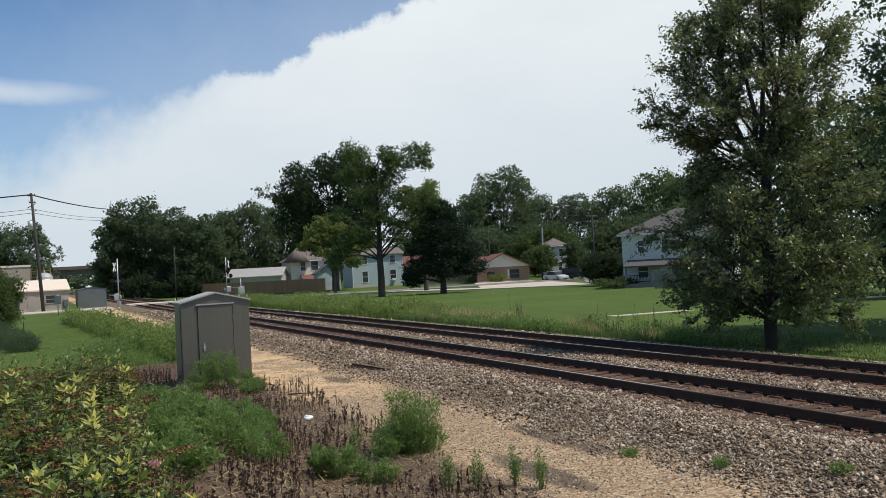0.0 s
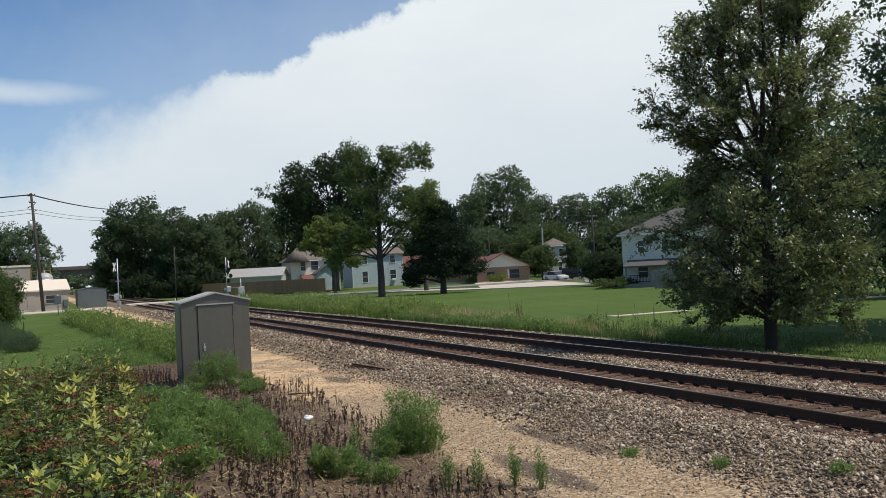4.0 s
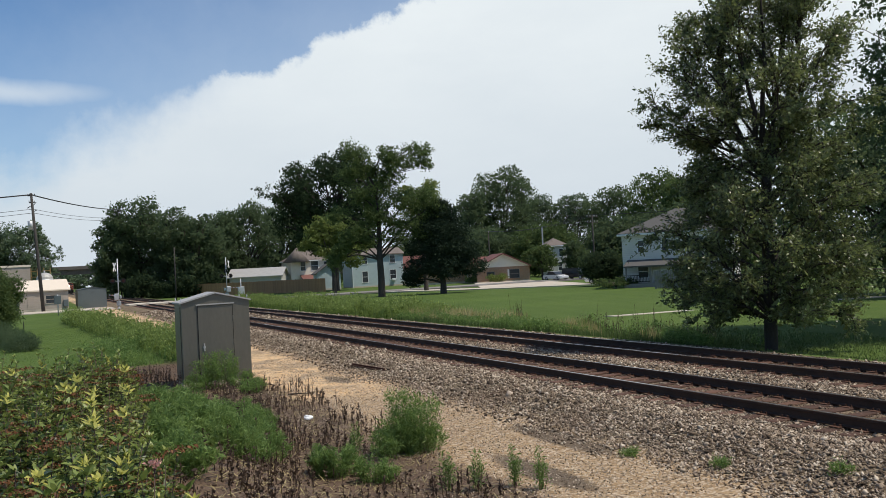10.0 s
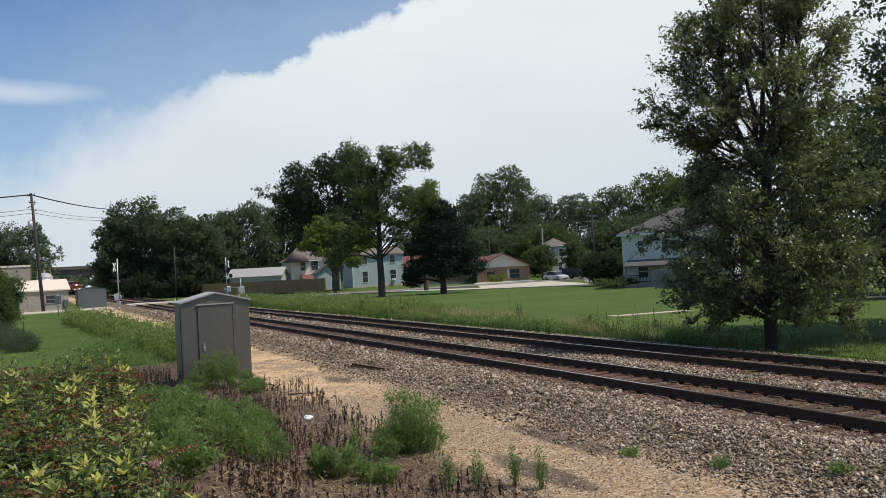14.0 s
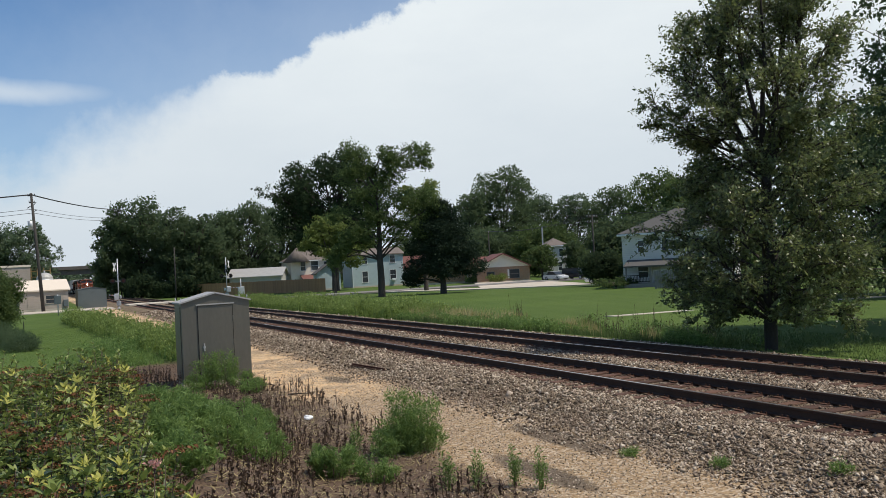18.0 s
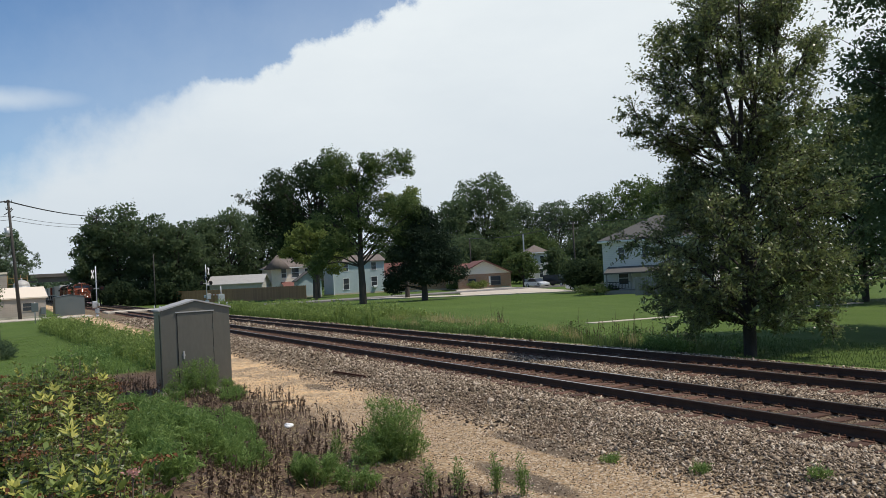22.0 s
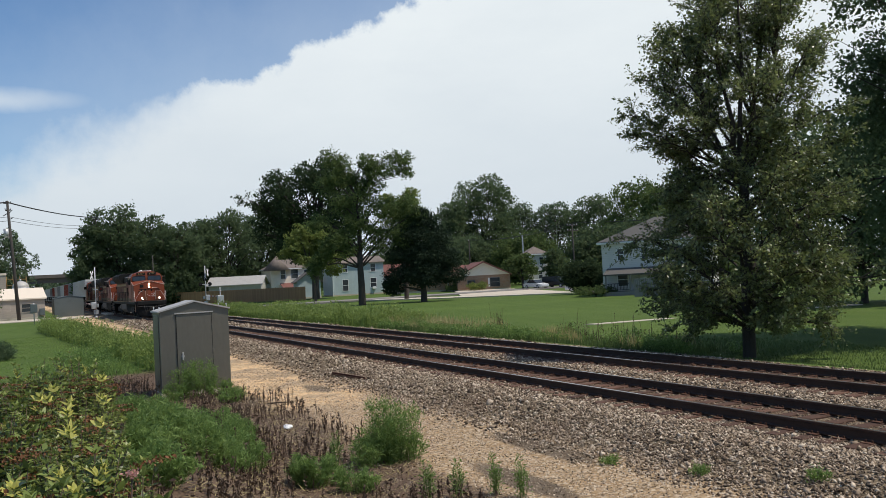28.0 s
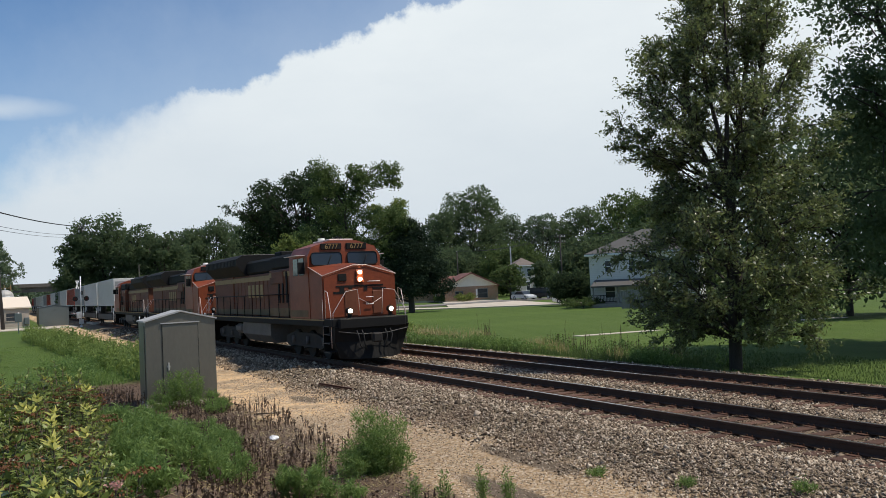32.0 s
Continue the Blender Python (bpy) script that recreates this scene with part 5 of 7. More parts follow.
# ---------------------------------------------------------------- railway furniture
def relay_cabinet(m, w, d, hgt, rise, mat, roof_mat, label, detail=True):
    """A sheet-metal relay cabinet: gabled roof, doors with hinges and handle, lifting eyes, plinth."""
    c = empty("relay_cabinet", m, label, "signal cabinet")
    bm = bmesh.new()
    prism(bm, [(-w / 2, 0.06), (w / 2, 0.06), (w / 2, hgt), (0, hgt + rise * 0.92), (-w / 2, hgt)], -d / 2, d / 2, "x")
    part("body", bm, M[mat], c)
    part("plinth", boxes((-d / 2 - 0.03, d / 2 + 0.03, -w / 2 - 0.03, w / 2 + 0.03, -0.25, 0.06), bevel=0.01), M["concrete"], c)
    bm = bmesh.new()
    s = w / 2 + 0.05
    prism(bm, [(-s, hgt - 0.035), (0, hgt + rise), (s, hgt - 0.035), (s, hgt + 0.005), (0, hgt + rise + 0.045), (-s, hgt + 0.005)], -d / 2 - 0.06, d / 2 + 0.06, "x")
    part("roof", bm, M[roof_mat], c, "folded sheet-metal roof")
    if detail:
        dr = part("door", boxes((d / 2, d / 2 + 0.022, -w * 0.27, w * 0.25, 0.16, hgt - 0.12), bevel=0.006), M[mat], c, "flush sheet-metal door")
        part("handle", boxes((d / 2 + 0.02, d / 2 + 0.06, -w * 0.20, -w * 0.18, 0.95, 1.17), (d / 2 + 0.02, d / 2 + 0.05, -w * 0.21, -w * 0.17, 1.03, 1.09), bevel=0.004), M["metal_roof"], dr)
        for z in (0.4, 1.1, 1.8):
            part("hinge", boxes((d / 2 + 0.018, d / 2 + 0.04, w * 0.245, w * 0.265, z, z + 0.12), bevel=0.003), M["metal_grey"], dr)
        part("drip_strip", boxes((d / 2, d / 2 + 0.05, -w * 0.29, w * 0.27, hgt - 0.10, hgt - 0.07)), M[roof_mat], c)
        part("side_door", boxes((-d * 0.36, d * 0.36, -w / 2 - 0.02, -w / 2, 0.16, hgt - 0.12), bevel=0.005), M[mat], c)
        part("door_gap", boxes((d / 2 + 0.022, d / 2 + 0.0235, w * 0.244, w * 0.25, 0.16, hgt - 0.12)), M["black"], c)
        part("door_gap", boxes((d / 2 + 0.022, d / 2 + 0.0235, -w * 0.272, -w * 0.264, 0.16, hgt - 0.12)), M["black"], c)
        for y in (-1, 1):
            for x in (-1, 1):
                bm = bmesh.new()
                tube(bm, [(x * (d / 2 - 0.12), y * (w / 2 - 0.02), hgt - 0.02), (x * (d / 2 - 0.12), y * (w / 2 - 0.02), hgt + 0.10)], 0.010, 6)
                disc(bm, (x * (d / 2 - 0.12), y * (w / 2 - 0.02), hgt + 0.11), 0.022, 0.014, "x", 8)
                part("lifting_eye", bm, M["galv"], c)
    return c


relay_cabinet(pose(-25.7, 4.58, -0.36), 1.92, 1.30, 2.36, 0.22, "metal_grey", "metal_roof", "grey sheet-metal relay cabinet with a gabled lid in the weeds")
relay_cabinet(pose(-128.0, 6.55, -0.40, 0, 0, 6), 3.7, 2.2, 2.6, 0.25, "metal_green", "metal_green", "grey-green sheet-metal equipment cabinet near the crossing", False)


def stripes(parent, x0, x1, y, z, r, axis_len, label=""):
    """A red and white crossing gate arm, tapering, in alternating sleeves."""
    n = 8
    for k in range(n):
        a, b = x0 + (x1 - x0) * k / n, x0 + (x1 - x0) * (k + 1) / n
        rr = r * (1 - 0.06 * k)
        part("gate_arm_sleeve", boxes((min(a, b), max(a, b), y - 0.02, y + 0.02, z - rr, z + rr)), M["white_paint"] if k % 2 == 0 else M["signal_red"], parent)


def crossing_signal(m, label, reach):
    """A crossing signal: mast, crossbuck, flashers with hoods, gate machine with counterweights, lowered gate arm."""
    s = empty("crossing_signal", m, label, "crossing signal", "signals at the level crossing")
    bm = bmesh.new()
    tube(bm, [(0, 0, 0), (0, 0, 6.2)], 0.065, 8)
    part("mast", bm, M["galv"], s)
    bm = bmesh.new()
    tube(bm, [(0, 0, -0.1), (0, 0, 0.35)], 0.26, 10, 0.12)
    part("base", bm, M["galv"], s)
    for a in (50, -50):
        bm = boxes((-0.03, 0.03, -0.62, 0.62, -0.115, 0.115), bevel=0.01)
        bmesh.ops.rotate(bm, verts=bm.verts[:], matrix=Matrix.Rotation(radians(a), 3, "X"))
        bmesh.ops.rotate(bm, verts=bm.verts[:], matrix=Matrix.Rotation(radians(66), 3, "Z"))
        bmesh.ops.translate(bm, verts=bm.verts[:], vec=(-0.12, -0.35, 5.2))
        part("crossbuck_blade", bm, M["white_paint"], s, "white crossbuck blade")
    part("crossarm", boxes((-0.05, 0.05, -0.75, 0.75, 3.42, 3.5), bevel=0.01), M["galv"], s)
    part("upper_crossarm", boxes((-0.9, 0.9, -0.05, 0.05, 4.25, 4.33), bevel=0.01), M["galv"], s)
    for y in (-0.62, 0.62):
        bm = bmesh.new()
        disc(bm, (0.08, y, 3.5), 0.30, 0.03, "x", 18)
        b = part("signal_background", bm, M["black"], s, "round black signal background")
        bm = bmesh.new()
        disc(bm, (0.11, y, 3.5), 0.12, 0.05, "x", 14)
        part("lens", bm, M["signal_lens"], b)
        bm = bmesh.new()
        disc(bm, (-0.08, y, 3.5), 0.13, 0.22, "x", 12)
        part("housing", bm, M["black"], b)
    for x in (-0.8, 0.8):
        bm = bmesh.new()
        disc(bm, (x, 0.08, 4.2), 0.25, 0.12, "y", 14)
        part("side_signal", bm, M["black"], s)
    g = part("gate_machine", boxes((-0.35, 0.35, -0.5, 0.05, 1.15, 1.95), bevel=0.04), M["galv"], s, "grey gate machine box")
    part("counterweight", boxes((0.3, 1.0, -0.55, -0.40, 1.35, 1.75), (0.3, 1.0, 0.10, 0.25, 1.35, 1.75), bevel=0.03), M["galv"], g)
    part("junction_box", boxes((-0.22, 0.22, -0.25, 0.25, 0.5, 1.05), bevel=0.03), M["galv"], s)
    stripes(s, 0.0, reach, -0.5, 1.75, 0.07, 8)
    return s


crossing_signal(pose(-111.1, 8.8, -0.42), "crossing signal with white crossbuck and lowered gate arm", -9.0)
crossing_signal(pose(-126.5, 24.9, -0.42, 0, 0, 180), "crossing signal with white crossbuck and lowered gate arm", -8.0)
c = empty("signal_case", pose(-115.5, 24.6, -0.42), "small grey signal case on a post by the crossing", "signal case")
part("case", boxes((-0.3, 0.3, -0.4, 0.4, 0.9, 1.9), bevel=0.03), M["galv"], c)
part("post", bars(((0, 0, -0.2), (0, 0, 3.0)), r=0.06), M["galv"], c)


def utility_pole(m, h, label, arms, gear=False, r=0.17):
    p = empty("utility_pole", m, label, "utility pole", "timber utility poles")
    bm = bmesh.new()
    tube(bm, [(0, 0, -0.5), (0, 0, h * 0.5), (0, 0, h)], r, 10, r * 0.62)
    part("pole", bm, M["pole"], p)
    for z, w in arms:
        a = part("crossarm", boxes((-0.06, 0.06, -w / 2, w / 2, z - 0.07, z + 0.07), bevel=0.01), M["pole"], p)
        for k in (-0.45, -0.18, 0.18, 0.45):
            bm = bmesh.new()
            tube(bm, [(0, k * w, z + 0.06), (0, k * w, z + 0.30)], 0.06, 6, 0.035)
            part("insulator", bm, M["galv"], a)
    if gear:
        bm = bmesh.new()
        disc(bm, (0.1, -0.44, h - 4.1), 0.31, 1.1, "z", 14)
        part("transformer", bm, M["galv"], p, "grey drum transformer")
        for a, b in (((0, -0.1, h - 1.6), (0.1, -0.6, h - 1.9)), ((0, 0.1, h - 1.6), (0.1, 0.5, h - 1.2)), ((0, 0.05, h - 2.4), (0.0, 0.5, h - 2.2))):
            part("cutout", bars((a, b), r=0.05), M["black"], p)
        part("riser", bars(((0.1, -0.8, h - 4.6), (0.1, -1.6, h - 7.5), (0.05, -4.0, h - 9.5)), r=0.03), M["black"], p)
    return p


utility_pole(pose(-121.56, 0.50, -0.42, 3.3, 0, 0), 15.4, "tall timber utility pole with a transformer beside the hut", ((15.1, 0.9), (14.2, 0.7)), True, 0.24)
utility_pole(pose(-150.0, 21.0, -0.42), 8.9, "slim dark timber pole against the dark trees", (), r=0.12)
utility_pole(pose(-118.0, 84.0, -0.42), 10.5, "timber utility pole behind the shrub", ((10.2, 2.2), (9.3, 2.2)))
utility_pole(pose(-160.0, 87.0, -0.42, 0, 0, 60), 10.2, "timber utility pole behind the brick house", ((9.9, 2.4),))
utility_pole(pose(-172.0, -9.0, -0.42), 15.0, "slim timber pole beyond the flat-roofed building", ((14.7, 1.0),), r=0.14)
utility_pole(pose(-121.3, -46.0, -0.42), 15.0, "timber utility pole along the street", ((14.7, 1.5), (13.5, 1.2)))
utility_pole(pose(-189.0, 15.6, -0.42), 18.6, "timber utility pole among the dark trees", ((18.2, 1.5), (16.4, 1.2)))


def wire(name, a, b, sag, r, label):
    a, b = Vector(a), Vector(b)
    pts = [a.lerp(b, k / 14) - Vector((0, 0, sag * 4 * (k / 14) * (1 - k / 14))) for k in range(15)]
    bm = bmesh.new()
    tube(bm, pts, r, 5)
    tagged(part(name, bm, M["wire"]), label, "wire", "overhead wires")


for dx in (-0.5, 0.0, 0.5):
    wire("overhead_wire", (-121.5 + dx, -0.38, 14.75), (-121.3 + dx, -46.0, 14.6), 1.1, 0.035, "dark overhead wire from pole to pole")
    wire("overhead_wire", (-121.5 + dx, -0.38, 14.75), (-189.0 + dx, 16.0, 18.2), 0.45, 0.035, "dark overhead wire from pole to pole")
for k in range(2):
    wire("overhead_wire", (-121.5, -0.22, 12.9 - 0.5 * k), (-121.3, -46.0, 12.9 - 0.5 * k), 1.3, 0.03, "dark overhead wire from pole to pole")
    wire("overhead_wire", (-121.5, -0.22, 12.9 - 0.5 * k), (-189.0, 15.0, 16.6 - 0.5 * k), 0.45, 0.03, "dark overhead wire from pole to pole")
for k in (-0.9, 0.0, 0.9):
    wire("overhead_wire", (-118.0, 84.0 + k, 10.2), (-160.0, 87.0 + k, 9.8), 0.9, 0.025, "dark overhead wire from pole to pole")
    wire("overhead_wire", (-118.0, 84.0 + k, 10.2), (-60.0, 95.0 + k, 9.8), 0.9, 0.025, "dark overhead wire from pole to pole")


# ---------------------------------------------------------------- vehicles
def car(m, paint, label, l=4.6, w=1.8, hgt=1.45, van=False):
    """A parked car: body with a shaped profile, glasshouse, wheels with rims, lamps."""
    c = empty("car", m, label, "car", "parked cars")
    bm = bmesh.new()
    if van:
        prof = [(-l / 2, 0.35), (l / 2, 0.35), (l / 2, 0.85), (l / 2 - 0.9, 1.0), (-l / 2 + 0.05, 1.0)]
        top = [(-l / 2 + 0.08, 1.0), (l / 2 - 0.95, 1.0), (l / 2 - 1.6, hgt), (-l / 2 + 0.25, hgt)]
    else:
        prof = [(-l / 2, 0.4), (-l / 2 + 0.1, 0.25), (l / 2 - 0.1, 0.25), (l / 2, 0.45), (l / 2 - 0.05, 0.68), (l / 2 - 1.1, 0.88), (-l / 2 + 0.7, 0.92), (-l / 2 + 0.02, 0.85)]
        top = [(-l / 2 + 0.55, 0.9), (l / 2 - 1.25, 0.88), (l / 2 - 2.0, hgt - 0.04), (-l / 2 + 1.5, hgt)]
    prism(bm, prof, -w / 2, w / 2, "y")
    bmesh.ops.bevel(bm, geom=bm.edges[:], offset=0.05, segments=2, affect="EDGES")
    part("body", bm, M[paint], c)
    bm = bmesh.new()
    prism(bm, top, -w / 2 + 0.14, w / 2 - 0.14, "y")
    bmesh.ops.bevel(bm, geom=bm.edges[:], offset=0.06, segments=2, affect="EDGES")
    cabin = part("cabin_glass", bm, M["glass"], c, "dark window glass")
    z = hgt - 0.035
    part("roof", boxes((top[3][0] + 0.1, top[2][0] - 0.05, -w / 2 + 0.15, w / 2 - 0.15, z, z + 0.05), bevel=0.02), M[paint], c)
    for x in (-l * 0.3, l * 0.31):
        for s in (-1, 1):
            bm = bmesh.new()
            disc(bm, (x, s * (w / 2 - 0.1), 0.32), 0.32, 0.22, "y", 18)
            wh = part("wheel", bm, M["rubber"], c)
            bm = bmesh.new()
            disc(bm, (x, s * (w / 2 + 0.012), 0.32), 0.19, 0.02, "y", 14)
            part("rim", bm, M["galv"], wh)
    for s in (-1, 1):
        part("headlamp", boxes((l / 2 - 0.14, l / 2 + 0.01, s * w * 0.36 - 0.16, s * w * 0.36 + 0.16, 0.58, 0.70), bevel=0.03), M["galv"], c)
        part("tail_lamp", boxes((-l / 2 - 0.01, -l / 2 + 0.08, s * w * 0.38 - 0.13, s * w * 0.38 + 0.13, 0.66, 0.82), bevel=0.02), M["signal_lens"], c)
    return c


car(pose(-118.6, 76.6, -0.4, 0, 0, 5), "silver_car", "silver sedan parked on the drive")
car(pose(-117.6, 79.9, -0.4, 0, 0, 20), "dark_car", "dark van parked on the drive", 4.9, 1.9, 1.85, True)
car(pose(-89.5, 64.8, -0.4, 0, 0, 50), "white_car", "white car parked behind the round shrub", 4.4, 1.75, 1.4)
bridge_van = car(pose(-302.5, 30, 8.5), "white_car", "white van crossing the road bridge", 5.6, 2.0, 2.2, True)
bridge_car = car(pose(-300.8, 30, 8.5), "dark_car", "dark car crossing the road bridge", 4.6, 1.9, 1.7, True)


# ---------------------------------------------------------------- the train
def lettering(text, size, m, mat, parent, name="number"):
    cu = bpy.data.curves.new(name, "FONT")
    cu.body, cu.size, cu.extrude, cu.align_x, cu.align_y = text, size, 0.004, "CENTER", "CENTER"
    tmp = bpy.data.objects.new(name, cu)
    scene.collection.objects.link(tmp)
    bpy.context.view_layer.update()
    me = bpy.data.meshes.new_from_object(tmp.evaluated_get(bpy.context.evaluated_depsgraph_get()))
    bpy.data.objects.remove(tmp)
    me.materials.clear()
    ob = part(name, me, M[mat], parent)
    ob.matrix_local = m
    return ob


def rounded(a0, a1, z0, z1, r):
    """The outline of a rectangle with rounded corners."""
    out = []
    for ca, cz, q in ((a1 - r, z0 + r, -90), (a1 - r, z1 - r, 0), (a0 + r, z1 - r, 90), (a0 + r, z0 + r, 180)):
        out += [(ca + r * math.cos(radians(q + 22.5 * k)), cz + r * math.sin(radians(q + 22.5 * k))) for k in range(5)]
    return out


def truck(parent, xc, axles, wheel_r, half=1.05):
    """A running gear: two side frames with pockets, axles, wheels and springs."""
    n = len(axles)
    span = max(abs(a) for a in axles) + 0.55
    for s in (-1, 1):
        bm = bmesh.new()
        sec = [(xc - span, 0.62), (xc - span + 0.25, 0.42), (xc + span - 0.25, 0.42), (xc + span, 0.62), (xc + span, 0.80), (xc + span * 0.6, 0.98), (xc - span * 0.6, 0.98), (xc - span, 0.80)]
        prism(bm, sec, s * half - 0.07, s * half + 0.07, "y")
        fr = part("truck_frame", bm, M["under"], parent)
        for a in axles:
            part("axle_box", boxes((xc + a - 0.19, xc + a + 0.19, s * half - 0.05, s * half + 0.22, 0.36, 0.74), bevel=0.04), M["under"], fr)
            bm = bmesh.new()
            disc(bm, (xc + a + 0.55, s * (half + 0.1), 0.70), 0.09, 0.30, "z", 8)
            part("spring", bm, M["tank"], fr)
    for a in axles:
        bm = bmesh.new()
        for s in (-1, 1):
            disc(bm, (xc + a, s * 0.755, wheel_r), wheel_r, 0.13, "y", 24)
        disc(bm, (xc + a, 0, wheel_r), 0.09, 1.5, "y", 10)
        part("wheel_set", bm, M["under"], parent)


LOCO = 21.4


def locomotive(label, number=""):
    """A six-axle road diesel: nose, wide cab, long hood with radiator wings, walkways, running gear."""
    c = empty("locomotive", None, label, "locomotive", "locomotives of the train")
    # frame, pilot, plow and coupler
    part("underframe", boxes((-LOCO + 0.3, -0.25, -1.48, 1.48, 1.30, 1.58), bevel=0.02), M["black"], c)
    part("sill_stripe", boxes((-LOCO + 0.9, -1.1, -1.492, -1.482, 1.52, 1.57), (-LOCO + 0.9, -1.1, 1.482, 1.492, 1.52, 1.57)), M["cream"], c, "faded yellow sill stripe")
    for s, x in ((1, 0.0), (-1, -LOCO)):
        bm = bmesh.new()
        prism(bm, [(x - s * 0.75, 1.3), (x - s * 0.10, 1.3), (x - s * 0.16, 0.75), (x + s * 0.02, 0.13), (x - s * 0.12, 0.13), (x - s * 0.6, 0.7)], -1.45, 1.45, "y")
        bmesh.ops.subdivide_edges(bm, edges=[e for e in bm.edges if abs(e.verts[0].co.y - e.verts[1].co.y) > 1], cuts=7, use_grid_fill=True)
        for v in bm.verts:
            low = max(0.0, min(1.0, (1.3 - v.co.z) / 1.17))
            v.co.x -= s * 0.42 * low * (v.co.y / 1.45) ** 2
            v.co.y *= 1 - 0.20 * low ** 2
            v.co.z += 0.22 * low * max(0.0, abs(v.co.y) - 0.85) ** 1.5
        pl = part("snow_plow" if s > 0 else "rear_pilot", bm, M["black"], c)
        if s > 0:
            part("uncoupling_lever", bars(((0.0, -1.35, 1.15), (0.05, -0.5, 1.02), (0.05, 0.5, 1.02), (0.0, 1.35, 1.15)), r=0.014), M["tank"], pl)
            for y in (-0.65, -0.45, 0.45, 0.65):
                part("air_hose", bars(((-0.05, y, 1.15), (0.14, y, 0.95), (0.10, y * 0.9, 0.62), (0.02, y * 0.7, 0.50)), r=0.025), M["rubber"], pl)
        bm = bmesh.new()
        box(bm, min(x, x + s * 0.45), max(x, x + s * 0.45), -0.14, 0.14, 0.76, 1.02, bevel=0.04)
        box(bm, min(x + s * 0.3, x + s * 0.55), max(x + s * 0.3, x + s * 0.55), -0.26, 0.10, 0.72, 1.06, bevel=0.05)
        part("coupler", bm, M["under"], c)
        part("anticlimber", boxes((min(x, x - s * 0.4), max(x, x - s * 0.4), -1.3, 1.3, 1.22, 1.60), bevel=0.04), M["black"], c)
        for y in (-1, 1):
            st = part("step_well", boxes(*[(x - s * 0.85 - 0.3, x - s * 0.85 + 0.3, min(y * 1.22, y * 1.5), max(y * 1.22, y * 1.5), z, z + 0.04) for z in (0.38, 0.70, 1.02, 1.32)], (x - s * 1.17 - 0.02, x - s * 1.17 + 0.02, min(y * 1.2, y * 1.5), max(y * 1.2, y * 1.5), 0.36, 1.5)), M["black"], c)
            part("step_edge", boxes(*[(x - s * 0.85 - 0.3, x - s * 0.85 + 0.3, min(y * 1.495, y * 1.51), max(y * 1.495, y * 1.51), z - 0.005, z + 0.02) for z in (0.38, 0.70, 1.02, 1.32)]), M["tank"], st)
            part("hand_rail", bars(((x - s * 0.45, y * 1.46, 0.55), (x - s * 0.45, y * 1.46, 1.75), (x - s * 0.72, y * 1.46, 2.55), (x - s * 1.0, y * 1.46, 2.62), (x - s * 1.0, y * 1.46, 1.6)), ((x - s * 1.28, y * 1.46, 0.55), (x - s * 1.28, y * 1.46, 2.3)), r=0.014), M["visor"], c, "pale painted step rail")
        for y in (-1, 1):
            part("end_rail", bars(((x - s * 0.2, y * 0.42, 1.7), (x - s * 0.2, y * 0.5, 2.62), (x - s * 0.2, y * 0.95, 2.55), (x - s * 0.32, y * 1.42, 1.80), (x - s * 0.32, y * 1.44, 1.3)), r=0.014), M["visor"], c, "pale painted end rail")
        part("chain", bars(((x - s * 0.2, -0.45, 2.3), (x - s * 0.2, 0.0, 2.05), (x - s * 0.2, 0.45, 2.3)), r=0.010), M["visor"], c)
    # nose
    bm = bmesh.new()
    f0 = [(-1.46, 1.58), (1.46, 1.58), (1.46, 3.15), (0.26, 3.52), (-0.26, 3.52), (-1.46, 3.15)]
    f1 = [(-1.48, 1.58), (1.48, 1.58), (1.48, 3.55), (0.26, 3.66), (-0.26, 3.66), (-1.48, 3.55)]
    a = [bm.verts.new((-1.2, y, z)) for y, z in f0]
    b = [bm.verts.new((-2.75, y, z)) for y, z in f1]
    bm.faces.new(a)
    bm.faces.new(b[::-1])
    for i in range(6):
        bm.faces.new((a[i], b[i], b[(i + 1) % 6], a[(i + 1) % 6]))
    bmesh.ops.recalc_face_normals(bm, faces=bm.faces[:])
    bmesh.ops.bevel(bm, geom=[e for e in bm.edges if e.verts[0].co.x > -1.3 and e.verts[1].co.x > -1.3], offset=0.05, segments=2, affect="EDGES")
    nose = part("nose", bm, M["orange"], c)
    part("nose_stripe", bars(((-2.7, -1.49, 3.55), (-1.18, -1.47, 3.16), (-1.17, -0.26, 3.53), (-1.17, 0.26, 3.53), (-1.18, 1.47, 3.16), (-2.7, 1.49, 3.55)), r=0.020, sides=5), M["visor"], nose, "white nose edge stripe")
    part("nose_door", boxes((-1.2, -1.17, -0.62, -0.12, 1.65, 2.62), bevel=0.01), M["brown_panel"], nose, "brown-tinted nose door")
    part("nose_locker", boxes((-1.2, -1.17, 0.50, 0.92, 1.70, 2.55), bevel=0.01), M["brown_panel"], nose)
    part("number_light", boxes((-1.2, -1.16, -0.86, -0.52, 2.94, 3.22), bevel=0.02), M["black"], nose)
    part("headlight_housing", boxes((-1.2, -1.13, -0.16, 0.16, 2.86, 3.36), bevel=0.03), M["orange"], nose)
    for z in (3.25, 2.99):
        bm = bmesh.new()
        disc(bm, (-1.12, 0, z), 0.07, 0.05, "x", 16)
        part("headlight", bm, M["headlight"], nose, "lit headlight")
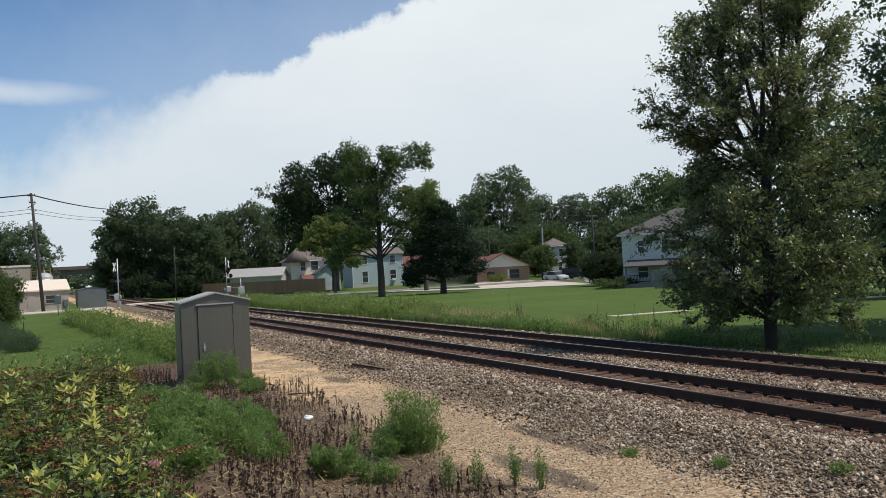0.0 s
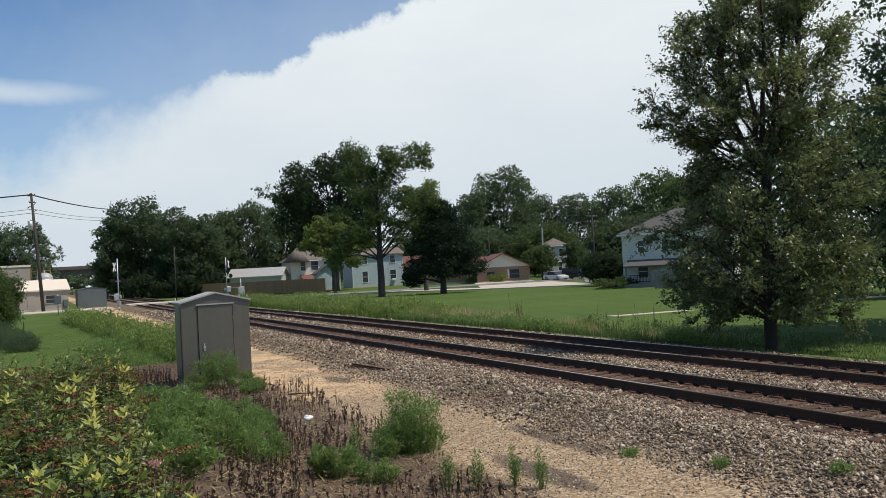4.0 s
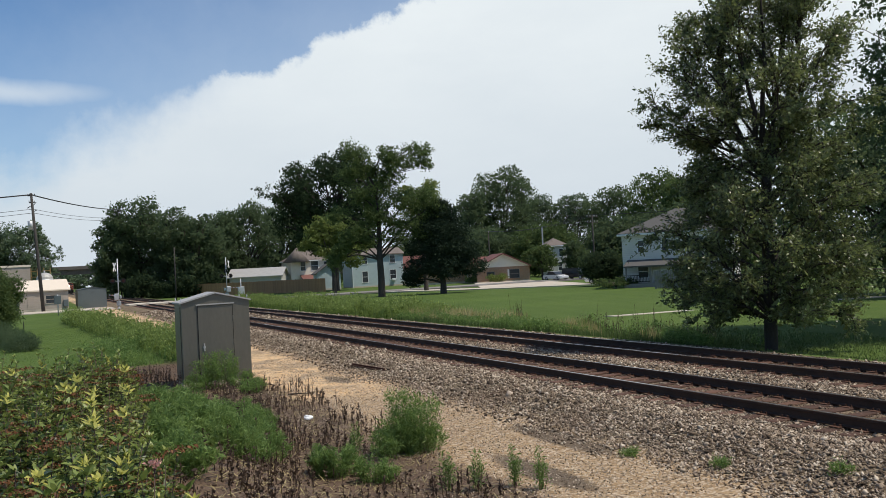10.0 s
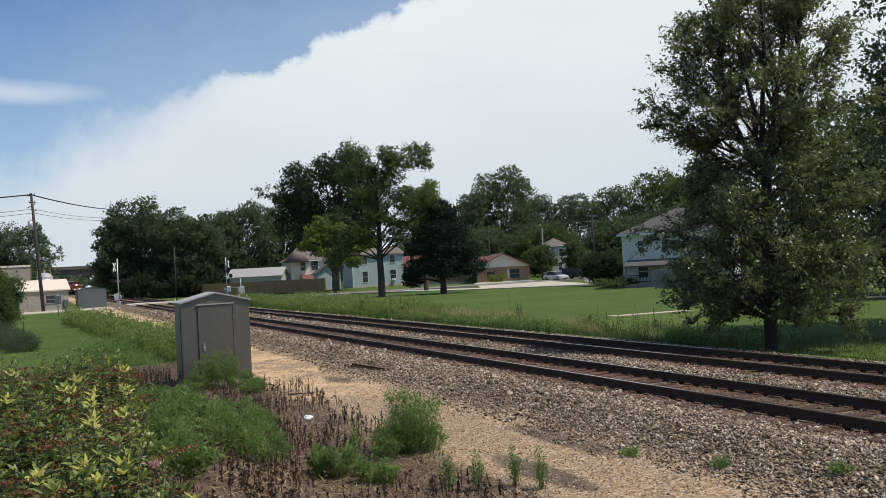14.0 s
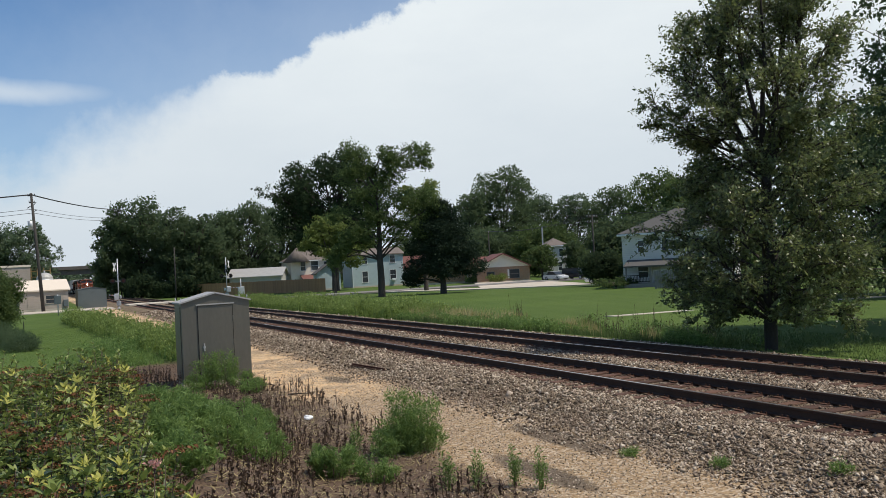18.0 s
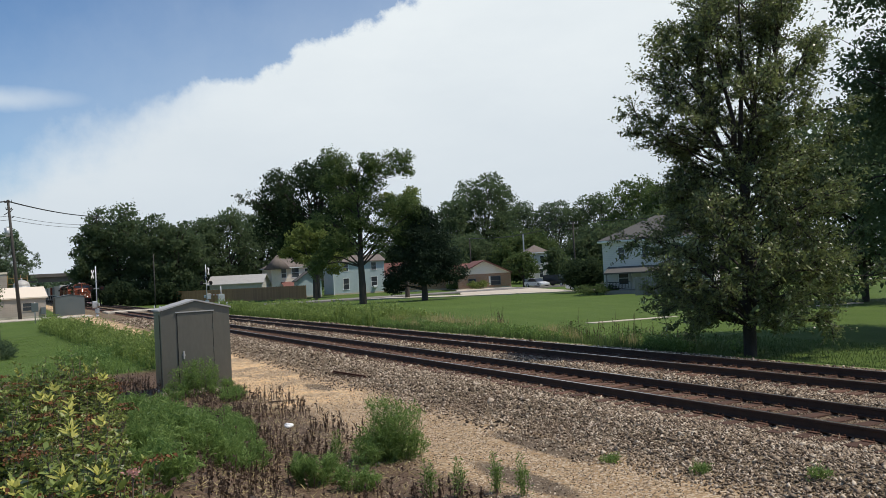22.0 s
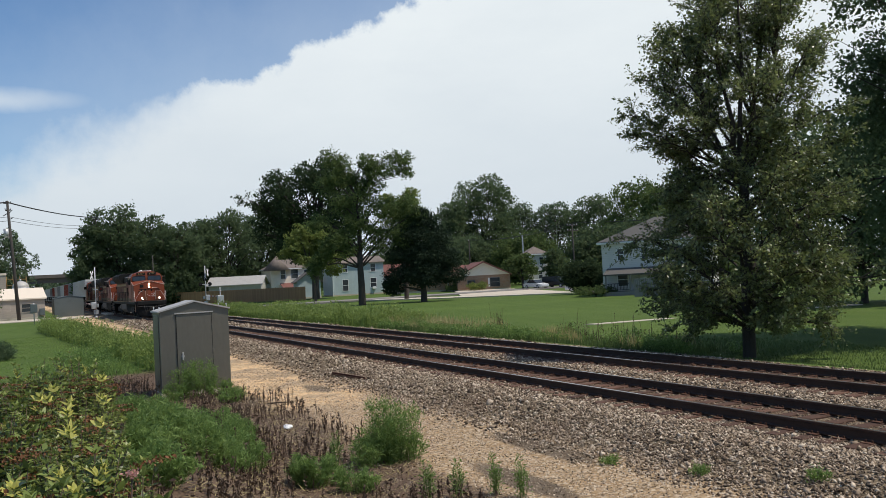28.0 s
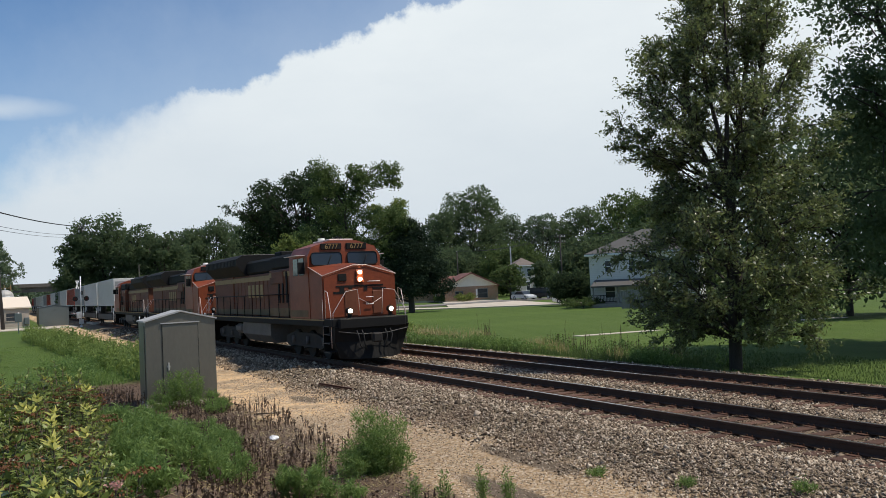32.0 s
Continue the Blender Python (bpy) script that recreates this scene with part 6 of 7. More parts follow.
    # the railway's emblem on the nose, as plain dark bars
    part("emblem", boxes((-1.2, -1.185, -0.95, 0.95, 2.72, 2.78), (-1.2, -1.185, -1.05, -0.2, 2.48, 2.56), (-1.2, -1.185, -0.8, -0.62, 2.56, 2.72), (-1.2, -1.185, -0.45, -0.30, 2.56, 2.72), (-1.2, -1.185, 0.15, 0.30, 2.56, 2.72), (-1.2, -1.185, 0.5, 1.05, 2.60, 2.66)), M["black"], nose, "dark worn emblem bars")
    part("grab_iron", bars(((-1.13, 0.3, 2.9), (-1.13, 0.8, 2.9)), ((-1.13, 0.2, 2.32), (-1.13, 0.5, 2.32)), ((-1.13, 0.2, 2.05), (-1.13, 0.5, 2.05)), r=0.014), M["white_paint"], nose)
    for y in (-0.8, 0.8):
        bm = bmesh.new()
        disc(bm, (-0.30, y, 1.86), 0.12, 0.20, "x", 16)
        d = part("ditch_light", bm, M["black"], c)
        bm = bmesh.new()
        disc(bm, (-0.19, y, 1.86), 0.072, 0.03, "x", 16)
        part("lens", bm, M["headlight"], d, "lit lens")
        part("bracket", boxes((-0.36, -0.24, y - 0.06, y + 0.06, 1.56, 1.76)), M["black"], d)
    # cab
    bm = bmesh.new()
    prism(bm, [(-1.50, 1.58), (1.50, 1.58), (1.50, 3.95), (1.30, 4.32), (0.55, 4.55), (-0.55, 4.55), (-1.30, 4.32), (-1.50, 3.95)], -5.0, -2.6, "x")
    for v in bm.verts:
        if v.co.x > -3 and v.co.z > 3.5:
            v.co.x -= (v.co.z - 3.5) * 0.16
    cab = part("cab", bm, M["orange"], c)
    part("roof_panel", boxes((-4.9, -2.95, -0.5, 0.5, 4.55, 4.63), bevel=0.03), M["visor"], cab, "pale sun-bleached roof panel")
    for s in (-1, 1):
        y0, y1 = sorted((s * 0.12, s * 1.36))
        rim = rounded(y0, y1, 3.60, 4.09, 0.13)
        bm = bmesh.new()
        prism(bm, rim, -2.62, -2.585, "x")
        for v in bm.verts:
            v.co.x -= max(0.0, v.co.z - 3.5) * 0.16
        w = part("windshield", bm, M["cab_glass"], cab, "blue-grey windshield pane")
        ring = [(-2.58 - (z - 3.5) * 0.16, y, z) for y, z in rim]
        part("wind_frame", bars(ring + ring[:1], r=0.02, sides=5), M["black"], w)
        part("wiper", bars(((-2.55, (y0 + y1) / 2, 3.6), (-2.62, (y0 + y1) / 2 + 0.2, 3.98)), r=0.012, sides=4), M["black"], w)
        yy = s * 0.52
        nb = part("number_board", boxes((-2.80, -2.66, yy - 0.42, yy + 0.42, 4.20, 4.44), bevel=0.015), M["black"], cab, "black number board")
        if number:
            lettering(number, 0.27, Matrix.Translation((-2.655, yy, 4.315)) @ pose(0, 0, 0, 90, 0, 90), "cream", nb)
        part("side_window", boxes((-3.75, -3.15, min(s * 1.49, s * 1.515), max(s * 1.49, s * 1.515), 3.25, 3.92), (-4.45, -3.85, min(s * 1.49, s * 1.515), max(s * 1.49, s * 1.515), 3.25, 3.92), bevel=0.006), M["cab_glass"], cab, "dark cab side window")
        part("sun_visor", boxes((-4.55, -3.05, min(s * 1.48, s * 1.85), max(s * 1.48, s * 1.85), 4.00, 4.03)), M["visor"], cab, "pale fold-out sun visor")
        part("mirror", boxes((-3.02, -2.98, min(s * 1.52, s * 1.80), max(s * 1.52, s * 1.80), 3.30, 3.75), bevel=0.01), M["black"], cab)
        part("cab_door", boxes((-4.98, -4.94, min(s * 0.9, s * 1.45), max(s * 0.9, s * 1.45), 1.62, 3.6)), M["orange_soot_shade"], cab)
    part("horn", bars(((-3.9, 0.0, 4.66), (-3.3, 0.0, 4.72)), ((-3.9, 0.15, 4.66), (-3.35, 0.15, 4.70)), r=0.045), M["black"], cab)
    bm = bmesh.new()
    disc(bm, (-4.4, -0.3, 4.68), 0.14, 0.12, "z", 12)
    part("antenna_dome", bm, M["white_paint"], cab)
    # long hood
    hood = part("electrical_cabinet", boxes((-8.4, -5.0, -1.36, 1.36, 1.58, 3.62), bevel=0.04), M["orange_soot_shade"], c)
    part("cabinet_top", boxes((-8.4, -5.0, -1.30, 1.30, 3.62, 4.22), bevel=0.10), M["black"], c, "sooty black hood top")
    part("engine_hood", boxes((-16.2, -8.4, -1.00, 1.00, 1.58, 3.55), bevel=0.03), M["orange_soot_shade"], c)
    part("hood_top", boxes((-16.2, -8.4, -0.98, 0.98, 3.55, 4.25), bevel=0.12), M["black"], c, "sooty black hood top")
    part("radiator_body", boxes((-20.4, -16.2, -1.05, 1.05, 1.58, 3.75), bevel=0.03), M["orange_soot_shade"], c)
    bm = bmesh.new()
    prism(bm, [(-1.05, 3.55), (1.05, 3.55), (1.50, 4.05), (1.50, 4.38), (1.20, 4.56), (-1.20, 4.56), (-1.50, 4.38), (-1.50, 4.05)], -20.6, -13.6, "x")
    wing = part("radiator_wing", bm, M["black"], c, "flared black radiator housing")
    part("radiator_grille", boxes(*[(-20.4 + 0.32 * k, -20.2 + 0.32 * k, -1.515, -1.49, 4.08, 4.36) for k in range(20)]), M["under"], wing)
    # grey plate that puts the light on the wing's top into colour
    part("wing_top", boxes((-20.5, -13.7, -1.15, 1.15, 4.56, 4.60), bevel=0.02), M["tank"], wing)
    part("exhaust_stack", boxes((-10.9, -9.9, -0.35, 0.35, 4.2, 4.55), bevel=0.05), M["black"], c)
    part("blower_duct", boxes((-7.9, -6.2, -1.42, -0.9, 3.0, 3.55), (-7.9, -6.2, 0.9, 1.42, 3.0, 3.55), bevel=0.04), M["orange_soot_shade"], c)
    for s in (-1, 1):
        y = s * 1.012
        for k in range(11):
            x = -15.9 + 0.68 * k
            part("hood_door", boxes((x, x + 0.62, min(y, y + s * 0.025), max(y, y + s * 0.025), 1.75, 3.35), bevel=0.008), M["orange_soot_shade"], c)
        yc = s * 1.372
        part("louvre", boxes(*[(-5.9 - 0.55 * k, -5.72 - 0.55 * k, min(yc, yc + s * 0.03), max(yc, yc + s * 0.03), 2.2, 3.5) for k in range(3)]), M["black"], c, "black vertical louvre panels")
        # the worn company lettering on the hood, as plain cream blocks
        yl = s * 1.05
        part("side_lettering", boxes(*[(-13.2 + 0.72 * k, -13.2 + 0.72 * k + 0.46, min(yl, yl + s * 0.01), max(yl, yl + s * 0.01), 2.45, 3.05) for k in range(4)]), M["cream"], c, "faded cream lettering blocks")
        part("hood_stripe", boxes((-20.35, -8.45, min(yl, yl + s * 0.006), max(yl, yl + s * 0.006), 3.22, 3.44), (-8.35, -5.05, min(yc, yc + s * 0.006), max(yc, yc + s * 0.006), 3.30, 3.50)), M["cream"], c, "faded yellow stripe")
        part("lower_band", boxes((-20.35, -8.45, min(yl, yl + s * 0.006), max(yl, yl + s * 0.006), 1.64, 1.90), (-8.35, -5.05, min(yc, yc + s * 0.006), max(yc, yc + s * 0.006), 1.64, 1.98), (-4.95, -2.8, min(s * 1.502, s * 1.507), max(s * 1.502, s * 1.507), 1.64, 1.90)), M["dirty_cream"], c, "grimy yellow lower band")
        yr = s * 1.45
        xs = [-5.4 - 1.42 * k for k in range(11)]
        part("walkway_rail", bars(((xs[0], yr, 2.55), (xs[-1], yr, 2.55)), r=0.022), M["black"], c)
        for x in xs:
            part("stanchion", bars(((x, yr, 1.55), (x, yr, 2.56)), r=0.02, sides=5), M["black"], c)
        part("air_tank", boxes((-14.6, -13.4, min(s * 0.95, s * 1.4), max(s * 0.95, s * 1.4), 0.75, 1.2), bevel=0.12), M["tank"], c)
    bm = bmesh.new()
    prism(bm, [(-1.38, 0.75), (-1.10, 0.42), (1.10, 0.42), (1.38, 0.75), (1.38, 1.30), (-1.38, 1.30)], -13.2, -8.4, "x")
    part("fuel_tank", bm, M["tank"], c)
    truck(c, -4.55, (-1.85, 0.0, 1.85), 0.53)
    truck(c, -16.9, (-1.85, 0.0, 1.85), 0.53)
    return c


CAR = 17.6


def spine_car(label):
    """One unit of an articulated trailer car: sill, side sills, end platforms, running gear."""
    c = empty("spine_car", None, label, "freight car", "spine cars of the train")
    part("centre_sill", boxes((-CAR + 0.2, -0.2, -0.35, 0.35, 0.62, 1.18), bevel=0.02), M["under"], c)
    for s in (-1, 1):
        part("side_sill", boxes((-CAR + 1.6, -1.6, min(s * 1.2, s * 1.34), max(s * 1.2, s * 1.34), 0.62, 1.20), bevel=0.02), M["car_paint"], c)
    for x in (-1.7, -CAR + 1.7, -CAR / 2):
        part("cross_bearer", boxes((x - 0.25, x + 0.25, -1.3, 1.3, 0.85, 1.2), bevel=0.02), M["car_paint"], c)
    for s in (-1, 1):
        part("end_ladder", bars(((-1.0, s * 1.28, 0.6), (-1.0, s * 1.28, 1.9)), ((-1.4, s * 1.28, 0.6), (-1.4, s * 1.28, 1.9)), ((-1.0, s * 1.28, 1.5), (-1.4, s * 1.28, 1.5)), r=0.025, sides=4), M["white_paint"], c)
    truck(c, -CAR + 0.1, (-0.9, 0.9), 0.46)
    return c


def trailer(mat, label, l=16.0):
    """A box trailer carried by rail: ribbed body, doors, landing legs, bogie with double wheels."""
    c = empty("semi_trailer", None, label, "trailer", "trailers on the train")
    lo, hi = 0.95, 3.75
    part("body", boxes((-l, 0, -1.26, 1.26, lo, hi), bevel=0.03), M[mat], c)
    for s in (-1, 1):
        y = s * 1.262
        for k in range(26):
            x = -l + 0.3 + (l - 0.6) * k / 25
            part("rib", boxes((x - 0.02, x + 0.02, min(y, y + s * 0.02), max(y, y + s * 0.02), lo + 0.12, hi - 0.1)), M[mat], c)
        part("top_rail", boxes((-l, 0, min(y, y + s * 0.025), max(y, y + s * 0.025), hi - 0.1, hi + 0.01)), M["galv"], c)
        part("bottom_rail", boxes((-l, 0, min(y, y + s * 0.03), max(y, y + s * 0.03), lo - 0.05, lo + 0.12)), M["galv"], c)
        part("landing_leg", boxes((-3.2, -3.05, s * 0.8 - 0.07, s * 0.8 + 0.07, 0.0, lo), bevel=0.01), M["galv"], c)
        for x in (-l + 1.2, -l + 2.5):
            bm = bmesh.new()
            disc(bm, (x, s * 1.0, 0.5), 0.5, 0.5, "y", 18)
            w = part("wheel", bm, M["rubber"], c)
            bm = bmesh.new()
            disc(bm, (x, s * 1.26, 0.5), 0.26, 0.03, "y", 14)
            part("rim", bm, M["galv"], w)
        part("door", boxes((-l - 0.03, -l, min(s * 0.02, s * 1.22), max(s * 0.02, s * 1.22), lo + 0.05, hi - 0.08), bevel=0.01), M[mat], c)
    part("mud_flap", boxes((-l + 0.35, -l + 0.38, -1.2, -0.6, 0.2, lo), (-l + 0.35, -l + 0.38, 0.6, 1.2, 0.2, lo)), M["rubber"], c)
    part("nose_panel", boxes((0, 0.03, -1.1, 1.1, lo + 0.3, hi - 0.3), bevel=0.01), M["container_grey"], c)
    return c


loco_lead = locomotive("orange six-axle freight locomotive with lit headlights", "6777")
loco_second = locomotive("orange six-axle freight locomotive coupled behind the leader")
for o in loco_second.children_recursive:
    if o.name.split(".")[0] in ("headlight", "lens"):
        o.data.materials.clear()
        o.data.materials.append(M["galv"])
        o["label"] = "unlit lamp glass"
loco_third = copy_thing(loco_second, Matrix.Identity(4))
tagged(loco_third, "orange six-axle freight locomotive running hood first")
cars, loads = [], []
first = spine_car("black articulated spine car in the train")
shades = ("container", "container", "container_grey", "container_red", "container", "container_grey", "container", "container_red", "container_grey", "container")
names = {"container": "scuffed white box trailer", "container_grey": "dusty grey box trailer", "container_red": "rust-red box trailer"}
kinds = {}
for i in range(14):
    cars.append(first if i == 0 else copy_thing(first, Matrix.Identity(4)))
    k = shades[i % len(shades)]
    if k not in kinds:
        kinds[k] = trailer(k, names[k] + " riding a flat rail car")
        loads.append(kinds[k])
    else:
        loads.append(copy_thing(kinds[k], Matrix.Identity(4)))


# ---------------------------------------------------------------- planting, weeds and clutter
def stems(bm, rng, n, r0, h, spread, r=0.006):
    tips = []
    for k in range(n):
        a, q = rng.uniform(0, 6.28), r0 * math.sqrt(rng.uniform(0, 1))
        p0 = Vector((math.cos(a) * q, math.sin(a) * q, -0.05))
        hh = h * rng.uniform(0.7, 1.0) * (1 - 0.55 * (q / r0) ** 2)
        p2 = Vector((math.cos(a) * (q + spread * rng.uniform(0.4, 1)), math.sin(a) * (q + spread * rng.uniform(0.4, 1)), hh))
        p1 = p0.lerp(p2, 0.5) + Vector((0, 0, 0.08 * h))
        tube(bm, [p0, p1, p2], r, 4, r * 0.4)
        tips.append((p0, p1, p2))
    return tips


def along(rng, tips, per, jitter, lo=0.15):
    """Points and directions spread along bent stems."""
    pts, out = [], []
    for p0, p1, p2 in tips:
        for k in range(per):
            q = lo + (1 - lo) * rng.uniform(0, 1) ** 0.8
            p = p0.lerp(p1, q * 2) if q < 0.5 else p1.lerp(p2, q * 2 - 1)
            d = rng.normal(0, 1, 3)
            d[2] = abs(d[2]) * 0.5 + 0.2
            pts.append(np.array(p) + d * jitter * (1.15 - q * 0.5))
            out.append(d)
    return np.array(pts), np.array(out)


def leaf_blades(rng, pts, dirs, size, narrow):
    """Pointed ovate leaves of six corners that face the sky and arch down towards their tips."""
    k = len(pts)
    u = dirs / (np.linalg.norm(dirs, axis=1)[:, None] + 1e-9)
    w = np.cross(u, np.array([0, 0, 1.0]) + rng.normal(0, 0.35, (k, 3)))
    w /= np.linalg.norm(w, axis=1)[:, None] + 1e-9
    n = np.cross(w, u)
    s = size * rng.lognormal(0, 0.25, k)[:, None]
    u, w, n = u * s, w * s * narrow, n * s
    mid = pts - n * 0.03
    return np.stack([pts, mid + u * 0.35 + w * 0.5 + n * 0.06, mid + u * 0.72 + w * 0.32, pts + u - n * 0.16, mid + u * 0.72 - w * 0.32, mid + u * 0.35 - w * 0.5 + n * 0.06], 1)


def whorls(rng, tips, lo, nodes, per, rise):
    """Feet and directions of leaves set in whorls along bent stems."""
    pts, out = [], []
    for p0, p1, p2 in tips:
        for i in range(nodes):
            q = lo + (1 - lo) * (i + rng.uniform(0.2, 1.0)) / nodes
            p = p0.lerp(p1, q * 2) if q < 0.5 else p1.lerp(p2, min(1.0, q * 2 - 1))
            a0 = rng.uniform(0, 6.28)
            for k in range(per):
                a = a0 + 6.283 * k / per + rng.normal(0, 0.25)
                pts.append(p)
                out.append((math.cos(a), math.sin(a), rise * rng.uniform(0.3, 1.2) + (0.9 if i == nodes - 1 else 0.0)))
    return np.array(pts), np.array(out)


def flowering_shrub(seed, label, gold, heads, pink, h=0.98, n=40, mat="leaf_shrub", leaf=0.06):
    """A low mounded shrub: stems with whorls of leaves, golden tips, flat spent rusty flower heads."""
    rng = np.random.default_rng(seed)
    s = empty("flowering_shrub", None, label, "shrub", "flowering shrubs on the bank")
    bm = bmesh.new()
    tips = stems(bm, rng, n, 0.24, h, 0.26 * h)
    tagged(part("stem_mass", bm, M["dead_stem"], s), kind="stuff")
    pts, out = whorls(rng, tips, 0.25, 9, 5, 0.5)
    part("leaves", fast_mesh("leaves", leaf_blades(rng, pts, out, leaf, 0.42), 6, M[mat]), None, s)
    ends = [t for t in tips if t[2].z > 0.45 * h]
    rng.shuffle(ends)
    g = ends[:gold]
    if g:
        pts, out = whorls(rng, g, 0.9, 2, 5, 1.0)
        tagged(part("new_growth", fast_mesh("golden_tips", leaf_blades(rng, pts, out, 0.072, 0.38), 6, M["leaf_gold"]), None, s, "bright yellow new leaves"), kind="stuff")
    b = ends[gold:gold + heads]
    if b:
        pts = np.concatenate([np.array(t[2]) + np.array([0, 0, 0.03]) + rng.normal(0, 1, (80, 3)) * np.array([0.062, 0.062, 0.008]) for t in b])
        tagged(part("spent_bloom", fast_mesh("seed_heads", leaf_quads(rng, pts, 0.02, None, 0.5, 0.8), 4, M["seed_head"]), None, s, "spent rust-brown flower heads"), kind="stuff")
    q = ends[gold + heads:gold + heads + pink]
    if q:
        pts = np.concatenate([np.array(t[2]) + rng.normal(0, 1, (70, 3)) * np.array([0.035, 0.035, 0.012]) for t in q])
        tagged(part("blossom", fast_mesh("blossoms", leaf_quads(rng, pts, 0.02, None, 0.5, 0.9), 4, M["pink"]), None, s, "small pink blossoms"), kind="stuff")
    return s


shrubs = [flowering_shrub(101, "mounded shrub with golden tips and rusty seed heads", 2, 6, 0), flowering_shrub(102, "tall green shrub with rusty seed heads", 1, 6, 0, 1.05, 44), flowering_shrub(103, "mounded shrub with bright golden tips", 11, 6, 0, 0.98), flowering_shrub(104, "low dark green shrub with rusty seed heads", 0, 5, 0, 0.80, 36),
          flowering_shrub(105, "light green leafy shrub without flower heads", 1, 2, 0, 0.92, 44, "leaf_fresh", 0.048)]
rg = random.Random(8)
spots = []
for i in range(20):
    x = -3.95 - 0.52 * i
    lo, hi = -0.08 + 0.062 * x - 0.25, 0.34 - 0.048 * (x + 3.2) + (0.12 if x > -5 else 0.0)
    k = max(2, int((hi - lo) / 0.50) + 1)
    for j in range(k):
        if rg.random() < 0.2 and 0 < j < k - 1:
            continue
        spots.append((x + rg.uniform(-0.16, 0.16), hi - (hi - lo) * j / (k - 1) - rg.uniform(0.0, 0.14), j))
for i, (x, y, j) in enumerate(spots):
    m = pose(x, y, ground_z(x, y) - rg.uniform(0.0, 0.16), rg.uniform(-6, 6), rg.uniform(-6, 6), rg.uniform(0, 360))
    k = rg.choice((0, 2, 2, 0)) if x > -5.2 else rg.choice((4, 4, 4, 0, 1)) if j < 3 and x > -11 else rg.choice((1, 1, 3, 3, 4))
    if i < 5:
        shrubs[i].matrix_world = m
    else:
        copy_thing(shrubs[k], m)


def weed(seed, label, n, r0, h, spread, per, leaf, mat="leaf_weed", narrow=0.24, jitter=0.05):
    """A bushy weed of many upright stems set with narrow leaves."""
    rng = np.random.default_rng(seed)
    s = empty("weed", None, label, "weed", "weeds on the dirt")
    bm = bmesh.new()
    tips = stems(bm, rng, n, r0, h, spread, 0.005)
    tagged(part("stem_mass", bm, M["leaf_weed"], s), kind="stuff")
    pts, out = along(rng, tips, per, jitter, 0.05)
    out[:, 2] += 1.0
    part("leaves", fast_mesh("leaves", leaf_quads(rng, pts, leaf, out * 1.5, 0.2, narrow), 4, M[mat]), None, s)
    return s


big_weed = weed(201, "tall bushy green weed with an upright spire", 26, 0.26, 1.3, 0.30, 130, 0.07, narrow=0.15, jitter=0.07)
mid_weed = weed(202, "bushy fresh green weed", 30, 0.26, 0.58, 0.2, 78, 0.075, narrow=0.16)
low_weed = weed(203, "low spreading green weed", 30, 0.20, 0.40, 0.20, 70, 0.055)
used = {}


def plant(kind, x, y, turn, lean=0):
    m = pose(x, y, ground_z(x, y) - 0.01, lean, 0, turn)
    if kind.name not in used:
        used[kind.name] = 1
        kind.matrix_world = m
        return kind
    return copy_thing(kind, m)


sprout = weed(205, "thin upright green weed sprout", 7, 0.06, 0.62, 0.05, 60, 0.05)
for k, x, y in ((big_weed, -13.1, 5.4), (big_weed, -13.0, 5.6), (mid_weed, -12.3, 3.85), (mid_weed, -12.4, 3.9), (low_weed, -11.6, 4.25), (big_weed, -24.4, 4.15), (big_weed, -24.25, 4.6),
                (mid_weed, -24.2, 3.85), (mid_weed, -24.0, 5.0), (low_weed, -23.0, 5.15), (sprout, -10.3, 5.25), (sprout, -10.25, 5.75), (sprout, -9.9, 5.95), (sprout, -10.6, 4.9), (sprout, -13.4, 4.6), (low_weed, -22.6, 4.95), (mid_weed, -13.0, 5.1), (mid_weed, -13.15, 5.65), (sprout, -13.3, 5.3), (sprout, -13.5, 5.25)):
    plant(k, x, y, rg.uniform(0, 360))
MEADOW = ((-20.0, 2.2), (-19.0, 3.75), (-17.0, 3.85), (-14.6, 3.6), (-12.6, 2.85), (-10.2, 1.8), (-8.2, 1.12), (-8.8, 0.85), (-10.4, 1.3), (-16.8, 1.9))


def inside(x, y, ring):
    """Whether a point lies in a ring of corners."""
    hit = False
    for (xa, ya), (xb, yb) in zip(ring, ring[1:] + ring[:1]):
        if (ya > y) != (yb > y) and x < xa + (y - ya) / (yb - ya) * (xb - xa):
            hit = not hit
    return hit


set_out = 0
while set_out < 130:
    x, y = rg.uniform(-20.0, -8.2), rg.uniform(0.8, 3.9)
    if inside(x, y, MEADOW):
        plant(rg.choice((mid_weed, mid_weed, low_weed) if x < -11 else (low_weed, low_weed, sprout)), x, y, rg.uniform(0, 360), rg.uniform(-8, 8))
        set_out += 1
tuft = weed(204, "small green tuft in the ballast", 16, 0.07, 0.17, 0.08, 26, 0.05)
for x, y in ((-10.75, 8.11), (-9.24, 8.51), (-7.74, 9.11)):
    plant(tuft, x, y, rg.uniform(0, 360))


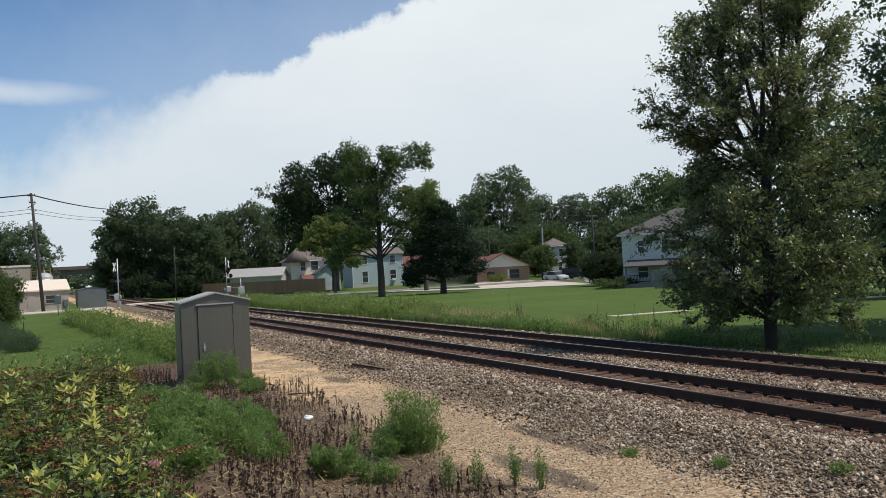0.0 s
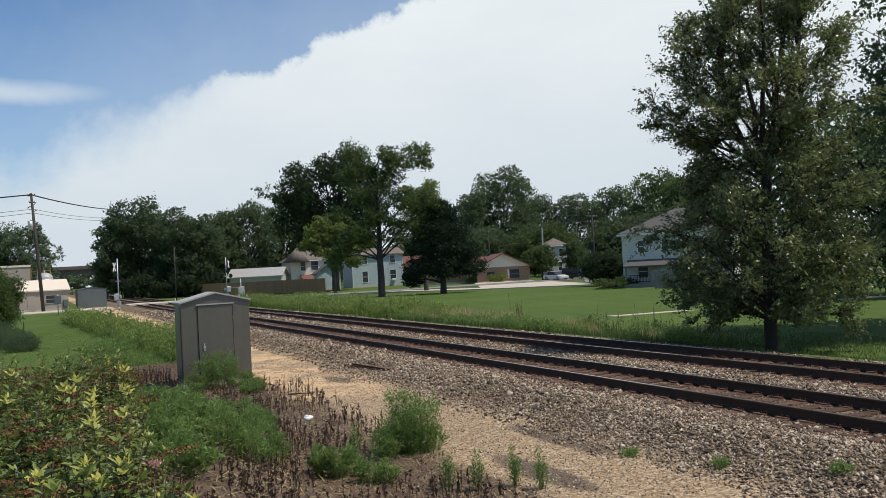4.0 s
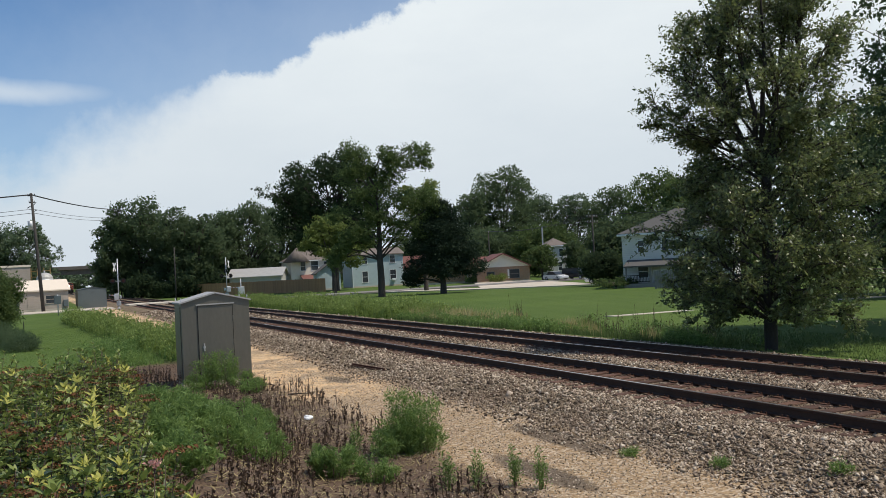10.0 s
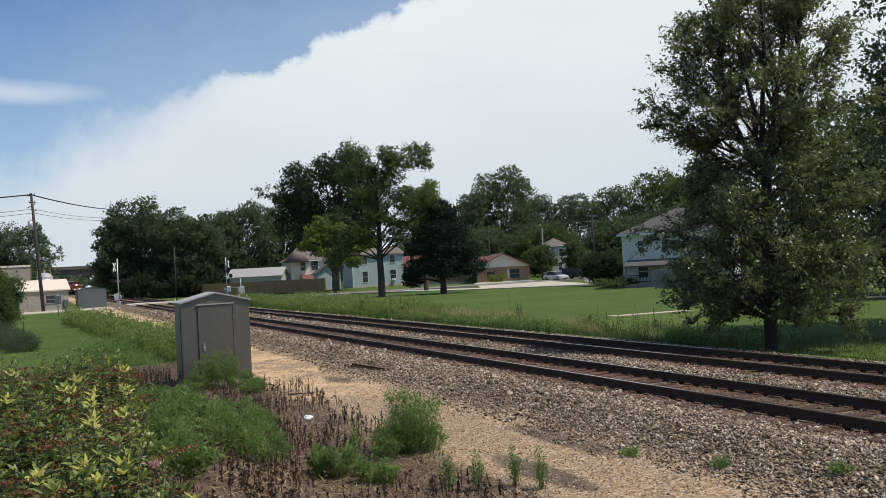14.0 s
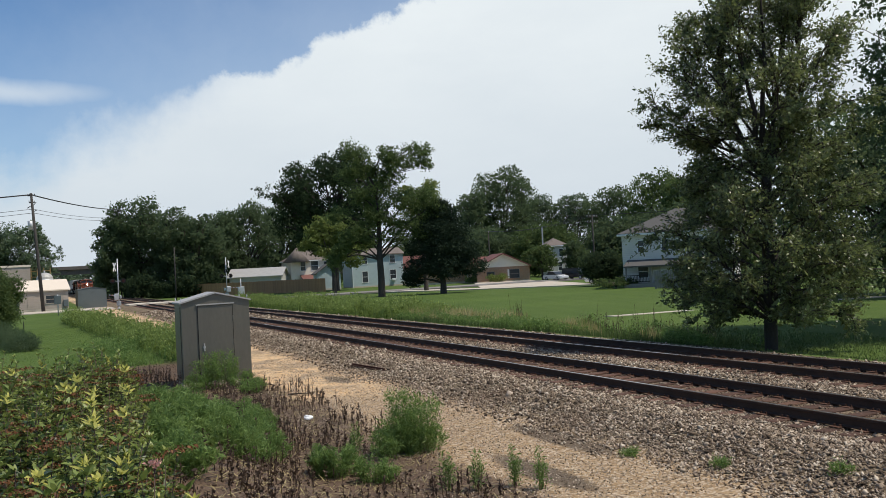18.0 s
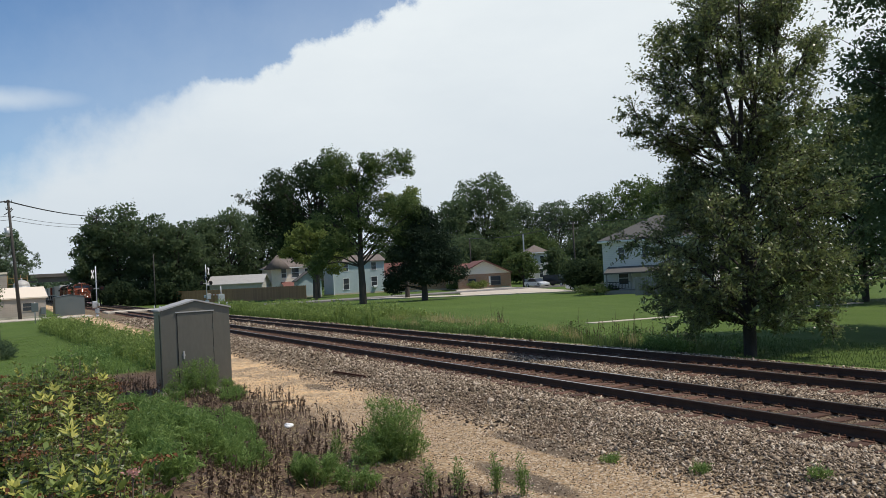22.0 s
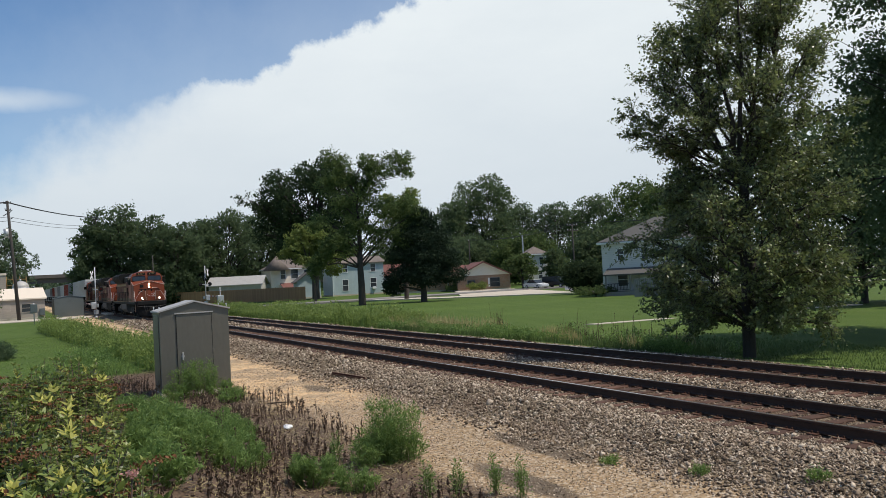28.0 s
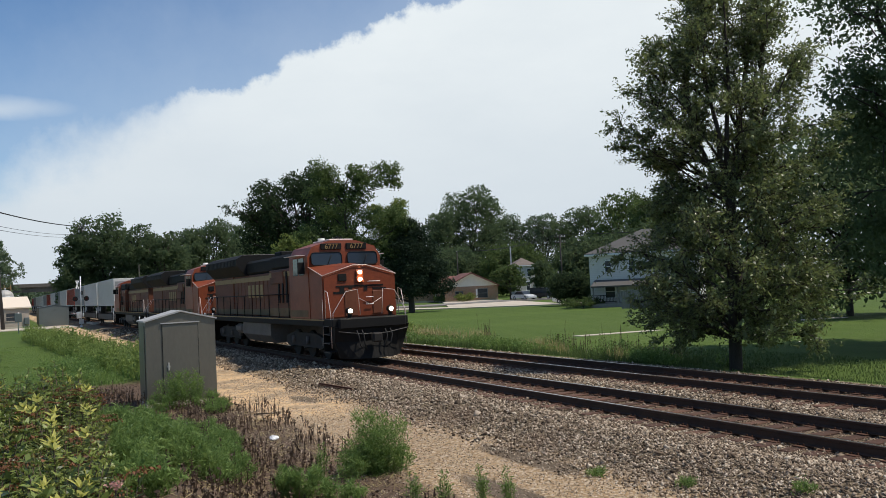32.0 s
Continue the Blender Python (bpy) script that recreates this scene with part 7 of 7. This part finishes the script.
def blades(name, label, seed, n, area, h, width, mat, bend=0.35, keep=None, category="grass"):
    """Upright blades of grass: thin, tapered, bent, each with its foot on the soil."""
    rng = np.random.default_rng(seed)
    x0, x1, y0, y1 = area
    x, y = rng.uniform(x0, x1, n), rng.uniform(y0, y1, n)
    if keep:
        ok = np.array([keep(a, b, rng) for a, b in zip(x, y)])
        x, y = x[ok], y[ok]
    k = len(x)
    z = np.array([ground_z(a, b) for a, b in zip(x, y)])
    hh = h * rng.uniform(0.45, 1.1, k)
    hh *= np.array([1 + 0.45 * noise.noise((a * 0.35, b * 0.35, 5)) for a, b in zip(x, y)])
    a = rng.uniform(0, 6.28, k)
    d = np.stack([np.cos(a), np.sin(a), np.zeros(k)], 1)
    s = np.stack([-np.sin(a), np.cos(a), np.zeros(k)], 1) * (width / 2)
    p0 = np.stack([x, y, z - 0.02], 1)
    p1 = p0 + np.array([0, 0, 1]) * hh[:, None] * 0.6 + d * hh[:, None] * bend * 0.25
    p2 = p0 + np.array([0, 0, 1]) * hh[:, None] + d * hh[:, None] * bend * rng.uniform(0.4, 1.2, k)[:, None]
    lower = np.stack([p0 - s, p0 + s, p1 + s * 0.8, p1 - s * 0.8], 1)
    upper = np.stack([p1 - s * 0.8, p1 + s * 0.8, p2 + s * 0.1, p2 - s * 0.1], 1)
    me = fast_mesh(name, np.stack([lower, upper], 1).reshape(-1, 3), 4, M[mat])
    tagged(new(name, me), label, category, kind="stuff")


def near_line(xa, ya, xb, yb, half):
    def keep(x, y, rng):
        q = (x - xa) / (xb - xa)
        c = ya + (yb - ya) * q
        w = half * (0.75 + 0.5 * noise.noise((x * 0.25, 3, 1)))
        return abs(y - c) < w * (0.6 + 0.4 * rng.uniform())
    return keep


def bushy(name, label, seed, n, area, h, leaf, mat, keep=None, mound=0.7, narrow=0.3):
    """A thicket of leafy weeds: stems in loose mounds, set with leaves from foot to tip."""
    rng = np.random.default_rng(seed)
    x, y = rng.uniform(area[0], area[1], n), rng.uniform(area[2], area[3], n)
    if keep:
        ok = np.array([keep(a, b, rng) for a, b in zip(x, y)])
        x, y = x[ok], y[ok]
    k = len(x)
    z = np.array([ground_z(a, b) for a, b in zip(x, y)])
    hh = h * rng.uniform(0.7, 1.1, k) * np.array([0.78 + 0.75 * noise.noise((a * mound, b * mound, 5)) + 0.3 * noise.noise((a * 0.2, b * 0.2, 2)) for a, b in zip(x, y)])
    hh = np.maximum(hh, 0.25 * h)
    per = 12
    q = rng.uniform(0.05, 1, (k, per)) ** 0.7
    lean = rng.normal(0, 0.16, (k, 2))
    px = x[:, None] + lean[:, :1] * q * hh[:, None] + rng.normal(0, 0.05, (k, per))
    py = y[:, None] + lean[:, 1:] * q * hh[:, None] + rng.normal(0, 0.05, (k, per))
    pz = z[:, None] + q * hh[:, None]
    pts = np.stack([px, py, pz], -1).reshape(-1, 3)
    up = np.array([[0, 0, 1.6]]).repeat(len(pts), 0)
    tagged(new(name, fast_mesh(name, leaf_quads(rng, pts, leaf, up, 0.3, narrow), 4, M[mat])), label, "weeds", kind="stuff")


# the strip of tall weeds along the near lawn
bushy("tall_weeds", "tall leafy light green weeds along the lawn's edge", 311, 15000, (-82, -33, -0.5, 7.5), 1.35, 0.14, "leaf_tall", near_line(-82, 2.3, -33, 5.2, 1.15), 0.42)
bushy("tall_weeds", "leafy green weeds at the lawn's near edge", 312, 1300, (-43, -34, 1.6, 4.4), 0.7, 0.10, "leaf_weed", lambda x, y, r: noise.noise((x * 0.6, y * 0.6, 21)) > 0.0)
bushy("verge_weeds", "tall leafy green weeds on the verge beyond the tracks", 313, 8000, (-96, -47, 19.0, 24.0), 1.25, 0.17, "leaf_tall", lambda x, y, r: r.uniform() < 1.15 - 0.22 * (y - 19.9), 0.4)
bushy("verge_weeds", "leafy weeds on the verge beyond the tracks", 314, 5200, (-46, -20, 18.5, 21.6), 0.65, 0.10, "leaf_weed", lambda x, y, r: noise.noise((x * 0.45, y * 0.5, 31)) > 0.05)
blades("tall_weeds", "tall light green weeds along the lawn's edge", 301, 2500, (-82, -33, -0.5, 7.5), 1.15, 0.05, "leaf_tall", 0.30, near_line(-82, 2.3, -33, 5.2, 1.05), "weeds")
blades("tall_weeds", "tall leafy green weeds along the lawn's edge", 302, 3000, (-82, -33, -0.5, 7.5), 0.8, 0.09, "leaf_weed", 0.45, near_line(-82, 2.3, -33, 5.2, 1.0), "weeds")
blades("long_grass", "rough green grass at the lawn's near edge", 303, 12000, (-41, -33.5, 0.5, 4.2), 0.24, 0.018, "leaf_weed", 0.5, lambda x, y, r:  r.uniform() < 0.15 + 0.8 * max(0.0, noise.noise((x * 0.5, y * 0.5, 9)) + 0.35))
blades("long_grass", "short rough lawn grass", 309, 12000, (-70, -30, -4.5, 3.5), 0.07, 0.03, "leaf_weed", 0.6)
# the bank beyond the tracks
bushy("hedge", "low clipped dark green hedge at the lawn's edge", 331, 6500, (-62, -46, -3.6, 0.6), 0.85, 0.08, "leaf_dark", lambda x, y, r: abs(y - (-2.35 + (x + 60.5) * 0.113)) < 0.75, 0.9, 0.5)
blades("tall_grass", "tall green grass on the verge beyond the tracks", 304, 2200, (-95, -46, 18.8, 23.6), 1.0, 0.05, "leaf_tall", 0.3, lambda x, y, r: r.uniform() < 1.2 - 0.25 * (y - 19.9))
blades("tall_grass", "dry tan grass on the verge beyond the tracks", 305, 10000, (-55, -38, 20.0, 22.8), 0.75, 0.03, "leaf_dry", 0.25, lambda x, y, r: r.uniform() < 0.3 + 1.2 * noise.noise((x * 0.35, y * 0.4, 17)))
blades("tall_grass", "mixed rough grass on the verge beyond the tracks", 306, 16000, (-46, -22, 18.2, 22.6), 0.32, 0.022, "leaf_mid", 0.35, lambda x, y, r: r.uniform() < 0.35 + 0.5 * noise.noise((x * 0.4, y * 0.4, 4)) + (0.3 if y < 21 else 0))
blades("tall_grass", "dry tan stalks among the verge grass", 307, 4500, (-33, -24, 20.0, 22.4), 0.6, 0.02, "leaf_dry", 0.2, lambda x, y, r: noise.noise((x * 0.25, y * 0.3, 14)) > -0.05)
blades("tall_grass", "long shaded grass under the near tree", 308, 14000, (-26, -8, 18.3, 26.0), 0.12, 0.02, "leaf_mid", 0.4)
for i in range(9):
    x, y = -41.0 + rg.uniform(-0.7, 0.7), 20.6 + rg.uniform(-0.3, 0.5)
    plant(mid_weed, x, y, rg.uniform(0, 360))


def dead_stalks(name, label, seed, n, area, h, keep=None):
    """Dead upright stalks with ragged seed spikes, each a tapered stem with chaff."""
    rng = np.random.default_rng(seed)
    x, y = rng.uniform(area[0], area[1], n), rng.uniform(area[2], area[3], n)
    quads = []
    for a, b in zip(x, y):
        if keep and not keep(a, b, rng):
            continue
        z = ground_z(a, b)
        hh = h * rng.uniform(0.25, 1.0) * (1.5 if rng.uniform() < 0.12 else 1.0)
        t = rng.normal(0, 0.1, 2)
        top = np.array([a + t[0] * hh, b + t[1] * hh, z + hh])
        foot = np.array([a, b, z - 0.02])
        for ang in (0.3, 1.9):
            s = np.array([math.cos(ang), math.sin(ang), 0]) * 0.009
            quads.append([foot - s, foot + s, top + s * 0.4, top - s * 0.4])
        m = 11
        q = rng.uniform(0.45, 1.0, m)[:, None]
        pts = foot + (top - foot) * q + rng.normal(0, 0.012, (m, 3))
        quads.extend(leaf_quads(rng, pts, 0.045, np.array([[0, 0, 2.0]]).repeat(m, 0), 0.2, 0.5))
    me = fast_mesh(name, np.array(quads).reshape(-1, 3), 4, M["dead_stem"])
    tagged(new(name, me), label, "dead weeds", kind="stuff")


dead_stalks("dead_weeds", "dark brown weed stalks on the far verge", 407, 26, (-38.4, -37.2, 21.6, 22.4), 1.35)
dead_stalks("dead_weeds", "dark brown weed stalks among the verge grass", 408, 130, (-31, -24, 20.6, 22.0), 0.9)
dead_stalks("dead_weeds", "dead dark brown weed stalks on the dirt", 401, 620, (-24.0, -13.2, 3.9, 6.2), 0.34, lambda x, y, r: y < 6.3 - 0.035 * (x + 24) and noise.noise((x * 0.7, y * 0.9, 6)) > -0.12)
dead_stalks("dead_weeds", "dead dark brown weed stalks on the near dirt", 402, 330, (-12.2, -8.4, 1.5, 5.4), 0.27, lambda x, y, r: noise.noise((x * 0.9, y * 0.9, 8)) > -0.15)
dead_stalks("dead_weeds", "dead brown weed stalks among the green weeds", 405, 200, (-20, -12.2, 2.4, 4.2), 0.55)
dead_stalks("dead_weeds", "dead brown weed stalks on the bank beside the shrubs", 406, 220, (-11.5, -5.6, 0.75, 2.6), 0.22, lambda x, y, r: noise.noise((x * 0.9, y * 0.9, 28)) > -0.2)
dead_stalks("dead_weeds", "dead brown weed stalks beside the relay cabinet", 403, 300, (-30, -24.5, 1.4, 3.6), 0.36)
# straw, fallen stems and leaf litter lying flat
rng = np.random.default_rng(404)
k = 6800
x, y = rng.uniform(-25, -5.5, k), rng.uniform(0.8, 5.6, k)
z = np.array([ground_z(a, b) for a, b in zip(x, y)]) + 0.015
pts = np.stack([x, y, z + rng.uniform(0, 0.05, k)], 1)
q = leaf_quads(rng, pts, 0.26, None, 6.0, 0.035)
q[:, :, 2] = z[:, None] + (q[:, :, 2] - pts[:, None, 2]) * 0.3 + 0.02
tagged(new("straw", fast_mesh("straw", q, 4, M["leaf_dry"])), "fallen straw and dry stems on the dirt", "straw", kind="stuff")
k = 34000
x, y = rng.uniform(-33, -5.0, k), rng.uniform(0.6, 5.8, k)
z = np.array([ground_z(a, b) for a, b in zip(x, y)]) + 0.012
pts = np.stack([x, y, z], 1)
q = leaf_quads(rng, pts, 0.05, None, 2.0, 0.6)
q[:, :, 2] = z[:, None] + (q[:, :, 2] - pts[:, None, 2]) * 0.4 + 0.01
tagged(new("leaf_litter", fast_mesh("leaf_litter", q, 4, M["dead_stem"])), "brown leaf litter under the weeds", "leaf litter", kind="stuff")

# small things left on the ground
b = part("scrap_rail", boxes((-0.02, 0.02, -1.1, 1.1, 0.0, 0.07), (-0.06, 0.06, -1.1, 1.1, 0.0, 0.02), bevel=0.006), M["plate"])
b.matrix_world = pose(-24.3, 8.85, ground_z(-24.3, 8.85) + 0.03, 0, 0, -84)
tagged(b, "rusty length of scrap steel lying on the ballast", "scrap steel")
bm = bmesh.new()
r = bmesh.ops.create_icosphere(bm, subdivisions=2, radius=0.09)
for v in bm.verts:
    v.co = v.co * (1 + 0.45 * noise.noise(v.co * 14)) * 1.0
    v.co.z *= 0.55
b = part("crumpled_bag", bm, M["litter"])
b.matrix_world = pose(-17.41, 4.97, ground_z(-17.41, 4.97) + 0.05)
tagged(b, "crumpled white plastic bag among the dead weeds", "litter")
bm = bmesh.new()
tube(bm, [(-0.3, 0, 0.02), (0, 0.03, 0.03), (0.35, -0.02, 0.02)], 0.02, 6, 0.012)
b = part("stick", bm, M["bark"])
b.matrix_world = pose(-21.3, 5.9, ground_z(-21.3, 5.9), 0, 0, 70)
tagged(b, "weathered brown stick on the dirt", "stick")
f = empty("post_and_rail", pose(-62.5, -0.95, -0.42), "short black metal railing at the clipped shrub", "railing")
for k in range(5):
    part("baluster", bars(((0.25 * k, 0, 0), (0.25 * k, 0, 0.95)), r=0.02), M["black"], f)
part("rail", bars(((0, 0, 0.92), (1.0, 0, 0.92)), r=0.025), M["black"], f)

# undergrowth added below the massed trees, the shade there put into dark leaf colour
bushy("undergrowth", "undergrowth below the trees beyond the crossing, dark for shade", 321, 1500, (-186, -172, 15.8, 32), 4.2, 0.55, "leaf_oak", None, 0.3, 0.6)
bushy("undergrowth", "undergrowth behind the board fence, dark for shade", 322, 1500, (-200, -184, 30, 62), 5.0, 0.60, "leaf_oak", None, 0.3, 0.6)
bushy("undergrowth", "dark undergrowth behind the houses", 323, 2000, (-205, -165, 84, 116), 5.5, 0.65, "leaf_dark", lambda x, y, r: abs((y - 84) - (x + 205) * 0.55 - 6) < 5.5, 0.3, 0.6)
bushy("undergrowth", "dark undergrowth behind the parked cars", 324, 1500, (-165, -100, 100, 118), 5.0, 0.60, "leaf_mid", None, 0.3, 0.6)

# a few late blossoms over the shrubs by the camera
for x, y in ((-4.6, 0.47), (-3.5, 0.42)):
    b = empty("flowering_shrub_sprig", pose(x, y, ground_z(x, y)), "single sprig with a pink blossom head", "shrub")
    bm = bmesh.new()
    tube(bm, [(0, 0, 0), (0.02, 0.01, 0.4), (0, 0.03, 0.84)], 0.004, 5)
    part("stem", bm, M["dead_stem"], b)
    pts = np.array([0, 0.03, 0.85]) + rng.normal(0, 1, (70, 3)) * np.array([0.02, 0.02, 0.008])
    tagged(part("blossom", fast_mesh("blossom", leaf_quads(rng, pts, 0.016, None, 0.5, 0.9), 4, M["pink"]), None, b), kind="stuff")



# ---------------------------------------------------------------- what moves
def front(t):
    """Where the train's leading end is along the track at t seconds."""
    k = t - 32
    return -28.55 + 14.37 * k - 0.102 * k * k


TIMES = [0, 3, 6, 9, 12, 14, 16, 18, 20, 22, 24, 26, 28, 29, 30, 31, 32]


def keyed(thing, back, z=0.0, turn=0.0):
    """Key a thing of the train that rides back metres behind the leading end."""
    walk(thing, [(t, pose(front(t) - back, TRACK_1, z, 0, 0, turn)) for t in TIMES])


def motions():
    keyed(loco_lead, 0.0)
    keyed(loco_second, LOCO + 0.5)
    keyed(loco_third, 3 * LOCO + 1.0, 0.0, 180.0)
    start = 3 * LOCO + 1.8
    for i, (c, load) in enumerate(zip(cars, loads)):
        keyed(c, start + i * CAR)
        keyed(load, start + i * CAR + 0.75, 1.21)
    walk(bridge_van, [(t, pose(-302.5, 13.5 - 16.0 * (t - 12.5), 8.5, 0, 0, -90)) for t in (0, 12, 13, 20, 32)])
    walk(bridge_car, [(t, pose(-300.8, 8.5 + 15.0 * (t - 25.5), 8.5, 0, 0, 90)) for t in (0, 12, 25, 26, 32)])


motions()
